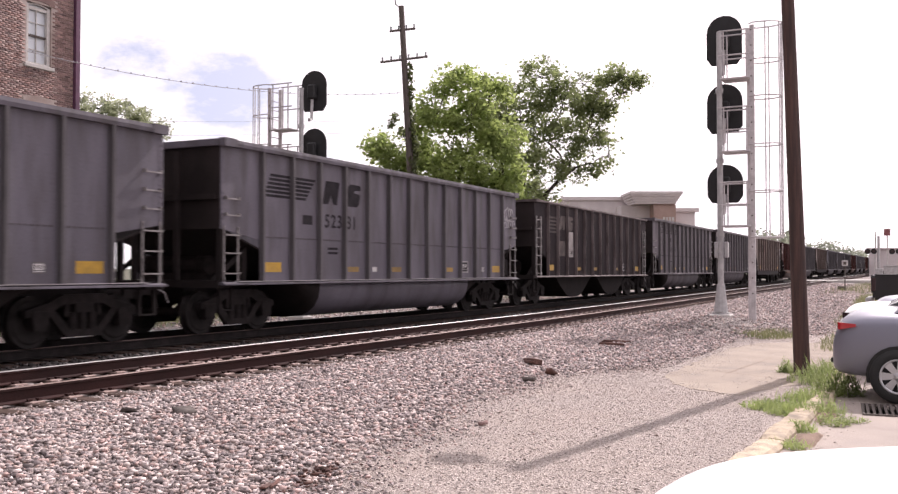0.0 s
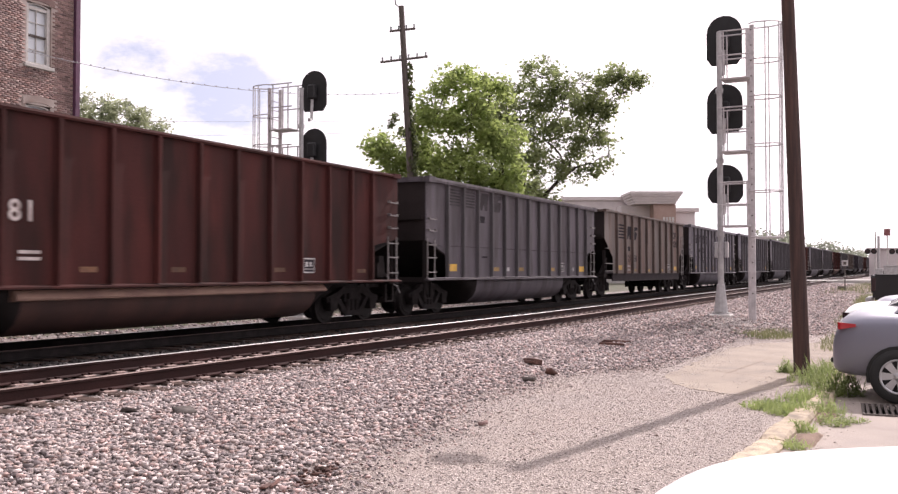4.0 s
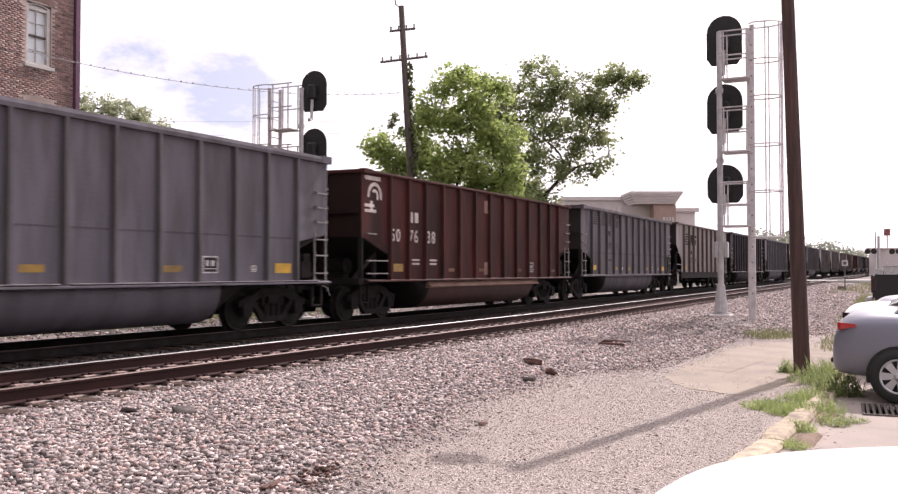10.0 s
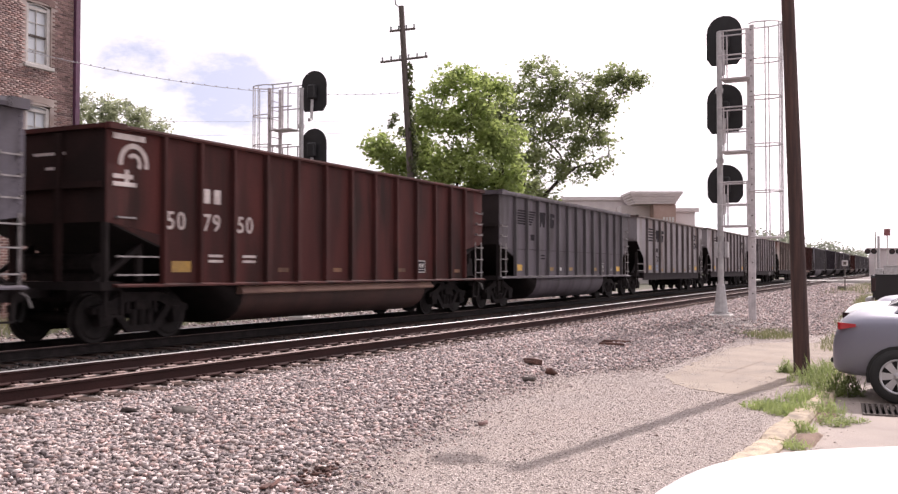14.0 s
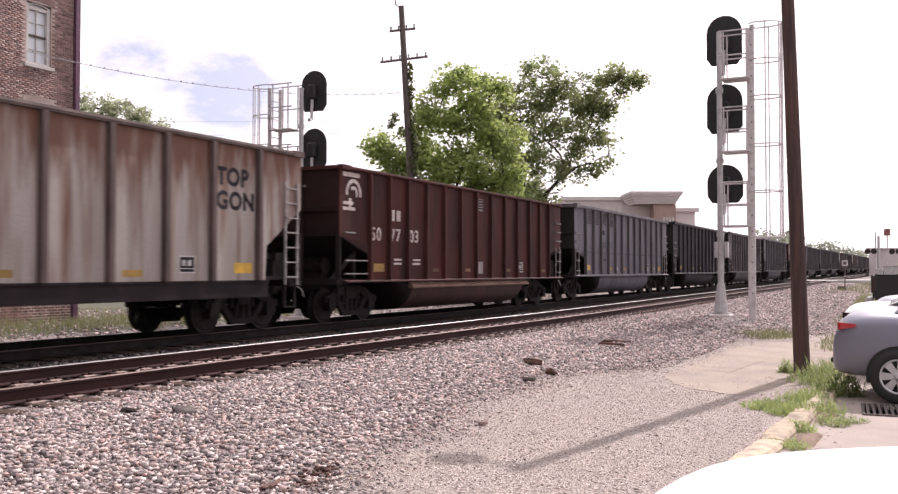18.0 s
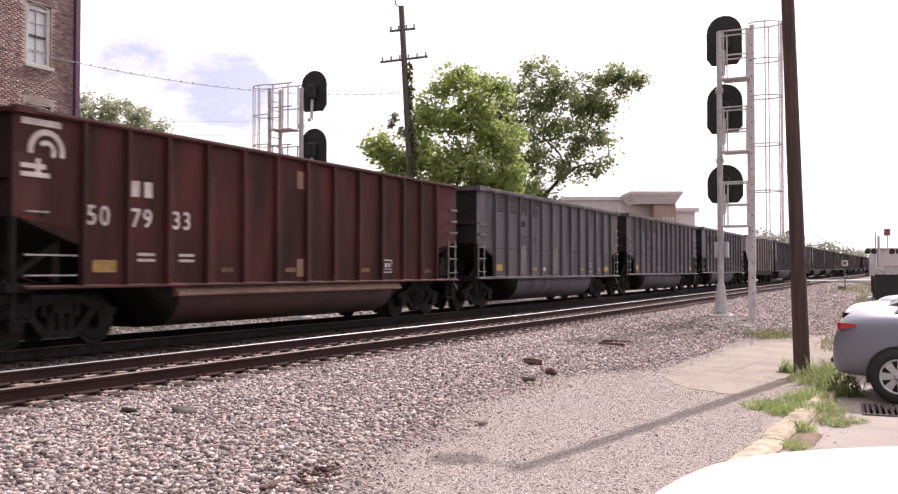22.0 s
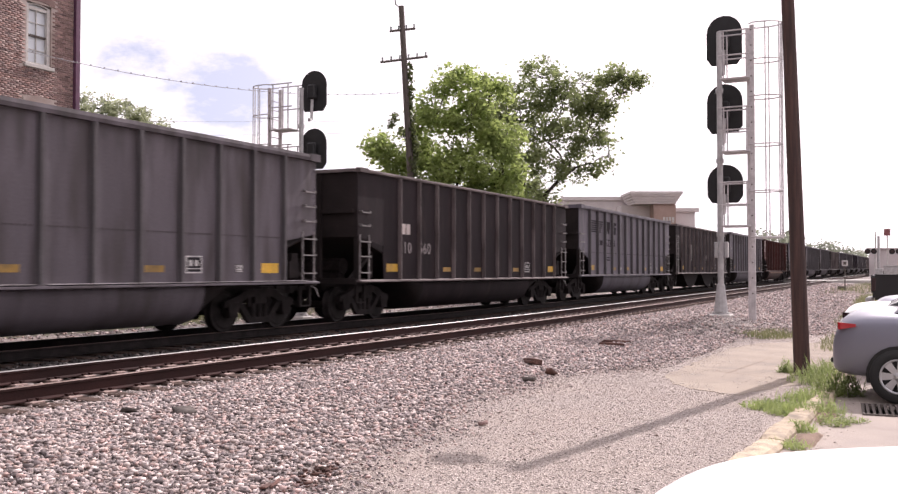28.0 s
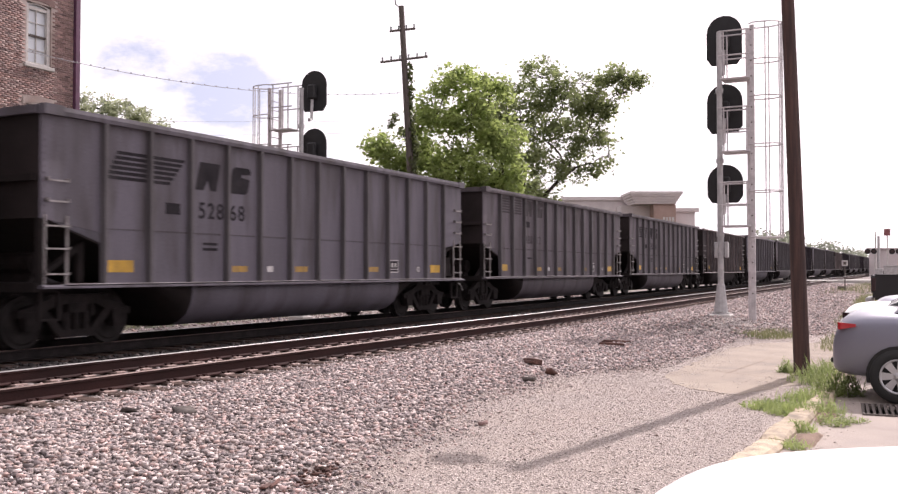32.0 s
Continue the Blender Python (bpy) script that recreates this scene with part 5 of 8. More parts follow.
# kind, paint, digits in the order in which the cars pass
CONSIST = [
    ("A", "grey_blue", ""), ("A", "grey_blue", "523 81"), ("H", "black_brown", "114"), ("B", "grey_warm", "501 91"), ("B", "grey_warm", "485 1"),
    ("T", "beige", "21 048"), ("C", "oxide_red", "50 79 81"), ("B", "grey_warm", ""), ("T", "beige", "21 238"), ("A", "grey_blue", "523 31"),
    ("B", "grey_blue", "480 56"), ("B", "grey_blue", "473 42"), ("C", "oxide_red", "50 79 88"), ("A", "grey_blue", "514 33"), ("A", "grey_blue", "522 66"),
    ("C", "oxide_red", "50 76 38"), ("B", "grey_warm", "489 93"), ("T", "dusty_grey", "21 695"), ("D", "grey_dark", ""), ("A", "grey_blue", "528 95"),
    ("C", "oxide_red", "50 79 50"), ("A", "grey_warm", ""), ("T", "light_grey", "30"), ("T", "light_grey", "30"), ("T", "light_grey", "31 620"),
    ("T", "rusty_light", "23 755"), ("C", "oxide_red", "50 77 03"), ("B", "grey_blue", "481 33"), ("D", "grey_dark", ""), ("A", "grey_mid", "510 08"),
    ("B", "grey_blue", "483 21"), ("C", "oxide_red", "50 79 33"), ("B", "grey_warm", "502 20"), ("B", "grey_warm", "503 46"), ("A", "grey_blue", "527 83"),
    ("T", "light_grey", "30 832"), ("B", "grey_warm", "516 87"), ("T", "light_grey", "30"), ("B", "grey_blue", "512 05"), ("A", "grey_warm", "506 78"),
    ("D", "black_brown", "10 560"), ("A", "grey_blue", "523 46"), ("H", "black_brown", "093"), ("B", "grey_blue", "483 34"), ("C", "oxide_red", "50 76 75"),
    ("A", "grey_blue", "528 68"), ("B", "grey_warm", "488 12"), ("A", "grey_warm", "520 14"), ("D", "black_brown", ""), ("B", "grey_blue", "479 60"),
]
FOLLOW = ["B", "D", "A", "B", "H", "D", "B", "A", "D", "B"]
PAINT = {"A": "grey_blue", "B": "grey_warm", "C": "oxide_red", "D": "grey_dark", "H": "black_brown"}
while len(CONSIST) < 74:
    k = FOLLOW[len(CONSIST) % 10]
    CONSIST.append((k, PAINT[k], ""))

CARS = []
for kind, colour, number in CONSIST:
    CARS.append(coal_car(kind, colour, number, "TOP GON" if kind == "T" else ""))

# marks that single cars carry
SIDE = -TRAIN_SIDE - 0.003
add("scrawl", shared(scrawl_mesh(4), M["scrawl"]), CARS[1], 6.3, SIDE, 3.05)
add("scrawl", shared(scrawl_mesh(9), M["scrawl"]), CARS[1], 6.45, SIDE, 2.72)
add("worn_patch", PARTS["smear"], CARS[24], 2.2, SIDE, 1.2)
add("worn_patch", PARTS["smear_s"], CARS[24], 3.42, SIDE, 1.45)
part("sill_box", rbox(2.77, 4.0, -TRAIN_SIDE - 0.05, -TRAIN_SIDE - 0.004, 0.66, 0.95, 0.008), M["bare_patch"], CARS[24], "grey steel box on the sill")
chalk = bmesh.new()
for rr in (0.33, 0.36):
    path_tube(chalk, [(-1.2 + rr * math.cos(a), -TRAIN_SIDE - 0.002, 1.72 + 1.35 * rr * math.sin(a)) for a in [-1.9 + 0.24 * i for i in range(17)]], 0.006, 4)
part("chalk_ring", chalk, M["bare_patch"], CARS[24])
add("black_plate", PARTS["plate"], CARS[17], -4.5, SIDE, 1.16)
add("repaint_patch", PARTS["repaint"], CARS[32], -4.0, SIDE, 1.12)
add("repaint_patch", PARTS["repaint"], CARS[32], -0.9, SIDE, 1.12)
add("repaint_patch", PARTS["repaint"], CARS[38], -1.2, SIDE, 1.12)
white_square = shared(tag_mesh(0.42, 0.36), M["faded_white"])
add("repaint_patch", white_square, CARS[26], 0.0, SIDE, 1.16)
add("repaint_patch", white_square, CARS[26], 0.0, SIDE, 3.05)
for i in range(4):
    add("fine_print", PARTS["fine"], CARS[26], 0.01, SIDE - 0.003, 3.1 + 0.08 * i)
for k, x, z in ((15, -0.42, 3.0), (15, -0.42, 1.12), (31, -0.4, 3.0), (31, -0.4, 1.12)):
    add("repaint_patch", PARTS["faded_sq"], CARS[k], x, SIDE, z)
add("scrawl", shared(scrawl_mesh(5), M["faded_white"]), CARS[42], 0.15, SIDE, 1.85)
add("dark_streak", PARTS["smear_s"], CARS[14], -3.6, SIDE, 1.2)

# distance that the train has run by each second, and how far each car sits off the even spacing
RUN = [-0.1, 44.42, 88.75, 132.99, 177.24, 221.55, 265.99, 310.59, 355.37, 400.34, 445.47, 490.74, 536.1, 581.48, 626.8, 671.96, 716.84]
OFF = {2: 0.15, 5: -0.09, 8: -0.12, 9: -0.15, 12: 0.12, 15: 0.1, 17: -0.08, 20: 0.22, 24: -0.3, 25: -0.42, 26: -0.27, 27: -0.2, 28: -0.2, 29: -0.18, 31: 0.38, 32: 0.27, 33: 0.21, 34: 0.4, 35: 0.22, 39: -0.2}


def motions():
    for k, car in enumerate(CARS):
        rows = []
        for i, run in enumerate(RUN):
            t = 2 * i
            x = 12.6 - HALF + PITCH * k + OFF.get(k, 0.0) - run
            rows.append((t, pose(x, FAR_C, RAIL_Z + grade(x))))
        walk(car, rows)


# ---- signals ----
def oval(bm, yc, zc, w, h, x0, x1, flat):
    """Plate with a round top and a cropped foot."""
    r = w / 2
    pts = []
    for i in range(17):
        a = math.pi * i / 16
        pts.append((yc + r * math.cos(a), zc + h / 2 - r + r * math.sin(a)))
    zb = zc - h / 2
    pts += [(yc - r, zb + flat), (yc - r * 0.72, zb), (yc + r * 0.72, zb), (yc + r, zb + flat)]
    prism(bm, pts, "x", x0, x1)


def rail_signal(x, y, z, side, heads, top, hoops, decks, label, py):
    """Mast with lamp heads that face away along the line, decks, and a caged ladder; side: -1 if the ladder is towards the camera."""
    sg = tagged(empty("railway_signal", x, y, z), label, "railway signal", "line-side signals")
    bm = bmesh.new()
    tube(bm, (0, 0, 0.5), (0, 0, top), 0.085, 0.075, 14)
    for zz in (2.2, 4.3, 6.3):
        tube(bm, (0, 0, zz), (0, 0, zz + 0.12), 0.11, 0.11, 12)
    part("mast", bm, M["galv"], sg)
    bm = bmesh.new()
    tube(bm, (0, 0, 0), (0, 0, 0.05), 0.25, 0.25, 12)
    tube(bm, (0, 0, 0.06), (0, 0, 0.85), 0.2, 0.11, 12)
    part("pedestal", bm, M["galv"], sg)
    bm = rbox(-0.3, 0.3, -0.3, 0.3, -0.5, 0.0, 0.03)
    part("foundation", bm, M["concrete"], sg)
    for zc, h in heads:
        hd = part("signal_head", rbox(0.12, 0.32, py - 0.16, py + 0.16, zc - 0.3, zc + 0.2, 0.05), M["signal_black"], sg)
        bm = bmesh.new()
        oval(bm, py, zc, 1.0, h, 0.33, 0.37, 0.2)
        part("background_plate", bm, M["signal_black"], hd)
        n = 3 if h > 1.2 else 2
        for i in range(n):
            zz = zc + (i - (n - 1) / 2) * 0.3 - 0.02
            bm = bmesh.new()
            tube(bm, (0.37, py, zz), (0.37 + 0.34, py, zz), 0.13, 0.14, 14, caps=False)
            tube(bm, (0.372, py, zz), (0.4, py, zz), 0.1, 0.1, 14)
            part("hood", bm, M["signal_black"], hd)
        bm = bmesh.new()
        path_tube(bm, [(0.05, py, zc - h / 2 - 0.32), (0.2, py, zc - h / 2 - 0.3), (0.24, py, zc - 0.25)], 0.055, 8)
        part("bracket", bm, M["galv"], hd)
    ly, lx = side * 0.9, -0.25
    ladder = part("ladder", rbox(lx - 0.24, lx - 0.17, ly + side * 0.07 - 0.06, ly + side * 0.07 + 0.06, -0.25, top, 0.006), M["pink_galv"], sg)
    part("stile", rbox(lx + 0.17, lx + 0.24, ly - side * 0.07 - 0.06, ly - side * 0.07 + 0.06, -0.25, top, 0.006), M["pink_galv"], ladder)
    rung = bmesh.new()
    tube(rung, (lx - 0.2, 0, 0), (lx + 0.2, 0, 0), 0.014, n=6)
    rung = shared(mesh("rung", rung), M["pink_galv"])
    zz = 0.2
    while zz < top - 0.1:
        add("rung", rung, ladder, 0, ly, zz)
        zz += 0.305
    hole = bmesh.new()
    tube(hole, (lx - 0.244, 0, 0), (lx - 0.236, 0, 0), 0.022, n=8)
    hole = shared(mesh("bolt", hole), M["old_pole"])
    zz = 0.6
    while zz < top:
        add("bolt", hole, ladder, 0, ly + side * 0.05, zz)
        zz += 0.43
    for dy in (-0.17, 0.11):
        part("junction_box", rbox(-0.1, 0.1, dy - 0.05, dy + 0.05, 1.6, 2.05, 0.02), M["galv"], sg, "grey junction box on the mast")
    cage = add("ladder_cage", None, sg)
    pts = []
    for i in range(13):
        a = math.pi * i / 12
        pts.append((lx - 0.36 * math.cos(a), ly + side * (0.12 + 0.72 * math.sin(a) ** 0.6)))
    for zz in hoops:
        bm = bmesh.new()
        path_tube(bm, [(lx - 0.24, ly, zz)] + [(px, py, zz) for px, py in pts] + [(lx + 0.24, ly, zz)], 0.02, 5)
        part("hoop", bm, M["pink_galv"], cage)
    for i in (1, 4, 6, 8, 11):
        bm = bmesh.new()
        tube(bm, (*pts[i], hoops[-1]), (*pts[i], hoops[0]), 0.018, n=5)
        part("cage_bar", bm, M["pink_galv"], cage)
    for zd, zt in decks:
        dk = part("deck", rbox(-0.5, 0.1, min(side * 0.12, ly), max(side * 0.12, ly), zd, zd + 0.05, 0.01), M["pink_galv"], sg)
        for px, py in ((-0.48, side * 0.2), (-0.48, side * 0.82), (0.08, side * 0.2), (0.08, side * 0.82)):
            bm = bmesh.new()
            tube(bm, (px, py, zd + 0.05), (px, py, zt), 0.022, n=6)
            part("rail_post", bm, M["pink_galv"], dk)
        for zz in (zt, (zt + zd) / 2):
            for px in (-0.48, 0.08):
                bm = bmesh.new()
                tube(bm, (px, side * 0.05, zz), (px, ly, zz), 0.022, n=6)
                part("handrail", bm, M["pink_galv"], dk)
    return sg


rail_signal(27.65, 5.13, 0.38, -1, [(7.88, 1.43), (5.9, 1.43), (3.73, 1.1)], 8.05, [8.08, 7.07, 6.05, 4.72, 3.43, 2.15], [(6.58, 7.95), (4.53, 5.8), (2.45, 3.7)],
            "tall galvanised railway signal with three black heads and a caged ladder", -0.08)
rail_signal(26.25, 18.6, 0.1, 1, [(7.58, 1.38), (5.62, 1.38), (3.5, 1.1)], 7.65, [7.75, 6.75, 5.75, 4.75, 3.75, 2.75], [(6.2, 7.75), (4.4, 5.7), (2.45, 3.7)],
            "galvanised railway signal with black heads beyond the train", -0.27)

# ---- poles and wires ----
def near_pole():
    p = tagged(empty("utility_pole", 15.5, 1.665, 0), "thick brown wooden utility pole with weeds at its foot", "utility pole")
    bm = bmesh.new()
    n, rings = 18, []
    for k in range(13):
        z = -0.5 + 8.0 * k / 12
        r = 0.127 - 0.0033 * k
        lean = Vector((-0.017 * z, 0.026 * z, z))
        rings.append([bm.verts.new(lean + Vector((r * (1 + 0.03 * math.sin(5 * i + k)) * math.cos(i * 2 * math.pi / n), r * (1 + 0.03 * math.cos(3 * i)) * math.sin(i * 2 * math.pi / n), 0))) for i in range(n)])
    for a, b in zip(rings, rings[1:]):
        for i in range(n):
            bm.faces.new((a[i], a[(i + 1) % n], b[(i + 1) % n], b[i])).smooth = True
    bm.faces.new(rings[-1])
    part("shaft", bm, M["pole"], p)
    bm = bmesh.new()
    path_tube(bm, [(-0.12, 0.19, 7.2), (-0.14, 0.4, 7.3), (-0.14, 0.62, 7.32)], 0.025, 8)
    part("lamp_arm", bm, M["galv"], p)
    bm = bmesh.new()
    bmesh.ops.create_uvsphere(bm, u_segments=14, v_segments=8, radius=0.5, matrix=pose(-0.14, 0.84, 7.3) @ Matrix.Diagonal((0.42, 0.5, 0.26, 1)))
    part("lamp_head", bm, M["galv"], p)
    return p


near_pole()


def leaf_mesh(name, clumps, count, size, rng, shell=0.55):
    """Small leaves scattered in uneven clumps; clumps: centre and radii."""
    vs, n_tot = [], 0
    vol = np.array([c[3] * c[4] * c[5] for c in clumps]) ** 0.75
    vol = vol / vol.sum()
    for c, share in zip(clumps, vol):
        n = max(8, int(count * share))
        d = rng.normal(size=(n, 3))
        d /= np.linalg.norm(d, axis=1)[:, None]
        r = shell + (1 - shell) * rng.random(n)[:, None] ** 0.6
        lump = 1 + 0.22 * np.sin(d[:, :1] * 5 + c[0]) * np.cos(d[:, 1:2] * 6 + c[2]) + 0.16 * np.sin(d[:, 2:] * 9 + c[1])
        p = np.array(c[:3]) + d * r * lump * np.array(c[3:6])
        a, b = rng.normal(size=(n, 3)), rng.normal(size=(n, 3))
        a[:, 2] *= 0.6
        a /= np.linalg.norm(a, axis=1)[:, None]
        b = np.cross(a, b)
        b /= np.linalg.norm(b, axis=1)[:, None]
        s = size * rng.uniform(0.6, 1.3, n)[:, None]
        vs.append(np.stack([p - a * s, p + b * s * 0.55, p + a * s, p - b * s * 0.55], 1))
        n_tot += n
    v = np.concatenate(vs)
    i = np.arange(n_tot)[:, None] * 4
    f = np.concatenate([i + np.array([[0, 1, 2]]), i + np.array([[0, 2, 3]])])
    return fast_mesh(name, v.reshape(-1, 3), f)


def far_pole():
    p = tagged(empty("telegraph_pole", 36.75, 20.2, 0.1), "grey timber telegraph pole with two cross-arms and ivy", "utility pole")
    lean = Vector((-0.049, 0.04, 1.0))
    bm = bmesh.new()
    tube(bm, (0.3, -0.25, -0.3), lean * 13.2 + Vector((0.3, -0.25, 0)), 0.19, 0.12, 12)
    part("shaft", bm, M["old_pole"], p)
    for z, half in ((12.15, 0.6), (10.85, 1.12)):
        c = lean * z + Vector((0.3, -0.25, 0))
        d = Vector((0.75, -0.66, 0.2)).normalized()
        bm = bmesh.new()
        tube(bm, c - d * half, c + d * half, 0.055, 0.055, 6)
        arm = part("cross_arm", bm, M["old_pole"], p)
        for i in range(6 if half > 1 else 4):
            q = c + d * half * (-0.92 + 1.84 * i / ((6 if half > 1 else 4) - 1))
            bm = bmesh.new()
            tube(bm, q + Vector((0, 0, 0.05)), q + Vector((0, 0, 0.2)), 0.035, 0.045, 7)
            part("insulator", bm, M["porcelain"], arm)
    bm = bmesh.new()
    c = lean * 13.1 + Vector((0.3, -0.25, 0))
    path_tube(bm, [c, c + Vector((-0.2, 0.17, 0.15)), c + Vector((-0.26, 0.22, 0.7))], 0.03, 6)
    part("bracket", bm, M["old_pole"], p)
    cl = []
    rng = np.random.default_rng(5)
    for i in range(26):
        z = 2.5 + 8.0 * i / 25
        r = 0.62 - 0.42 * i / 25
        k = rng.uniform(0.02, 0.3) if z > 5.5 else rng.uniform(-0.3, 0.4)
        q = lean * z + Vector((0.3 + 0.446 * k, -0.25 - 0.895 * k, 0))
        cl.append((*q, r * 0.62, r * 0.62, 0.4))
    for z, k in ((8.3, -0.55), (8.0, -0.75), (7.6, -0.35)):
        cl.append((*(lean * z + Vector((0.3 + 0.446 * k, -0.25 - 0.895 * k, 0))), 0.22, 0.22, 0.25))
    part("ivy", leaf_mesh("ivy", cl, 2300, 0.1, rng, 0.2), M["vine"], p)
    return p


far_pole()


def wire(name, a, b, sag, r, label, beads=0):
    a, b = Vector(a), Vector(b)
    pts = [a.lerp(b, i / 24) - Vector((0, 0, sag * 4 * (i / 24) * (1 - i / 24))) for i in range(25)]
    bm = bmesh.new()
    path_tube(bm, pts, r, 5)
    w = tagged(part(name, bm, M["wire_pale"]), label, "cable")
    if beads:
        for i in range(beads):
            q = a.lerp(b, (i + 0.5) / beads) - Vector((0, 0, sag * 4 * ((i + 0.5) / beads) * (1 - (i + 0.5) / beads)))
            bm = bmesh.new()
            box(bm, q.x - 0.02, q.x + 0.02, q.y - 0.015, q.y + 0.015, q.z - 0.01, q.z + 0.045)
            part("hanger", bm, M["wire_pale"], w)


wire("overhead_cable", (20.9, 25.45, 8.6), (36.4, 20.45, 9.45), 0.55, 0.012, "grey overhead cable with hangers", 34)
wire("overhead_wire", (36.2, 20.6, 8.2), (10, 60, 9.0), 0.6, 0.006, "thin overhead wire against the sky")
wire("overhead_wire", (36.2, 20.6, 7.7), (10, 60, 8.0), 0.6, 0.006, "thin overhead wire against the sky")

# ---- brick building ----
def brick_wall_mat():
    m = bpy.data.materials.new("old_brickwork")
    m.use_nodes = True
    n, l = m.node_tree.nodes, m.node_tree.links
    b = n["Principled BSDF"]
    b.inputs["Roughness"].default_value = 0.92
    t, sp, cb = n.new("ShaderNodeTexCoord"), n.new("ShaderNodeSeparateXYZ"), n.new("ShaderNodeCombineXYZ")
    l.new(t.outputs["Object"], sp.inputs[0])
    ad = n.new("ShaderNodeMath")
    l.new(sp.outputs[0], ad.inputs[0])
    l.new(sp.outputs[1], ad.inputs[1])
    l.new(ad.outputs[0], cb.inputs[0])
    l.new(sp.outputs[2], cb.inputs[1])
    br = n.new("ShaderNodeTexBrick")
    for k, v in (("Scale", 1.0), ("Mortar Size", 0.014), ("Brick Width", 0.23), ("Row Height", 0.09), ("Bias", -0.1)):
        br.inputs[k].default_value = v
    br.inputs["Color1"].default_value, br.inputs["Color2"].default_value, br.inputs["Mortar"].default_value = (0.25, 0.13, 0.115, 1), (0.12, 0.068, 0.064, 1), (0.5, 0.42, 0.38, 1)
    l.new(cb.outputs[0], br.inputs["Vector"])
    no, rp, mx = n.new("ShaderNodeTexNoise"), n.new("ShaderNodeValToRGB"), n.new("ShaderNodeMix")
    no.inputs["Scale"].default_value, no.inputs["Detail"].default_value, no.inputs["Roughness"].default_value = 0.9, 9.0, 0.7
    l.new(t.outputs["Object"], no.inputs["Vector"])
    rp.color_ramp.elements[0].position, rp.color_ramp.elements[1].position = 0.46, 0.6
    l.new(no.outputs[0], rp.inputs[0])
    mx.data_type = "RGBA"
    mx.inputs["B"].default_value = (0.21, 0.115, 0.1, 1)
    hf = n.new("ShaderNodeMath")
    hf.operation = "MULTIPLY"
    hf.inputs[1].default_value = 0.75
    l.new(rp.outputs[0], hf.inputs[0])
    l.new(hf.outputs[0], mx.inputs["Factor"])
    l.new(br.outputs["Color"], mx.inputs["A"])
    # soot and lime that weather the bricks in uneven patches
    sn, sm, sh = n.new("ShaderNodeTexNoise"), n.new("ShaderNodeMapRange"), n.new("ShaderNodeHueSaturation")
    sn.inputs["Scale"].default_value, sn.inputs["Detail"].default_value, sn.inputs["Roughness"].default_value = 3.5, 8.0, 0.7
    l.new(t.outputs["Object"], sn.inputs["Vector"])
    for k, v in (("From Min", 0.35), ("From Max", 0.65), ("To Min", 0.6), ("To Max", 1.45)):
        sm.inputs[k].default_value = v
    l.new(sn.outputs[0], sm.inputs[0])
    l.new(sm.outputs[0], sh.inputs["Value"])
    l.new(mx.outputs["Result"], sh.inputs["Color"])
    l.new(sh.outputs[0], b.inputs["Base Color"])
    bp = n.new("ShaderNodeBump")
    bp.inputs["Strength"].default_value, bp.inputs["Distance"].default_value, bp.invert = 0.7, 0.015, True
    l.new(br.outputs["Fac"], bp.inputs["Height"])
    l.new(bp.outputs[0], b.inputs["Normal"])
    return m


def arch(bm, x0, x1, z, rise, y0, y1, thick, n=9):
    """Segmental arch ring over an opening."""
    w, c = (x1 - x0) / 2, (x0 + x1) / 2
    lo = [(c + w * (-1 + 2 * i / n), z + rise * (1 - (-1 + 2 * i / n) ** 2)) for i in range(n + 1)]
    for a, b in zip(lo, lo[1:]):
        prism(bm, [a, b, (b[0], b[1] + thick), (a[0], a[1] + thick)], "y", y0, y1)


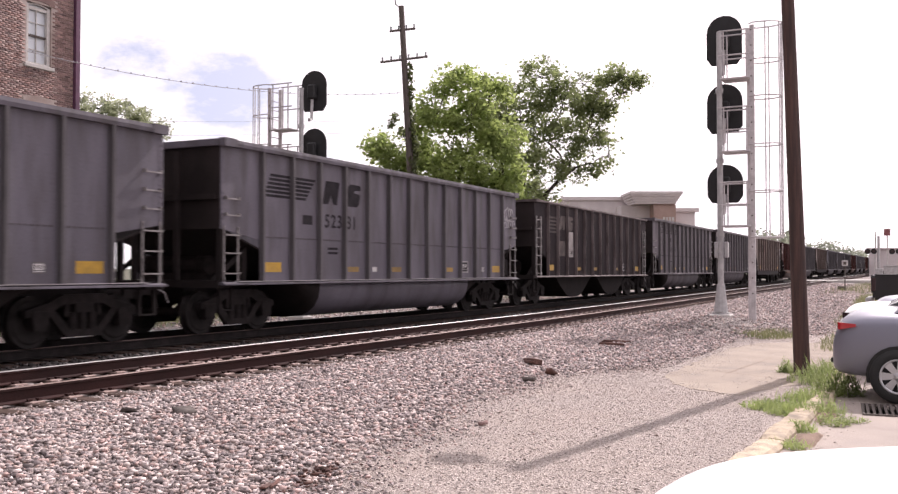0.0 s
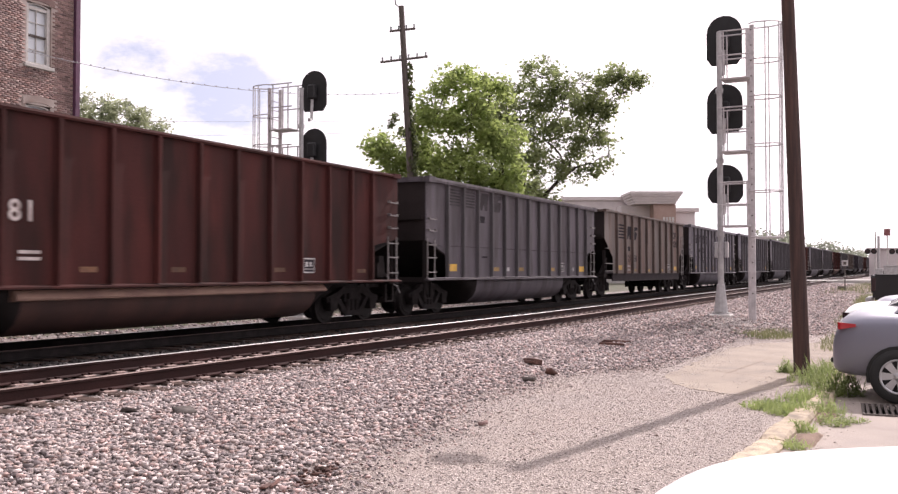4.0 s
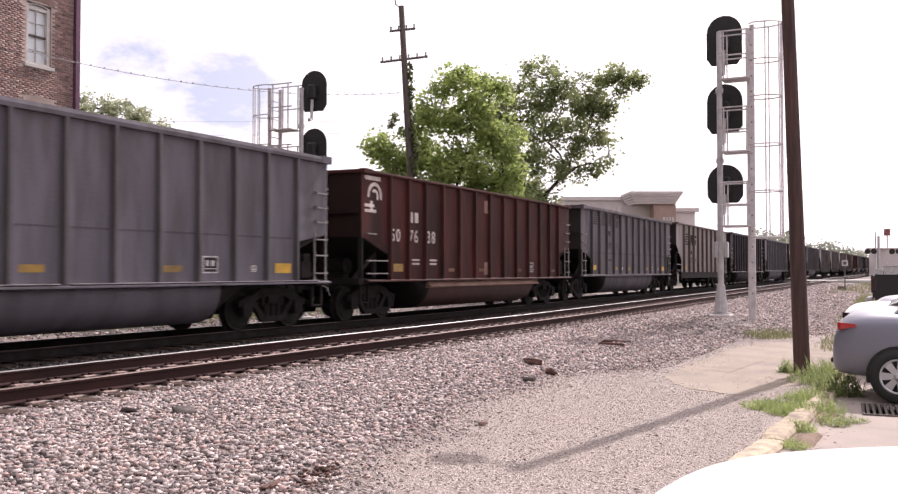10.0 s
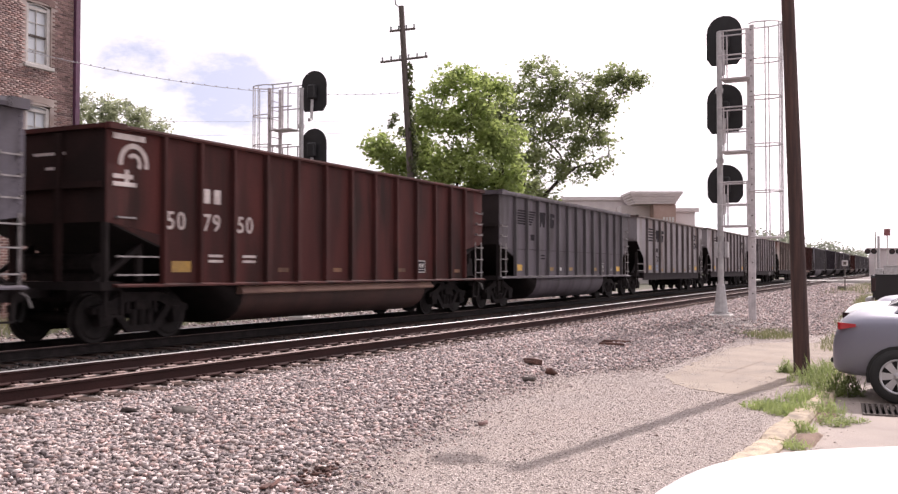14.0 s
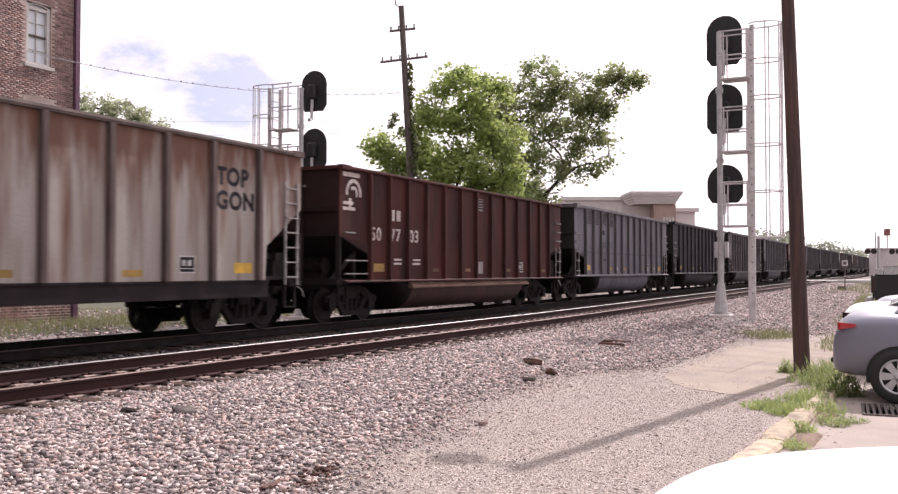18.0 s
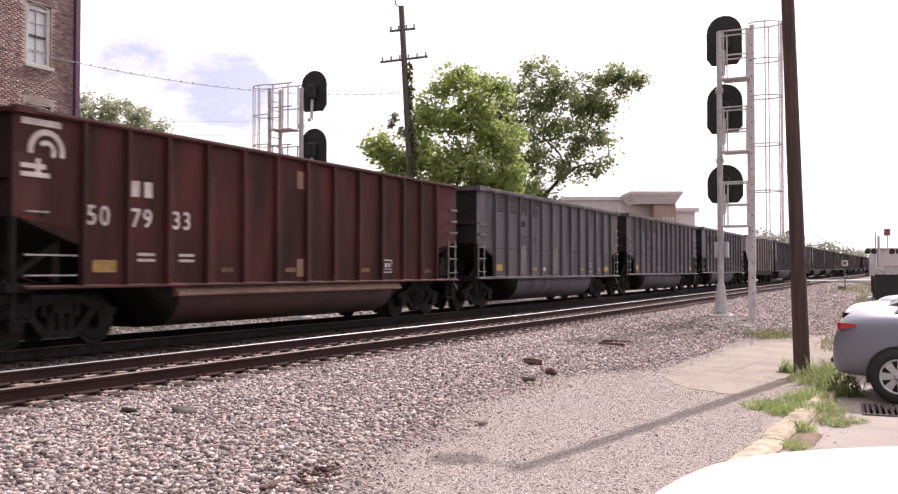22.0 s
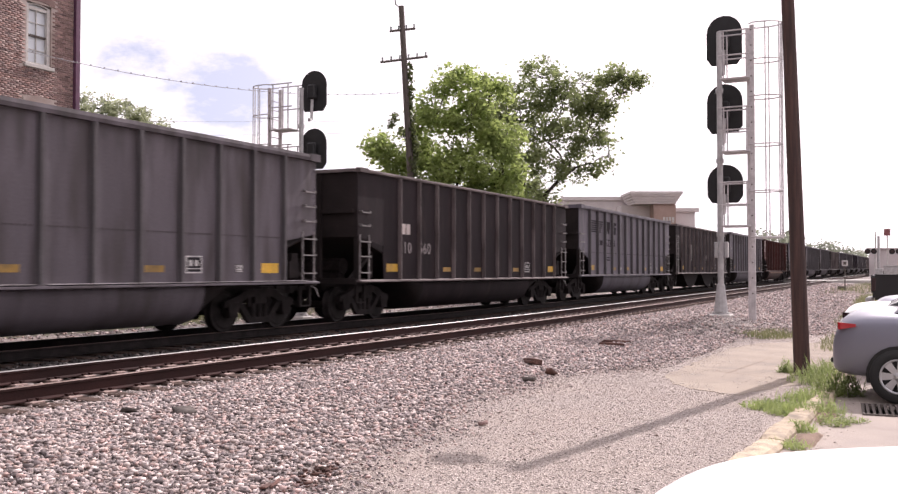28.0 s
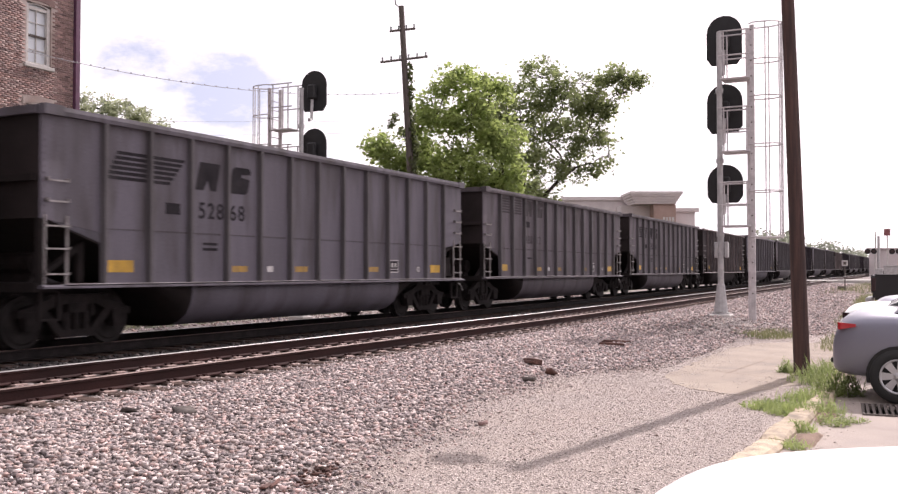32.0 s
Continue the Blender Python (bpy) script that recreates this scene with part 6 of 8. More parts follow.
def brick_building():
    bd = tagged(empty("brick_building", 0, 25.5, 0), "old red brick building with arched sash windows", "building")
    wallm = brick_wall_mat()
    wins = [(20.98, 21.94, 8.25, 10.15), (20.98, 21.94, 4.7, 6.85), (18.0, 18.96, 8.25, 10.15), (18.0, 18.96, 4.7, 6.85), (15.0, 15.96, 8.25, 10.15), (15.0, 15.96, 4.7, 6.85)]
    def panel(x0, x1, z0, z1):
        bm = bmesh.new()
        box(bm, x0, x1, 0, 0.4, z0, z1)
        return part("wall_panel", bm, M["mortar"] if x0 > 18.5 and z1 > 6 else wallm, bd)
    cols = sorted({(w[0], w[1]) for w in wins})
    x = -10.0
    for a, b in cols:
        panel(x, a, -0.3, 5.6)
        panel(x, a, 5.6, 13.5)
        for z0, z1 in ((-0.3, 4.7), (6.95, 8.25), (10.25, 13.5)):
            panel(a, b, z0, z1)
        x = b
    panel(x, 22.85, -0.3, 5.6)
    corner = panel(x, 22.85, 5.6, 13.5)
    bm = bmesh.new()
    box(bm, 22.45, 22.85, 0.4, 14, -0.3, 13.5)
    part("side_wall", bm, wallm, bd)
    for x0, x1, y0, y1 in ((-10, 22.45, 13.6, 14), (-10, -9.6, 0.4, 13.6)):
        bm = bmesh.new()
        box(bm, x0, x1, y0, y1, -0.3, 13.5)
        part("rear_wall", bm, wallm, bd)
    bm = bmesh.new()
    box(bm, -10.1, 23.0, -0.1, 14.1, 13.5, 13.8)
    part("roof", bm, M["old_pole"], bd)
    bm = bmesh.new()
    box(bm, 22.86, 23.04, -0.12, 0.1, -0.2, 13.5)
    part("corner_pipe", bm, M["purple"], bd)
    # single bricks from the window to the corner; the rest of the course work is one mesh
    rng = np.random.default_rng(17)
    bm = bmesh.new()
    box(bm, -0.1, 0.1, -0.014, 0.0, 0.0, 0.056)
    one = shared(mesh("brick", bm), M["brick"])
    count, vs, fs, row, z = 0, [], [], 0, 5.6
    while z < 11.2:
        x = 19.55 - 0.106 * (row % 2)
        while x < 22.75:
            half = 0.1 if x + 0.2 < 22.84 else (22.84 - x) / 2
            cx = x + half
            reach = 0.0 if 8.2 < z < 10.12 else 0.11
            shut = 20.98 - reach < cx + half and cx - half < 21.94 + reach and (8.08 < z < 10.44 or z < 7.2)
            if not shut and half > 0.03:
                if cx > 22.1 and 7.0 < z < 11.1 and half > 0.099 and count < 290:
                    ob = add("brick", one, corner, cx, rng.uniform(-0.003, 0.003), z)
                    count += 1
                else:
                    k = len(vs)
                    d = rng.uniform(-0.017, -0.008)
                    vs += [(cx + sx * half, yy, z + zz) for sx in (-1, 1) for yy in (d, 0.0) for zz in (0.0, 0.056)]
                    fs += [(k + a, k + b, k + c) for a, b, c in CUBE_F]
            x += 2 * half + 0.012
        z += 0.068
        row += 1
    tagged(part("brickwork", fast_mesh("brickwork", np.array(vs), np.array(fs)), M["brick_mix"], bd), kind="stuff")
    for a, b, z0, z1 in wins:
        w = part("window", rbox(a, b, 0.18, 0.2, z0, z1 + 0.1, 0.004), M["glass_blind"], bd)
        bm = bmesh.new()
        for x0, x1, q0, q1 in ((a, a + 0.12, z0, z1), (b - 0.12, b, z0, z1), (a + 0.12, b - 0.12, z0, z0 + 0.08)):
            box(bm, x0, x1, 0.06, 0.17, q0, q1)
        arch(bm, a, b, z1 - 0.02, 0.08, 0.06, 0.17, 0.04)
        box(bm, a + 0.12, b - 0.12, 0.08, 0.17, z1 - 0.12, z1 - 0.02)
        part("window_frame", bm, M["trim_white"], w)
        zm = (z0 + z1) / 2
        bm = bmesh.new()
        box(bm, a + 0.12, b - 0.12, 0.1, 0.17, zm - 0.03, zm + 0.03)
        part("meeting_rail", bm, M["old_pole"], w)
        for q0, q1 in ((z0 + 0.08, zm - 0.03), (zm + 0.03, z1 - 0.12)):
            bm = bmesh.new()
            box(bm, (a + b) / 2 - 0.014, (a + b) / 2 + 0.014, 0.13, 0.17, q0, q1)
            box(bm, a + 0.12, b - 0.12, 0.131, 0.169, (q0 + q1) / 2 - 0.012, (q0 + q1) / 2 + 0.012)
            part("glazing_bar", bm, M["trim_white"], w)
        part("sill", rbox(a - 0.1, b + 0.1, -0.08, 0.17, z0 - 0.12, z0, 0.01), M["concrete"], w)
        bm = bmesh.new()
        arch(bm, a - 0.12, b + 0.12, z1 + 0.08, 0.1, -0.025, 0.1, 0.22)
        part("brick_arch", bm, M["mortar"] if z0 < 6 else M["brick"], w)
    return bd


brick_building()

# ---- trees ----
def limb(bm, pts, r0, r1, n=7):
    k = len(pts) - 1
    for i in range(k):
        tube(bm, pts[i], pts[i + 1], r0 + (r1 - r0) * i / k, r0 + (r1 - r0) * (i + 1) / k, n, caps=False)


def tree(name, base, crown, leaves, size, label, leafm, seed, trunk_top, shell=0.5):
    rng = np.random.default_rng(seed)
    t = tagged(empty(name, *base), label, "tree")
    bm = bmesh.new()
    b = Vector((0, 0, -0.3))
    top = Vector(trunk_top)
    limb(bm, [b, b.lerp(top, 0.5) + Vector((0.15, -0.1, 0)), top], 0.34, 0.2, 10)
    part("trunk", bm, M["bark"], t)
    # each clump hangs on the nearest clump that lies closer to the trunk
    reached = [(top, 0.15)]
    for c in sorted(crown, key=lambda q: (Vector(q[:3]) - top).length):
        p = Vector(c[:3])
        src, r0 = min(reached, key=lambda q: (q[0] - p).length + 0.35 * (q[0] - top).length)
        bend = src.lerp(p, 0.5) + Vector((rng.uniform(-0.3, 0.3), rng.uniform(-0.3, 0.3), rng.uniform(0.0, 0.35)))
        bm = bmesh.new()
        limb(bm, [src, src.lerp(bend, 0.6), bend, bend.lerp(p, 0.6) + Vector((0, 0, 0.08)), p], r0 * 0.8, r0 * 0.5, 6)
        for k in range(5):
            q = p + Vector((rng.uniform(-1, 1) * c[3], rng.uniform(-1, 1) * c[4], rng.uniform(-0.5, 1) * c[5])) * 0.8
            limb(bm, [bend.lerp(p, 0.7), bend.lerp(q, 0.7) + Vector((0, 0, 0.1)), q], 0.022, 0.007, 5)
        part("limb", bm, M["bark"], t)
        reached.append((p, max(0.04, r0 * 0.6)))
    part("crown", foliage("crown", crown, leaves, size, rng, shell), leafm, t)
    return t


def foliage(name, crown, sprays, size, rng, gaps):
    """Sprays of leaves on twig ends through the crown, with see-through gaps between them."""
    vol = np.array([c[3] * c[4] * c[5] for c in crown]) ** 0.7
    vol = vol / vol.sum()
    waves = [(rng.normal(size=3) * 2.6, rng.uniform(0, 6.28)) for _ in range(7)]
    tips = []
    for c, share in zip(crown, vol):
        n = max(20, int(sprays * share))
        d = rng.normal(size=(n, 3))
        d /= np.linalg.norm(d, axis=1)[:, None]
        r = (0.3 + 0.85 * rng.random(n) ** 0.6)[:, None]
        tips.append(np.array(c[:3]) + d * r * np.array(c[3:6]))
    p = np.concatenate(tips)
    dens = sum(np.sin(p @ w + ph) for w, ph in waves) / 2.6
    p = p[dens > gaps + rng.normal(size=len(p)) * 0.25]
    per = 13
    n = len(p) * per
    spread = np.repeat(rng.uniform(0.12, 0.3, len(p)), per)[:, None]
    q = np.repeat(p, per, 0) + rng.normal(size=(n, 3)) * spread * np.array([1.0, 1.0, 0.7])
    a, b = rng.normal(size=(n, 3)), rng.normal(size=(n, 3))
    a[:, 2] = a[:, 2] * 0.5 - 0.3
    a /= np.linalg.norm(a, axis=1)[:, None]
    b = np.cross(a, b)
    b /= np.linalg.norm(b, axis=1)[:, None]
    s = size * rng.uniform(0.6, 1.35, n)[:, None]
    v = np.stack([q - a * s, q + b * s * 0.6, q + a * s, q - b * s * 0.6], 1)
    i = np.arange(n)[:, None] * 4
    f = np.concatenate([i + np.array([[0, 1, 2]]), i + np.array([[0, 2, 3]])])
    return fast_mesh(name, v.reshape(-1, 3), f)


def crown_from(spots, eye_axis, d0, base):
    """Clumps given as (side, height, radius, set-back) in metres about an axis square to the view."""
    out = []
    for s, h, r, back in spots:
        p = Vector(base) + Vector((eye_axis[1], -eye_axis[0], 0)) * s + Vector((eye_axis[0], eye_axis[1], 0)) * back
        out.append((p.x - base[0], p.y - base[1], h, r, r, r * 0.9))
    return out


MAPLE = (44.7, 22.2, 0.0)
MAPLE_AX = (0.895, 0.445)
tree("maple_tree", MAPLE, crown_from([(0.35, 11.3, 1.15, 0), (2.15, 11.0, 1.1, 0.5), (-0.65, 9.8, 1.2, -0.4), (1.2, 9.5, 1.5, -0.8), (2.7, 8.6, 1.25, 0.2), (-3.1, 7.6, 1.0, 0), (-1.6, 7.5, 1.3, 0.4), (0.8, 7.2, 1.6, -0.9), (2.8, 6.8, 1.2, -0.3), (-3.75, 8.2, 0.65, 0.3), (-2.2, 8.6, 0.7, 0.2), (0.0, 5.2, 1.8, 0), (2.4, 5.0, 1.6, 0), (-2.4, 5.4, 1.3, 0)], MAPLE_AX, 50, MAPLE),
     3300, 0.115, "leafy sunlit green maple beyond the tracks", M["leaf"], 11, (0.0, 0.0, 4.6), -0.35)
OAK = (53.8, 21.0, 0.0)
OAK_AX = (0.93, 0.36)
tree("oak_tree", OAK, crown_from([(0.22, 13.4, 1.23, 0), (1.46, 13.0, 1.06, 0.3), (-0.88, 11.6, 1.68, 0), (1.78, 11.2, 1.68, -0.4), (3.60, 12.5, 1.18, 0.3), (4.90, 13.4, 0.95, 0), (6.20, 13.0, 0.50, 0), (-2.25, 11.2, 1.12, 0.3), (3.47, 10.5, 1.23, 0.4), (0.87, 9.3, 1.57, -0.3), (-1.21, 9.0, 1.46, 0.2), (3.60, 8.1, 0.84, 0), (4.51, 8.5, 0.50, 0.2), (-0.95, 7.2, 1.57, -0.3), (2.04, 7.5, 0.90, 0.3), (-3.03, 7.6, 1.01, 0), (-0.43, 5.6, 1.68, 0), (2.7, 9.2, 0.9, 0.2), (4.2, 11.7, 0.75, 0), (3.0, 12.9, 0.7, 0.2), (5.4, 12.3, 0.5, 0.1), (4.4, 9.7, 0.6, 0)], OAK_AX, 58, OAK),
     3900, 0.115, "open-crowned dark oak beyond the tracks", M["leaf_dark"], 12, (0.9, -0.3, 6.2), 0.22)
SHRUB = (54.9, 57.3, 0.0)
tree("far_tree", SHRUB, [(-2.0, 2.3, 13.9, 1.5, 1.5, 1.2), (-0.6, 1.0, 14.4, 1.6, 1.6, 1.2), (0.9, -0.5, 14.0, 1.6, 1.6, 1.2), (2.0, -1.6, 13.4, 1.4, 1.4, 1.0), (2.8, -2.5, 12.9, 0.9, 0.9, 0.7), (0, 0, 10.5, 3.2, 3.2, 2.4)], 1300, 0.13, "small green tree behind the brick building", M["leaf_grey"], 13, (0, 0, 7.0), 0.0)


def far_woods():
    rng = np.random.default_rng(21)
    cl = []
    for x, y, r, h in ((270, 36, 9, 11.0), (255, 30, 6, 9), (330, 32, 9, 12), (345, 24, 7, 9), (420, 26, 10, 9.5), (470, 18, 10, 9), (520, 14, 10, 9), (300, 60, 12, 10), (240, 46, 7, 8), (600, 0, 14, 10), (620, -20, 14, 10), (640, -45, 16, 11), (640, -80, 18, 11)):
        for k in range(6):
            cl.append((x + rng.uniform(-r, r), y + rng.uniform(-r * 0.6, r * 0.6), 1 + h * rng.uniform(0.3, 0.85), r * 0.45, r * 0.45, h * 0.25))
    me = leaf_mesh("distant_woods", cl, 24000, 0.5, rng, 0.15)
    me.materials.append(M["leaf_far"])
    tagged(new("distant_woods", me), "distant treeline in haze-greyed leaves", "trees", kind="stuff")


far_woods()

# ---- shop beyond the line ----
def shop():
    s = tagged(empty("shop_building", 103.6, 26.8, 0), "pale stucco shop with a brick entrance tower", "building")
    ax, ay = 0.895, 0.446
    rot = Matrix.Rotation(math.atan2(-ax, ay), 4, "Z")

    def blk(name, u0, u1, d0, d1, z0, z1, m, label=""):
        bm = bmesh.new()
        box(bm, u0, u1, d0, d1, z0, z1)
        bmesh.ops.transform(bm, matrix=rot, verts=bm.verts)
        return part(name, bm, m, s, label)
    blk("hall", -9.0, 2.7, 4.0, 40, -0.5, 9.7, M["stucco"])
    blk("hall_cornice", -9.2, 2.9, 3.8, 40.2, 9.7, 10.1, M["stucco"])
    blk("side_bay", -3.0, 2.69, 1.0, 3.99, -0.5, 8.9, M["stucco"])
    blk("tower", 0.2, 2.6, -1.0, 3.0, -0.5, 8.9, M["shop_brick"], "brown brick tower")
    for k in range(5):
        blk("cornice", -1.9 - 0.16 * k, 2.6 + 0.15 * k, -1.3 - 0.14 * k, 3.4 + 0.1 * k, 8.95 + 0.26 * k, 9.2 + 0.26 * k, M["stucco"])
    blk("wing", 2.75, 5.2, 1.0, 20, -0.5, 8.2, M["stucco"])
    blk("wing_cornice", 2.74, 5.6, 0.7, 20.2, 8.2, 8.6, M["stucco"])
    for k in range(4):
        blk("sign_panel", 1.2 + 0.33 * k, 1.42 + 0.33 * k, -1.06, -1.01, 6.9, 7.5, M["trim_white"])


shop()

# ---- crossing in the distance ----
def crossing():
    bm = bmesh.new()
    for x0, x1, y0, y1 in ((103, 113, -60, 7.6), (103, 113, 16.2, 70)):
        box(bm, x0, x1, y0, y1, 0.18, 0.36 + grade(108) + 0.02)
    box(bm, 103, 113, 7.61, 16.19, 0.18, 0.36 + grade(108) - 0.02)
    tagged(part("road", bm, M["concrete"]), "pale concrete road that crosses the tracks", "road", kind="structure")
    cs = tagged(empty("crossing_signal", 100.0, 3.72, 0.35), "level crossing signal mast with lamps and raised gate", "crossing signal", "crossing signals")
    bm = bmesh.new()
    tube(bm, (0, 0, 0), (0, 0, 4.6), 0.13, 0.12, 10)
    part("mast", bm, M["galv"], cs)
    for y in (0.42, 0.98):
        bm = bmesh.new()
        tube(bm, (-0.12, y, 3.15), (-0.05, y, 3.15), 0.27, 0.27, 14)
        part("lamp_disc", bm, M["signal_black"], cs)
        bm = bmesh.new()
        tube(bm, (-0.35, y, 3.15), (-0.12, y, 3.15), 0.16, 0.14, 12)
        part("lamp_hood", bm, M["red_light"], cs)
    bm = bmesh.new()
    tube(bm, (-0.05, -0.1, 3.15), (-0.05, 1.1, 3.15), 0.05, 0.05, 8)
    part("lamp_bar", bm, M["galv"], cs)
    bm = bmesh.new()
    tube(bm, (0.2, 0.3, 1.2), (0.3, 0.28, 5.0), 0.1, 0.07, 8)
    part("gate_arm", bm, M["trim_white"], cs)
    part("gate_box", rbox(-0.2, 0.4, -0.35, 0.3, 0.6, 1.5, 0.03), M["galv"], cs)
    part("counterweight", rbox(-0.1, 0.3, -0.6, -0.36, 0.9, 1.3, 0.03), M["signal_black"], cs)
    c2 = copy_thing(cs, pose(99.0, 1.55, 0.3, 0, 0, 4))
    tagged(c2, "level crossing signal beside the parked pickup truck")
    rs = tagged(empty("street_sign", 99.0, 2.93, 0.3), "red square sign on a pale post by the crossing", "sign")
    bm = bmesh.new()
    tube(bm, (0, 0, 0), (0, 0, 4.75), 0.06, 0.06, 8)
    part("post", bm, M["trim_white"], rs)
    part("plate", rbox(-0.09, -0.065, -0.28, 0.28, 4.65, 5.3, 0.01), M["faded_red"], rs)
    c3 = tagged(empty("relay_cabinet", 97.5, 2.75, 0.3), "pale steel cabinet by the crossing", "cabinet")
    part("body", rbox(-0.5, 0.5, -0.8, 0.45, 0, 1.75, 0.03), M["galv"], c3)
    part("lid", rbox(-0.56, 0.56, -0.86, 0.5, 1.75, 1.83, 0.02), M["galv"], c3)
    fb = tagged(empty("far_building", 175.0, 3.0, 0.5), "low pale building beyond the crossing", "building")
    part("wall", rbox(0, 14, -14, 5.0, -0.5, 4.7, 0.05), M["stucco"], fb)
    # roof as pale as the wall, distance haze put into its colour
    part("roof", rbox(-0.4, 14.4, -14.4, 5.4, 4.7, 5.0, 0.05), M["stucco"], fb)
    sp = tagged(empty("sign_post", 72.0, 4.85, 0.2), "small square sign on a thin post by the track", "sign")
    bm = bmesh.new()
    tube(bm, (0, 0, 0), (0, 0, 2.1), 0.04, 0.04, 8)
    part("post", bm, M["old_pole"], sp)
    part("plate", rbox(-0.05, -0.03, -0.2, 0.2, 1.75, 2.15, 0.01), M["white_tag"], sp)
    part("plate_mark", rbox(-0.056, -0.051, -0.1, 0.1, 1.85, 2.05, 0.002), M["old_pole"], sp)
    bx = tagged(empty("ground_box", 72.4, 5.05, 0.2), "small dark equipment box on the ballast", "box")
    part("body", rbox(-0.25, 0.25, -0.25, 0.25, 0, 0.28, 0.02), M["old_pole"], bx)
    part("lid", rbox(-0.28, 0.28, -0.28, 0.28, 0.28, 0.33, 0.01), M["old_pole"], bx)


crossing()

# ---- parking and vehicles ----
def lathe_y(bm, prof, n, cx, cz, y0):
    rings = []
    for i in range(n):
        a = 2 * math.pi * i / n
        rings.append([bm.verts.new((cx + r * math.cos(a), y0 + y, cz + r * math.sin(a))) for r, y in prof])
    for i in range(n):
        for j in range(len(prof) - 1):
            bm.faces.new((rings[i][j], rings[(i + 1) % n][j], rings[(i + 1) % n][j + 1], rings[i][j + 1])).smooth = True


def loft(sections, close_ends=True):
    bm = bmesh.new()
    rings = [[bm.verts.new(p) for p in s] for s in sections]
    k = len(rings[0])
    for a, b in zip(rings, rings[1:]):
        for i in range(k):
            bm.faces.new((a[i], a[(i + 1) % k], b[(i + 1) % k], b[i])).smooth = True
    if close_ends:
        bm.faces.new(rings[0][::-1])
        bm.faces.new(rings[-1])
    bmesh.ops.recalc_face_normals(bm, faces=bm.faces[:])
    return bm


def wheel(car, x, y, r=0.325):
    s = 1 if y > 0 else -1
    bm = bmesh.new()
    lathe_y(bm, [(r * 0.66, 0.1), (r * 0.72, 0.11), (r * 0.94, 0.1), (r, 0.06), (r, -0.1), (r * 0.66, -0.11)], 32, 0, r, 0)
    w = part("wheel", bm, M["tyre"], car)
    w.matrix_basis = pose(x, y, 0, 0, 0, 0 if s > 0 else 180)
    bm = bmesh.new()
    lathe_y(bm, [(0.001, 0.075), (0.05, 0.085), (0.06, 0.065)], 24, 0, r, 0)
    lathe_y(bm, [(r * 0.58, 0.075), (r * 0.655, 0.1), (r * 0.66, 0.02)], 32, 0, r, 0)
    for i in range(7):
        a = 2 * math.pi * i / 7
        c, d = math.cos(a), math.sin(a)
        q = []
        for rr, hw in ((0.05, 0.03), (r * 0.6, 0.05)):
            for sgn in (-1, 1):
                q.append((rr * c - sgn * hw * d, r + rr * d + sgn * hw * c))
        prism(bm, [q[0], q[1], q[3], q[2]], "y", 0.03, 0.075)
    part("rim", bm, M["rim"], w)
    # black disc stands in for the shade behind the spokes
    bm = bmesh.new()
    tube(bm, (0, 0.0, r), (0, 0.02, r), r * 0.64, r * 0.64, 24)
    part("brake_disc", bm, M["tyre"], w, "dark disc for the shade behind the spokes")


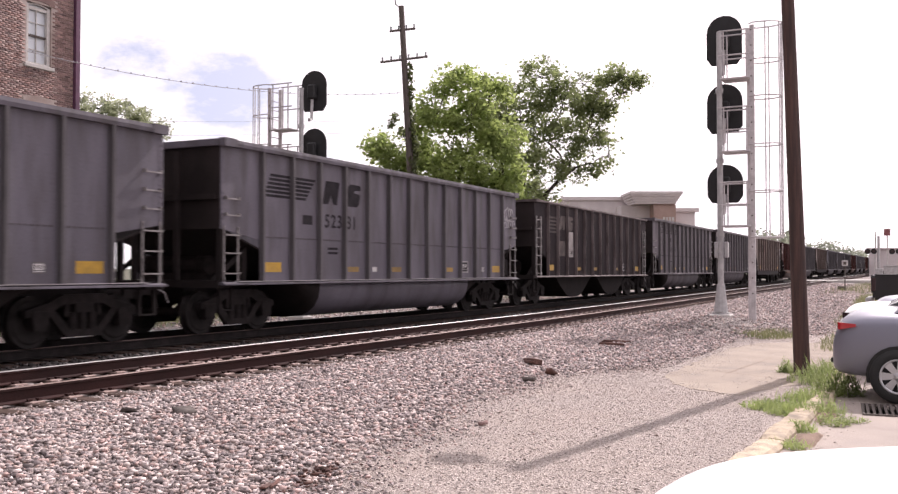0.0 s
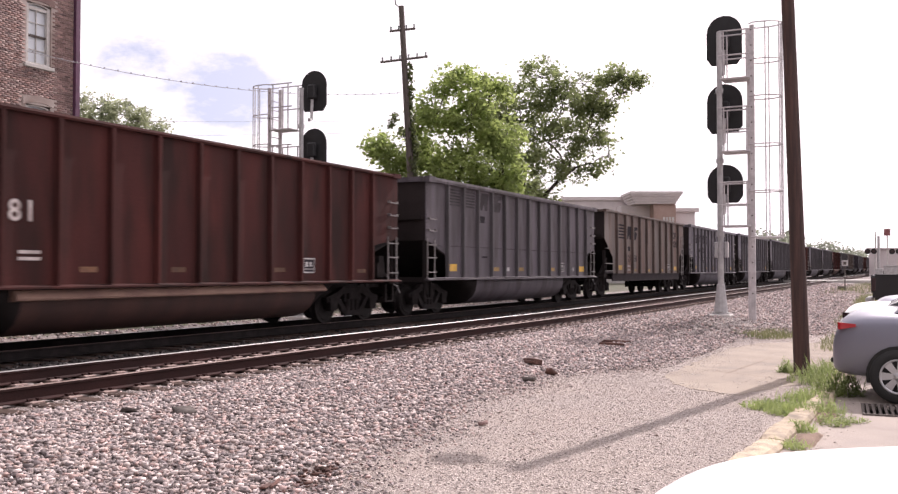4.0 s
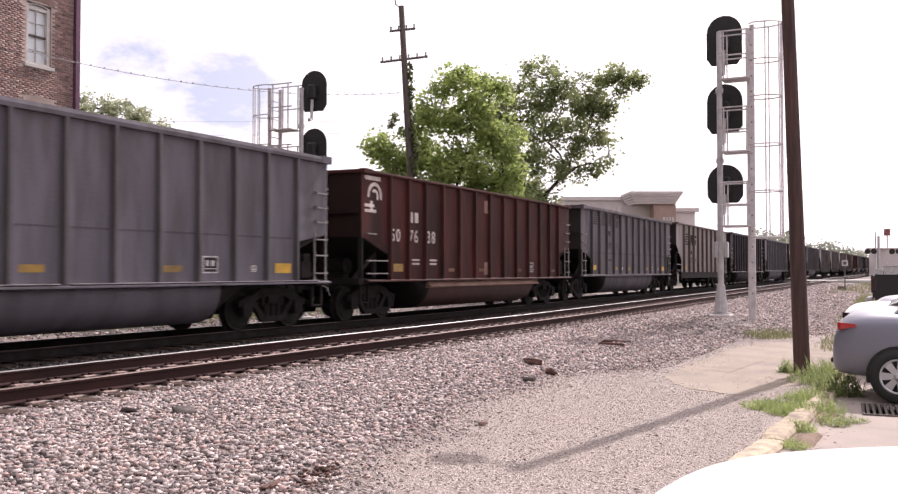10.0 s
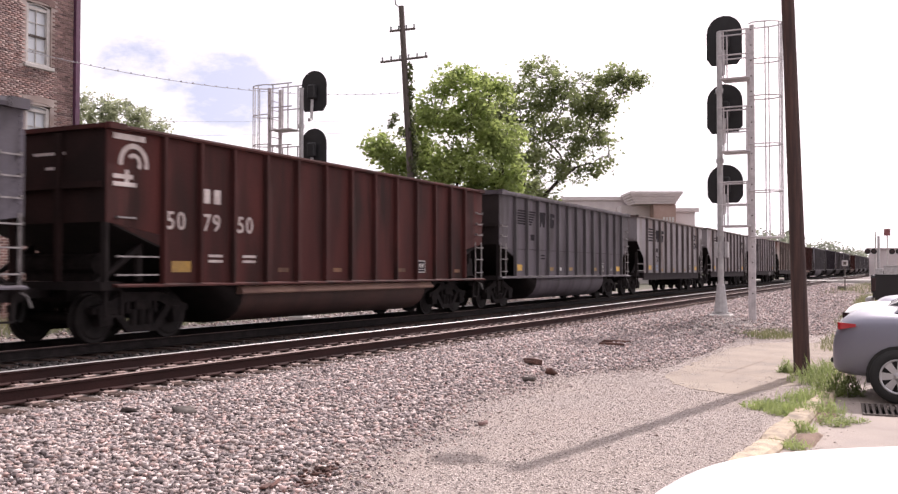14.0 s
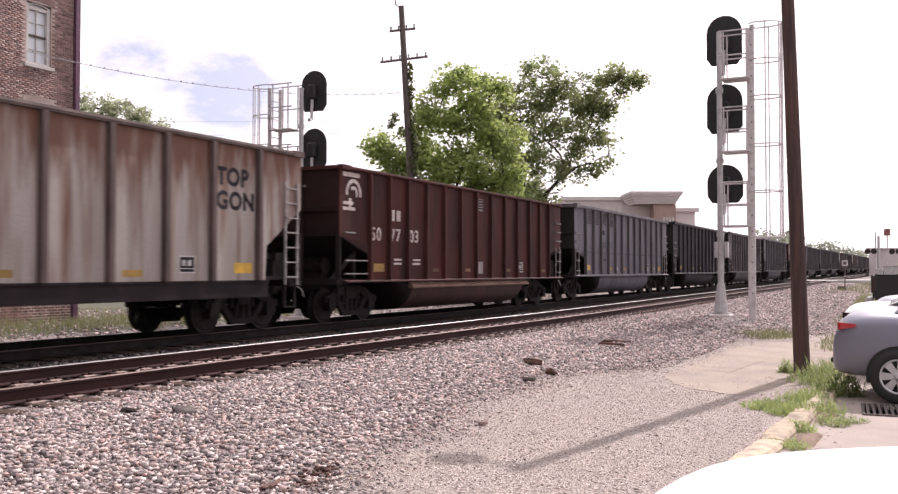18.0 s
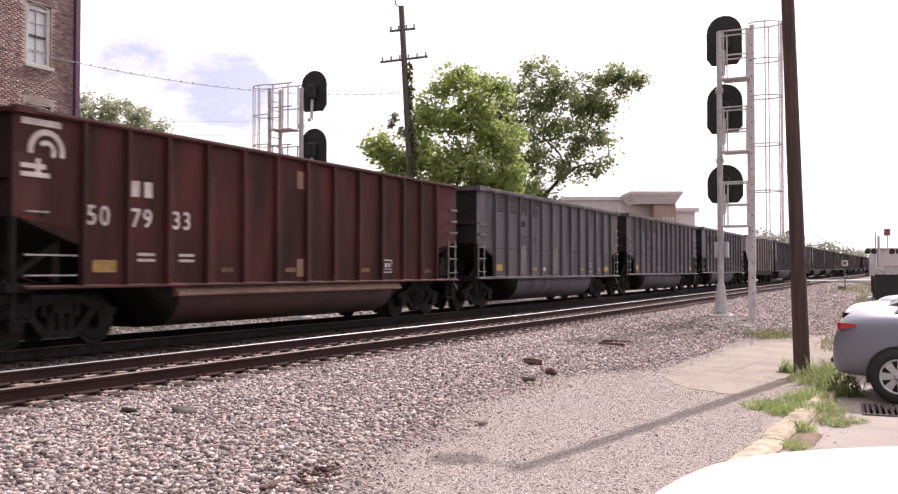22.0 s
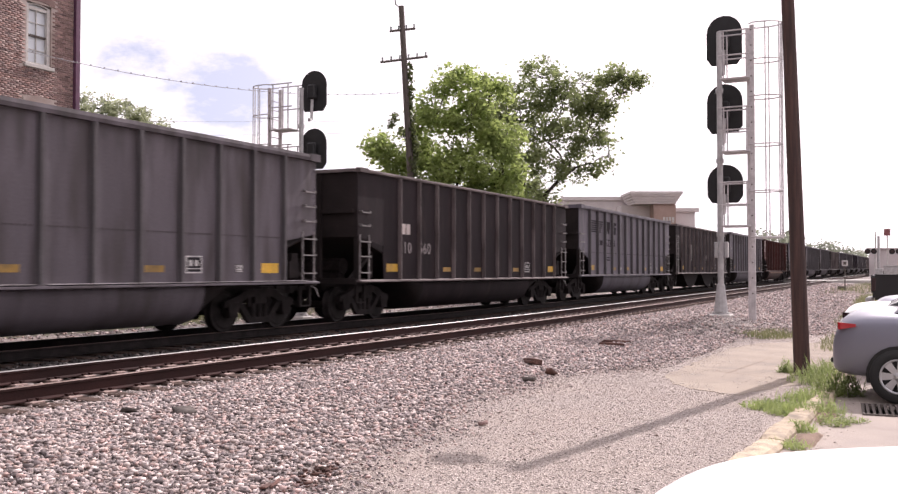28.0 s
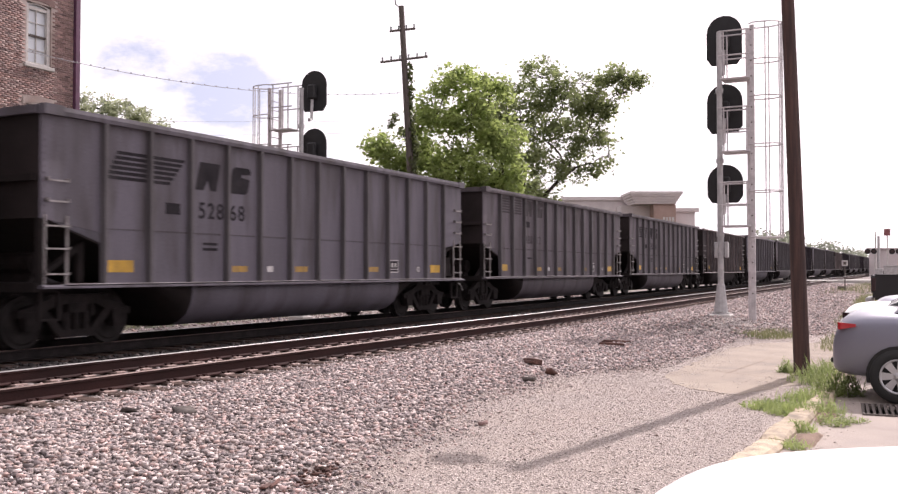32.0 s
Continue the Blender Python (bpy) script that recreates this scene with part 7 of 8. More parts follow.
def sedan(x, y, rz, paint, label, lens="red_lens"):
    c = tagged(empty("sedan_car", x, y, 0, rz), label, "car", "parked cars")
    st = [(0.0, 0.6, 0.66, 0.62, 0.42), (0.03, 0.72, 0.8, 0.76, 0.34), (0.1, 0.82, 1.02, 0.95, 0.3), (0.3, 0.87, 1.11, 1.0, 0.28), (0.8, 0.9, 1.13, 1.0, 0.25), (1.5, 0.91, 1.08, 0.98, 0.22), (3.2, 0.91, 1.03, 0.95, 0.22), (3.7, 0.9, 0.985, 0.91, 0.22), (4.1, 0.87, 0.93, 0.86, 0.24), (4.35, 0.82, 0.86, 0.8, 0.26), (4.5, 0.74, 0.75, 0.7, 0.32), (4.56, 0.6, 0.6, 0.56, 0.42)]
    sec = []
    for sx, hw, zd, zs, zl in st:
        h = [(0, zl), (hw * 0.86, zl), (hw * 0.97, zl + 0.08), (hw, 0.5 * (zl + zs) + 0.05), (hw * 0.985, zs - 0.06), (hw * 0.95, zs), (hw * 0.8, zd - 0.03), (hw * 0.4, zd - 0.004), (0, zd)]
        sec.append([(sx, py, pz) for py, pz in h] + [(sx, -py, pz) for py, pz in h[-2:0:-1]])
    body = part("body", loft(sec), paint, c)
    body.modifiers.new("round", "SUBSURF").levels = 1
    body.modifiers["round"].render_levels = 2
    gh = [(0.72, 0.7, 0.7, 1.1), (1.25, 0.78, 0.63, 1.37), (1.8, 0.8, 0.61, 1.44), (2.5, 0.8, 0.61, 1.44), (2.85, 0.8, 0.64, 1.33), (3.45, 0.78, 0.74, 1.0)]
    sec = []
    for sx, b0, t0, z in gh:
        zb = 0.98
        h = [(b0, zb), (t0 + (b0 - t0) * 0.25, zb + (z - zb) * 0.75), (t0 * 0.93, z - 0.015), (t0 * 0.5, z), (0, z + 0.005)]
        sec.append([(sx, py, pz) for py, pz in h] + [(sx, -py, pz) for py, pz in h[-2::-1]])
    bm = loft(sec)
    for f in bm.faces:
        m = f.calc_center_median()
        f.material_index = 1 if (f.normal.z < 0.62 and m.z < 1.4) or (f.normal.x < -0.3 or f.normal.x > 0.3) and m.z < 1.42 else 0
    part("cabin", bm, [paint, M["dark_glass"]], c)
    for wx in (0.77, 3.55):
        for s in (-1, 1):
            wheel(c, wx, s * 0.86)
            # solid black slab in place of the shaded hollow round the wheel
            bm = bmesh.new()
            pts = [(wx + 0.365 * math.cos(a), 0.325 + 0.365 * math.sin(a)) for a in [math.pi * i / 14 - 0.25 + (0.5 / 14) * i for i in range(15)]]
            prism(bm, pts, "y", s * 0.6, s * 0.914)
            part("wheel_arch", bm, M["tyre"], c)
    for s in (-1, 1):
        bm = bmesh.new()
        pl = [(0.085, 0.79), (0.125, 0.845), (0.3, 0.886), (0.28, 0.85), (0.16, 0.79), (0.12, 0.75)]
        prism(bm, [(a, s * b) for a, b in pl], "z", 0.87, 0.965)
        for v in bm.verts:
            v.co.z -= 0.1 * max(0, v.co.x - 0.1) if v.co.z > 0.92 else -0.22 * max(0, v.co.x - 0.1)
        part("tail_lamp", bm, M[lens], c, "tail lamp lens")
    part("bumper_strip", rbox(-0.015, 0.06, -0.6, 0.6, 0.44, 0.5, 0.01), M["tyre"], c)
    part("mirror", rbox(2.75, 2.95, -1.02, -0.86, 0.98, 1.1, 0.03, 2), paint, c)
    part("mirror", rbox(2.75, 2.95, 0.86, 1.02, 0.98, 1.1, 0.03, 2), paint, c)
    return c


sedan(13.62, 1.04, -90, M["silver"], "silver-blue sedan parked with its tail towards the tracks")
sedan(16.7, 1.2, -90, M["white_paint"], "white sedan parked beyond the silver one", "smoked_lens")
sedan(21.5, 0.95, -90, M["silver"], "silver sedan parked in the row by the tracks")
sedan(3.2, -3.55, 90, M["white_paint"], "white sedan parked close to the camera")


def pickup(x, y, rz):
    c = tagged(empty("pickup_truck", x, y, 0, rz), "black pickup truck with dark tail lamps", "truck", "parked cars")
    part("bed", rbox(0, 2.1, -0.95, 0.95, 0.55, 1.3, 0.06, 2), M["black_paint"], c)
    part("tailgate", rbox(-0.05, 0.0, -0.75, 0.75, 0.75, 1.28, 0.02), M["black_paint"], c)
    part("cab_body", rbox(2.1, 5.4, -0.95, 0.95, 0.5, 1.2, 0.08, 2), M["black_paint"], c)
    bm = bmesh.new()
    prism(bm, [(2.15, 1.2), (2.3, 1.85), (3.6, 1.88), (4.2, 1.2)], "y", -0.82, 0.82)
    bmesh.ops.bevel(bm, geom=bm.edges[:], offset=0.06, segments=2, affect="EDGES")
    part("cab", bm, M["dark_glass"], c)
    part("roof", rbox(2.35, 3.55, -0.78, 0.78, 1.84, 1.91, 0.03), M["black_paint"], c)
    part("bumper", rbox(-0.2, -0.02, -0.9, 0.9, 0.45, 0.62, 0.03), M["galv"], c)
    for s in (-1, 1):
        part("tail_lamp", rbox(-0.03, 0.1, s * 0.86 - 0.1, s * 0.86 + 0.1, 0.8, 1.2, 0.02), M["smoked_lens"], c, "dark red tail lamp")
    for wx in (0.95, 4.5):
        for s in (-1, 1):
            wheel(c, wx, s * 0.86, 0.38)
    return c


big = pickup(36.0, 1.5, -90)
big.scale = (1.15, 1.15, 1.15)


def kerb():
    k = tagged(empty("kerb_line", 0, 0, 0), "broken pale concrete kerb of the parking area", "kerb", kind="structure")
    rng = random.Random(8)
    x = 2.0
    while x < 40:
        ln = rng.uniform(1.1, 2.0)
        bm = bmesh.new()
        rings, m = [], max(8, int(ln / 0.09))
        for i in range(m + 1):
            u = (ln - 0.025) * i / m
            q = []
            for py, pz in ((-0.13, -0.1), (-0.13, 0.03), (-0.1, 0.065), (0.0, 0.075), (0.1, 0.068), (0.13, 0.035), (0.13, -0.1)):
                chip = rng.uniform(0.0, 0.011) * (1 if pz > 0 else 0) * (1.6 if rng.random() < 0.15 else 1)
                end = 0.02 if i in (0, m) and pz > 0 else 0.0
                q.append(bm.verts.new((u, py * (1 - chip * 2.5) + 0.015 * math.sin(4 * (x + u)), pz - chip - end)))
            rings.append(q)
        for a, b in zip(rings, rings[1:]):
            for i in range(6):
                bm.faces.new((a[i], b[i], b[i + 1], a[i + 1]))
        bm.faces.new(rings[0])
        bm.faces.new(rings[-1][::-1])
        bmesh.ops.recalc_face_normals(bm, faces=bm.faces[:])
        ob = part("kerb_stone", bm, M["kerb"], k)
        ob.matrix_basis = pose(x, 1.3 - 0.042 * (x - 8.5) * (1 if x < 13.2 else 0) - (0.2 if x >= 13.2 else 0), rng.uniform(-0.012, 0.0), 0, rng.uniform(-0.6, 0.6), (-2.4 if x < 13.2 else 0) + rng.uniform(-0.5, 0.5))
        x += ln
    rng = np.random.default_rng(31)
    for cx, cy, rx, ry, h in ((9.6, 1.0, 0.45, 0.13, 0.05), (11.3, 0.98, 0.5, 0.12, 0.04)):
        vs, fs = [(0.0, 0.0, h)], []
        for j in (1, 2, 3):
            for i in range(20):
                a = i * math.pi / 10
                w = j / 3 * (1 + 0.2 * math.sin(3 * a + cx) + 0.1 * rng.normal())
                vs.append((rx * w * math.cos(a), ry * w * math.sin(a), h * (1 - (j / 3) ** 2) - (0.02 if j == 3 else 0) + 0.006 * rng.normal()))
        for i in range(20):
            fs.append((0, 1 + i, 1 + (i + 1) % 20))
            for j in (0, 1):
                a, b = 1 + 20 * j + i, 1 + 20 * j + (i + 1) % 20
                fs += [(a, a + 20, b + 20), (a, b + 20, b)]
        me = fast_mesh("soil_mound", np.array(vs), np.array(fs))
        ob = tagged(part("soil_mound", me, M["soil"]), "brown washed-in soil heaped against the kerb", "soil", "soil along the kerb")
        ob.matrix_basis = pose(cx, cy, 0.0, 0, 0, -3)
    n = 900
    x, y = rng.uniform(8.6, 15.5, n), 0.98 + rng.normal(size=n) * 0.16
    s = 0.004 + 0.012 * rng.random(n) ** 2
    tagged(part("gutter_grit", pebbles("gutter_grit", np.stack([x, y, 0.002 + s * 0.3 - 0.012 * (y < 1.2)], 1), s, rng), M["grit"]), "loose grit washed along the gutter", "gravel", kind="stuff")


kerb()


def pavement():
    rng = random.Random(6)
    corners = [(22.4, 3.5), (22.7, 2.7), (22.4, 1.5), (15.5, 1.5), (14.2, 1.62), (12.7, 2.15), (12.95, 2.7), (13.55, 3.15), (14.5, 3.55), (18.0, 3.62)]
    pts = []
    for (ax, ay), (bx, by) in zip(corners, corners[1:] + corners[:1]):
        m = max(2, int(math.hypot(bx - ax, by - ay) / 0.16))
        for i in range(m):
            pts.append((ax + (bx - ax) * i / m + rng.uniform(-0.05, 0.05), ay + (by - ay) * i / m + rng.uniform(-0.05, 0.05)))
    bm = bmesh.new()
    prism(bm, pts, "z", -0.08, 0.0025)
    for v in bm.verts:
        v.co.z += 0.6 * max(0.0, ground_z(v.co.x, v.co.y)) if v.co.z > 0 else 0
    p = part("pavement", bm, M["slab"])
    tagged(p, "tan concrete pavement slab with cracks", "pavement", kind="structure")
    for (ax, ay), (bx, by) in (((14.6, 1.6), (15.9, 3.5)), ((18.6, 1.6), (18.0, 3.5)), ((15.2, 2.75), (18.3, 2.5))):
        d = Vector((bx - ax, by - ay, 0))
        q = Vector((-d.y, d.x, 0)).normalized() * 0.006
        bm = bmesh.new()
        rng = random.Random(int(ax * 10))
        n = 12
        line = [Vector((ax, ay, 0.0067)) + d * (i / n) + q * rng.uniform(-1.6, 1.6) for i in range(n + 1)]
        for a, b in zip(line, line[1:]):
            bm.faces.new([bm.verts.new(v) for v in (a - q, b - q, b + q, a + q)])
        part("crack", bm, M["soil"], p)
    g = tagged(empty("storm_grate", 12.1, 0.33, -0.016, 4), "sunken steel storm drain grate in the asphalt", "drain")
    # thin dark plate gives the shade of a hollow under the bars
    part("pit", rbox(-0.44, 0.44, -0.29, 0.29, 0.0, 0.004, 0.001), M["near_black"], g)
    for i in range(9):
        part("bar", rbox(-0.44, 0.44, -0.272 + 0.064 * i, -0.24 + 0.064 * i, 0.005, 0.022, 0.004), M["old_pole"], g)
    for x0, x1, y0, y1 in ((-0.47, -0.44, -0.32, 0.32), (0.44, 0.47, -0.32, 0.32), (-0.44, 0.44, 0.29, 0.32), (-0.44, 0.44, -0.32, -0.29)):
        part("frame", rbox(x0, x1, y0, y1, 0.0, 0.024, 0.005), M["old_pole"], g)


pavement()


# ---- weeds ----
def blades(spots, rng, broad=0.35):
    vs, fs = [], []
    for x, y, z, r, h, n in spots:
        for _ in range(n):
            a, d = rng.uniform(0, 6.28), r * math.sqrt(rng.random())
            bx, by = x + d * math.cos(a), y + d * math.sin(a)
            hh = h * (0.25 + 0.95 * rng.random() ** 1.6)
            w = 0.0025 + 0.0035 * rng.random() if rng.random() > broad else 0.009
            tx, ty = rng.uniform(-0.5, 0.5) * hh, rng.uniform(-0.5, 0.5) * hh
            ca, sa = math.cos(a * 3), math.sin(a * 3)
            i = len(vs)
            vs += [(bx - w * ca, by - w * sa, z), (bx + w * ca, by + w * sa, z), (bx + tx * 0.4 + w * ca, by + ty * 0.4 + w * sa, z + hh * 0.6), (bx + tx * 0.4 - w * ca, by + ty * 0.4 - w * sa, z + hh * 0.6), (bx + tx, by + ty, z + hh)]
            fs += [(i, i + 1, i + 2), (i, i + 2, i + 3), (i + 3, i + 2, i + 4)]
    return fast_mesh("blades", np.array(vs), np.array(fs))


def leafy_weeds(spots, rng):
    """Branching weeds: bent stems with leaves up their length; spots: x, y, spread, height, stems."""
    vs, fs = [], []

    def leaf(p, d, ln, w):
        side = d.cross(Vector((0, 0, 1)))
        side = side.normalized() * w if side.length > 1e-4 else Vector((w, 0, 0))
        i = len(vs)
        m = p + d * ln * 0.5 + Vector((0, 0, 0.12 * ln))
        vs.extend([tuple(p), tuple(m + side), tuple(p + d * ln), tuple(m - side)])
        fs.extend([(i, i + 1, i + 2), (i, i + 2, i + 3)])
    for x, y, r, h, n in spots:
        for _ in range(n):
            a, d = rng.uniform(0, 6.28), r * math.sqrt(rng.random())
            p = Vector((x + d * math.cos(a), y + d * math.sin(a), -0.015))
            hh = h * rng.uniform(0.45, 1.15) * (1.1 - 0.5 * d / r)
            lean = Vector((rng.uniform(-0.45, 0.45), rng.uniform(-0.45, 0.45), 1.0)).normalized()
            steps = max(4, int(hh / 0.03))
            for k in range(steps):
                q = p + lean * (hh * k / steps) + Vector((0, 0, -0.1 * hh * (k / steps) ** 2))
                for _ in range(2):
                    b = rng.uniform(0, 6.28)
                    dr = Vector((math.cos(b), math.sin(b), rng.uniform(0.1, 0.9))).normalized()
                    leaf(q, dr, rng.uniform(0.03, 0.075) * (1.15 - 0.6 * k / steps), rng.uniform(0.004, 0.011))
            leaf(p, lean, hh, 0.0025)
    return fast_mesh("weed_clump", np.array(vs), np.array(fs))


rng = random.Random(44)
for x, y, r, h, n, grass, lab in (
        (11.7, 1.6, 0.34, 0.15, 70, 700, "low green weeds at the broken pavement edge"), (11.2, 1.35, 0.22, 0.2, 40, 260, "green weeds growing over the kerb"), (14.6, 1.36, 0.4, 0.4, 60, 160, "tall green weeds by the kerb"),
        (13.4, 1.02, 0.35, 0.4, 90, 60, "dense dark green weeds beside the parked car"), (15.85, 1.93, 0.13, 0.3, 46, 10, "tall weeds at the pole's foot"), (11.5, 1.02, 0.22, 0.26, 45, 60, "green weeds sprouting through the kerb"),
        (10.75, 0.85, 0.18, 0.2, 28, 40, "green weeds inside the kerb"), (10.1, 1.12, 0.15, 0.18, 26, 60, "small green weeds on the broken kerb"), (9.15, 1.08, 0.14, 0.13, 22, 90, "small green weeds inside the kerb"),
        (12.6, 1.3, 0.3, 0.22, 40, 200, "green weeds behind the kerb"), (16.2, 1.35, 0.25, 0.3, 26, 120, "green weeds at the pavement corner"), (11.0, 0.62, 0.08, 0.1, 8, 10, "single weed in the gutter")):
    me = leafy_weeds([(x, y, r, h, n)], rng)
    me.materials.append(M["weed"])
    clump = tagged(new("weed_clump", me), lab, "weeds", "weeds along the kerb")
    part("grass", blades([(x + rng.uniform(-r, r) * 0.5, y + rng.uniform(-r, r) * 0.5, 0.0, r * 0.8, h * 0.7, grass // 5) for _ in range(5)], rng, 0.2), M["weed"], clump)
    tagged(clump.children[0], kind="stuff")
spots = []
for i in range(46):
    spots.append((24.1 + rng.uniform(-1.2, 1.2), 3.35 + rng.uniform(-0.55, 0.55), ground_z(24, 3.4) - 0.02, 0.3, 0.14, 40))
for i in range(120):
    x = rng.uniform(20, 60)
    spots.append((x, 1.45 + 0.03 * (x - 19) + rng.uniform(-0.3, 0.3), 0.0 + grade(x), 0.35, 0.24, 40))
for i in range(60):
    spots.append((rng.uniform(60, 100), rng.uniform(2.5, 5.0), 0.15 + grade(80) * 0.7, 0.7, 0.35, 30))
for i in range(420):
    spots.append((rng.uniform(10, 80), rng.uniform(20.5, 32), -0.04, 0.9, 0.2, 34))
for i in range(170):
    spots.append((rng.uniform(10, 31), rng.uniform(20.5, 24.5), -0.04, 0.5, 0.34, 36))
me = blades(spots, rng)
me.materials.append(M["dry_grass"])
tagged(new("grass", me), "sparse yellow-green grass along the line", "grass", kind="stuff")


# ---- ballast stones and debris ----
def ballast_stones():
    r = np.random.default_rng(7)
    xs, ys, sz = [], [], []
    for x0, x1, y0, y1, n, s0, s1 in ((-3, 2.5, 2.4, 8.25, 8000, 0.014, 0.036), (2.5, 12, 2.8, 8.1, 60000, 0.011, 0.03), (12, 22, 3.3, 8.1, 50000, 0.012, 0.032), (22, 48, 1.9, 8.1, 40000, 0.016, 0.038), (48, 95, 3.2, 8.25, 14000, 0.025, 0.06), (2.5, 30, 8.1, 8.55, 2600, 0.009, 0.02), (2.5, 30, 8.9, 10.0, 5000, 0.018, 0.036), (14, 60, 16.2, 30, 9000, 0.03, 0.06)):
        x, y = r.uniform(x0, x1, n), r.uniform(y0, y1, n)
        edge = np.array([lot_edge(a) for a in x])
        keep = (r.random(n) < 0.012 + 0.988 * np.clip((y - edge + 1.3) / 1.7, 0, 1) ** 2.0)
        keep &= ~((x > 12.3) & (x < 22.6) & (y < 3.75) & (r.random(n) > 0.012))
        keep &= r.random(n) > 0.93 * np.exp(-((x - 26.0) ** 2 / 7.0 + (y - 4.5) ** 2 / 0.8))
        xs.append(x[keep]); ys.append(y[keep]); sz.append(r.uniform(s0, s1, keep.sum()) * np.clip(1.0 + 0.75 * (y[keep] - edge[keep] - 0.15), 0.42, 1.0))
    x, y, s = np.concatenate(xs), np.concatenate(ys), np.concatenate(sz)
    z = np.array([ground_z(a, b) for a, b in zip(x, y)]) + s * r.uniform(-0.1, 1.2, len(s)) + np.where((y > 8.1) & (y < 8.63), 0.008, 0.0)
    me = stones("ballast_stones", np.stack([x, y, z], 1), s, r)
    me.materials.append(M["stone"])
    tagged(new("ballast_stones", me), "loose crushed grey and pink ballast stones", "gravel", kind="stuff")
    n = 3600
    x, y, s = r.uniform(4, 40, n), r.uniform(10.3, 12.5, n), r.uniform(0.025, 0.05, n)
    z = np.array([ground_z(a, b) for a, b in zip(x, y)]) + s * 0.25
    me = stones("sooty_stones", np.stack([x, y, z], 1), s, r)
    me.materials.append(M["dark_stone"])
    tagged(new("sooty_stones", me), "dark ballast stones between the tracks", "gravel", kind="stuff")
    n = 5000
    x, y, s = r.normal(25.6, 1.7, n), r.normal(4.5, 0.6, n), r.uniform(0.008, 0.02, n)
    z = np.array([ground_z(a, b) for a, b in zip(x, y)]) + s * 0.3
    tagged(part("fine_gravel", pebbles("fine_gravel", np.stack([x, y, z], 1), s, r), M["fine_gravel"]), "pale fine gravel heaped round the signal's foot", "gravel", kind="stuff")
    n = 64000
    x, y = 4 + 19 * r.random(n) ** 1.35, r.uniform(1.45, 5.2, n)
    inner = np.minimum(np.minimum(np.minimum(x - 12.9, y - 1.65), 3.5 - y), (x - 12.9) * 0.5 - (y - 2.6) * 0.87 + 0.25)
    k = ~((x > 12.7) & (x < 22.4) & (y < 3.7)) | (r.random(n) < np.clip(1.0 - inner / 0.6 + 0.5 * np.sin(2.3 * x) * np.sin(3.1 * y + x), 0.035, 1))
    x, y = x[k], y[k]
    s = 0.004 + 0.011 * r.random(len(x)) ** 2.4
    z = np.array([ground_z(a, b) for a, b in zip(x, y)]) + s * 0.3
    tagged(part("grit", pebbles("grit", np.stack([x, y, z], 1), s, r), M["grit"]), "fine loose grit on worn asphalt", "gravel", kind="stuff")


ballast_stones()


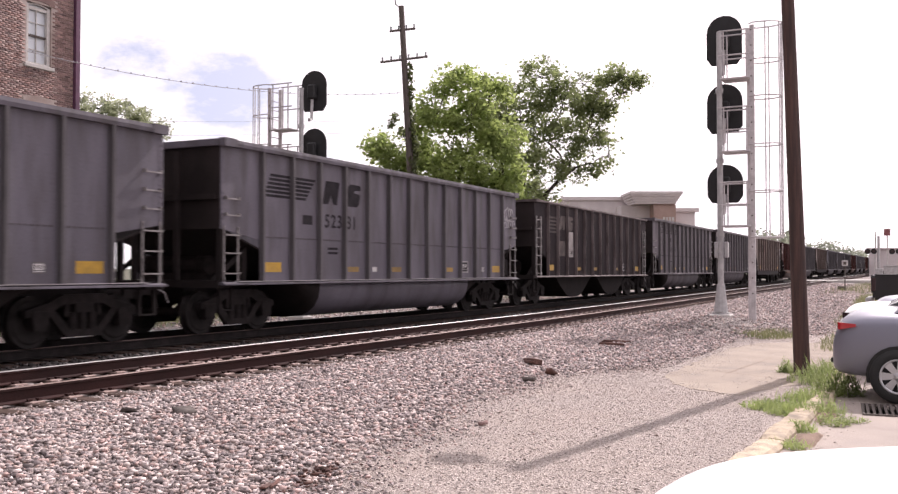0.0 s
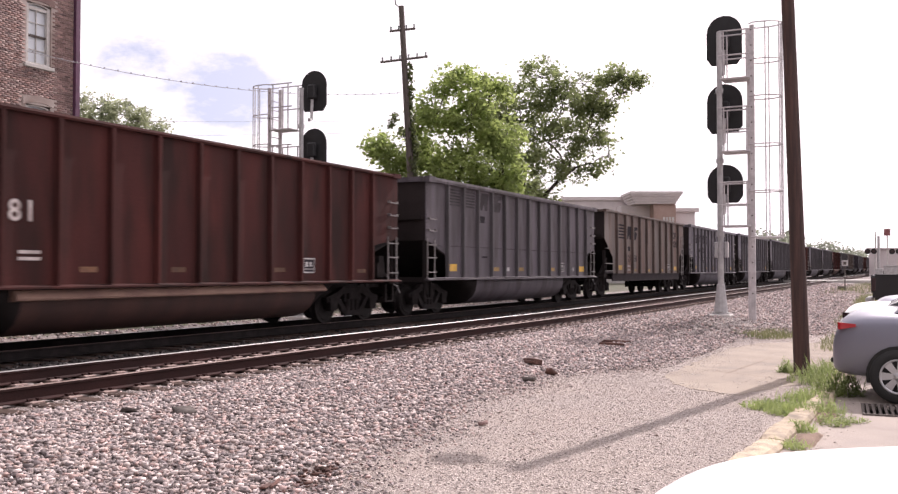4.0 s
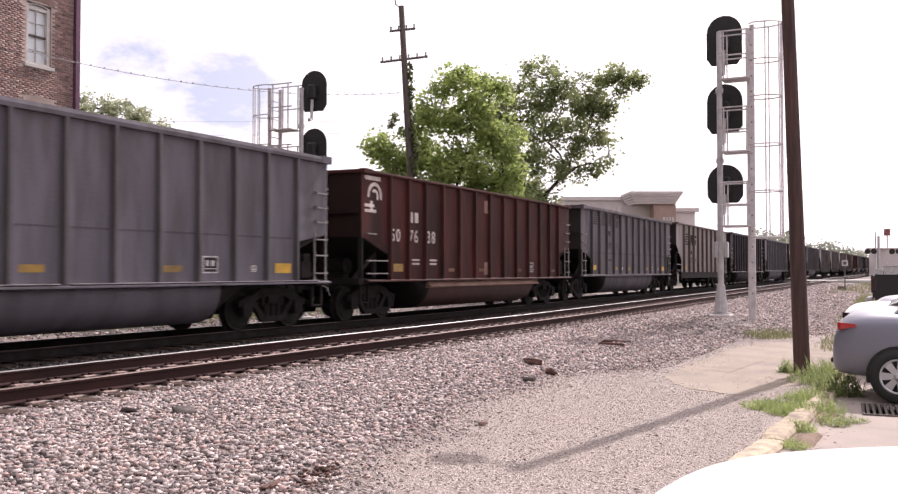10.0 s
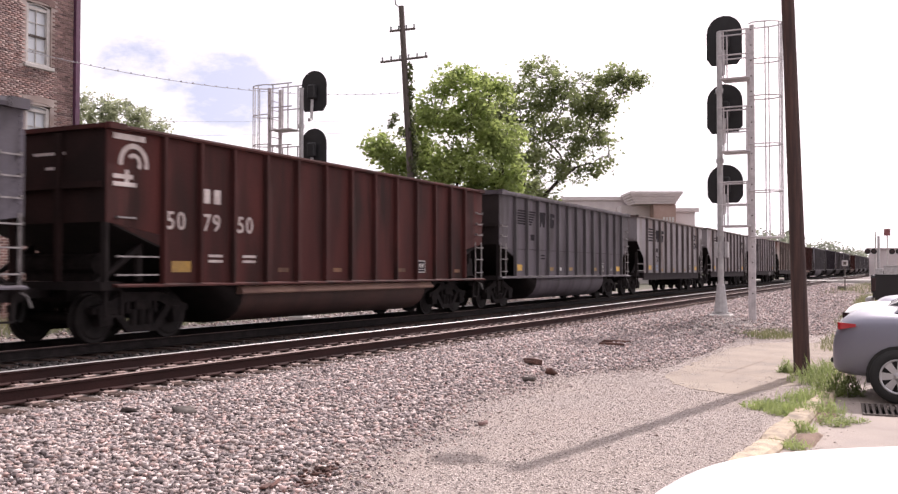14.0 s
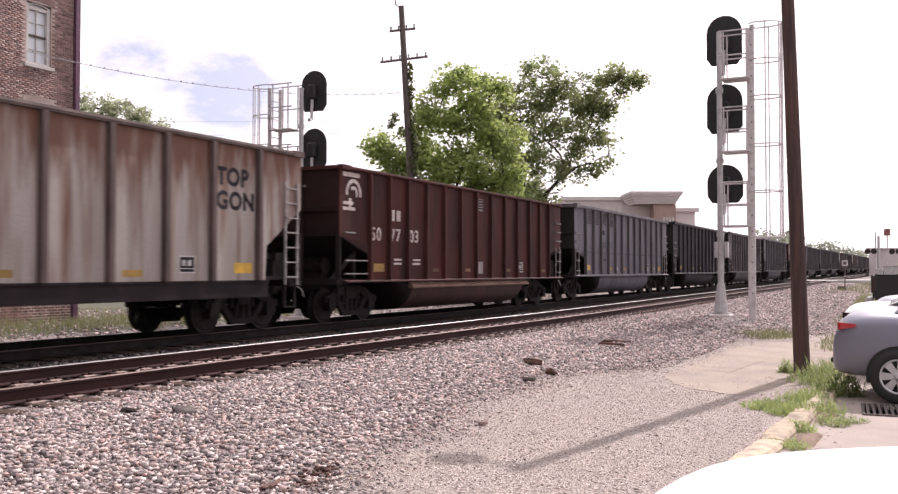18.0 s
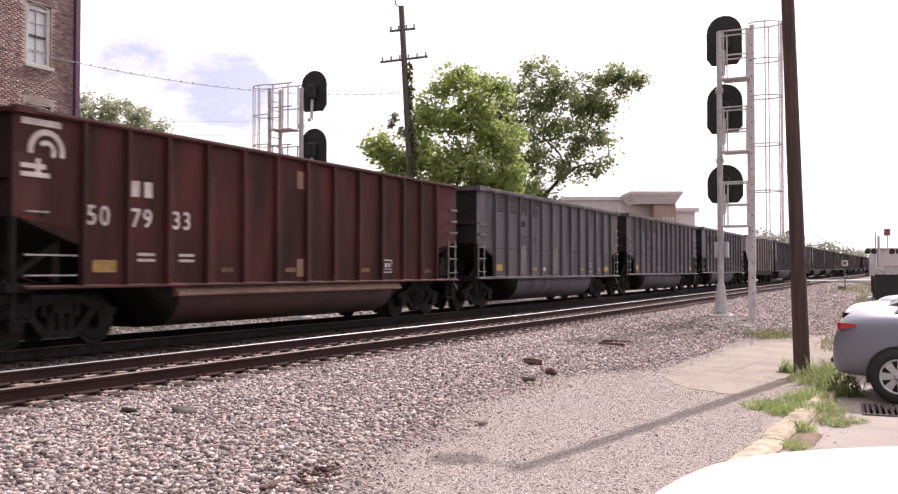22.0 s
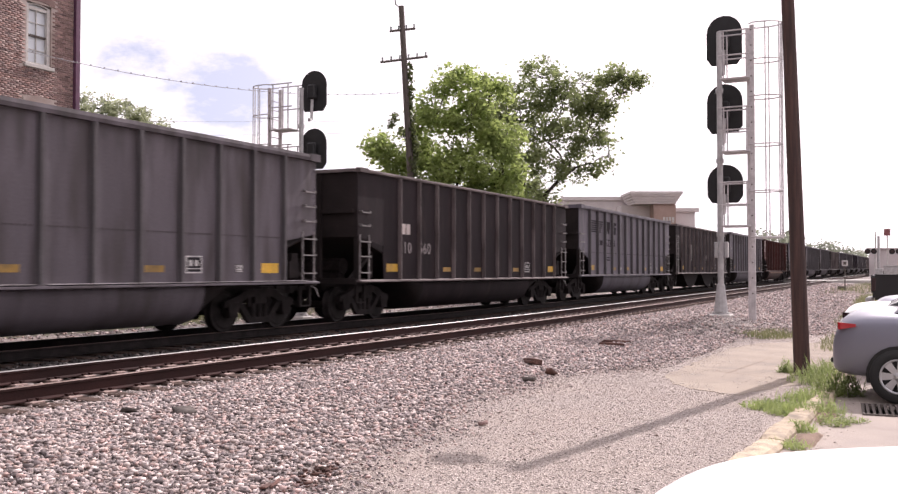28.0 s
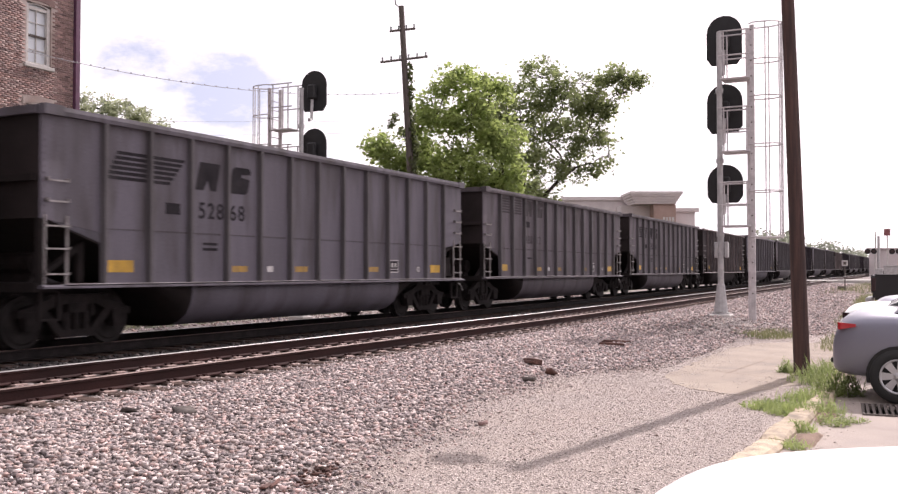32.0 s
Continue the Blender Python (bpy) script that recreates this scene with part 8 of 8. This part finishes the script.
def litter():
    """Rust-brown bark and clods strewn on the lot's edge."""
    r = np.random.default_rng(19)
    pts, sz = [], []
    for cx, cy, sp, n in ((6.19, 4.18, 0.1, 44), (5.75, 4.05, 0.12, 16), (6.6, 4.15, 0.5, 14), (9.0, 4.0, 1.6, 30), (7.5, 2.6, 1.2, 16)):
        for _ in range(n):
            x, y = cx + r.normal() * sp, cy + r.normal() * sp * 0.5
            s = r.uniform(0.01, 0.03) if sp < 0.2 else r.uniform(0.006, 0.018)
            pts.append((x, y, ground_z(x, y) + s * 0.3 + (0.03 if sp < 0.2 else 0.008)))
            sz.append(s)
    me = stones("litter", np.array(pts), np.array(sz), r, 0.45)
    me.materials.append(M["spike"])
    tagged(new("litter", me), "rust-brown bark scraps strewn on the gravel", "litter", kind="stuff")


litter()


def rock(x, y, size, label, m, flat=0.8, seed=1):
    r = np.random.default_rng(seed)
    me = stones("rock", np.array([[0, 0, size * 0.3]]), np.array([size * 0.75]), r, flat)
    me.materials.append(m)
    ob = tagged(new("rock", me), label, "rock", "loose rocks")
    ob.matrix_basis = pose(x, y, ground_z(x, y) + 0.008)


rock(13.3, 4.95, 0.14, "large brown stone on the ballast", M["spike"], 0.6, 2)
rock(12.4, 4.96, 0.11, "dark stone on the ballast", M["old_pole"], 0.6, 3)
rock(8.94, 4.06, 0.07, "reddish brick fragment on the asphalt", M["brick"], 0.6, 4)
rock(7.52, 6.75, 0.12, "dark rock in the ballast", M["old_pole"], 0.6, 5)
rock(7.21, 7.2, 0.12, "dark rock in the ballast", M["old_pole"], 0.4, 6)
rock(6.25, 4.22, 0.09, "rusty clod on the gravel", M["tie"], 0.6, 7)
rock(6.1, 4.12, 0.07, "rusty clod on the gravel", M["spike"], 0.6, 8)


def timber(x, y, ln, w, h, rz, rx, label):
    t = tagged(empty("timber_offcut", x, y, ground_z(x, y) + 0.03, rz), label, "timber", "discarded timbers")
    bm = rbox(-ln / 2, ln / 2, -w / 2, w / 2, -h / 2, h / 2, 0.012)
    for v in bm.verts:
        v.co.y += 0.02 * math.sin(9 * v.co.x)
    ob = part("plank", bm, M["rust_timber"], t)
    ob.matrix_basis = pose(0, 0, 0.02, rx, 4, 0)
    part("splinter", rbox(-ln / 2, ln * 0.1, w / 2 + 0.002, w / 2 + 0.05, -h / 2, 0.0, 0.006), M["spike"], ob)


timber(14.45, 5.68, 0.8, 0.15, 0.09, 35, 12, "short rotten timber offcut on the ballast")
timber(19.3, 5.7, 0.7, 0.05, 0.05, -35, 0, "old timber lying in the ballast")
timber(18.6, 5.6, 0.5, 0.08, 0.06, -70, 0, "old timber lying in the ballast")
timber(5.62, 4.2, 0.35, 0.03, 0.03, 20, 0, "dry stick on the gravel")

motions()
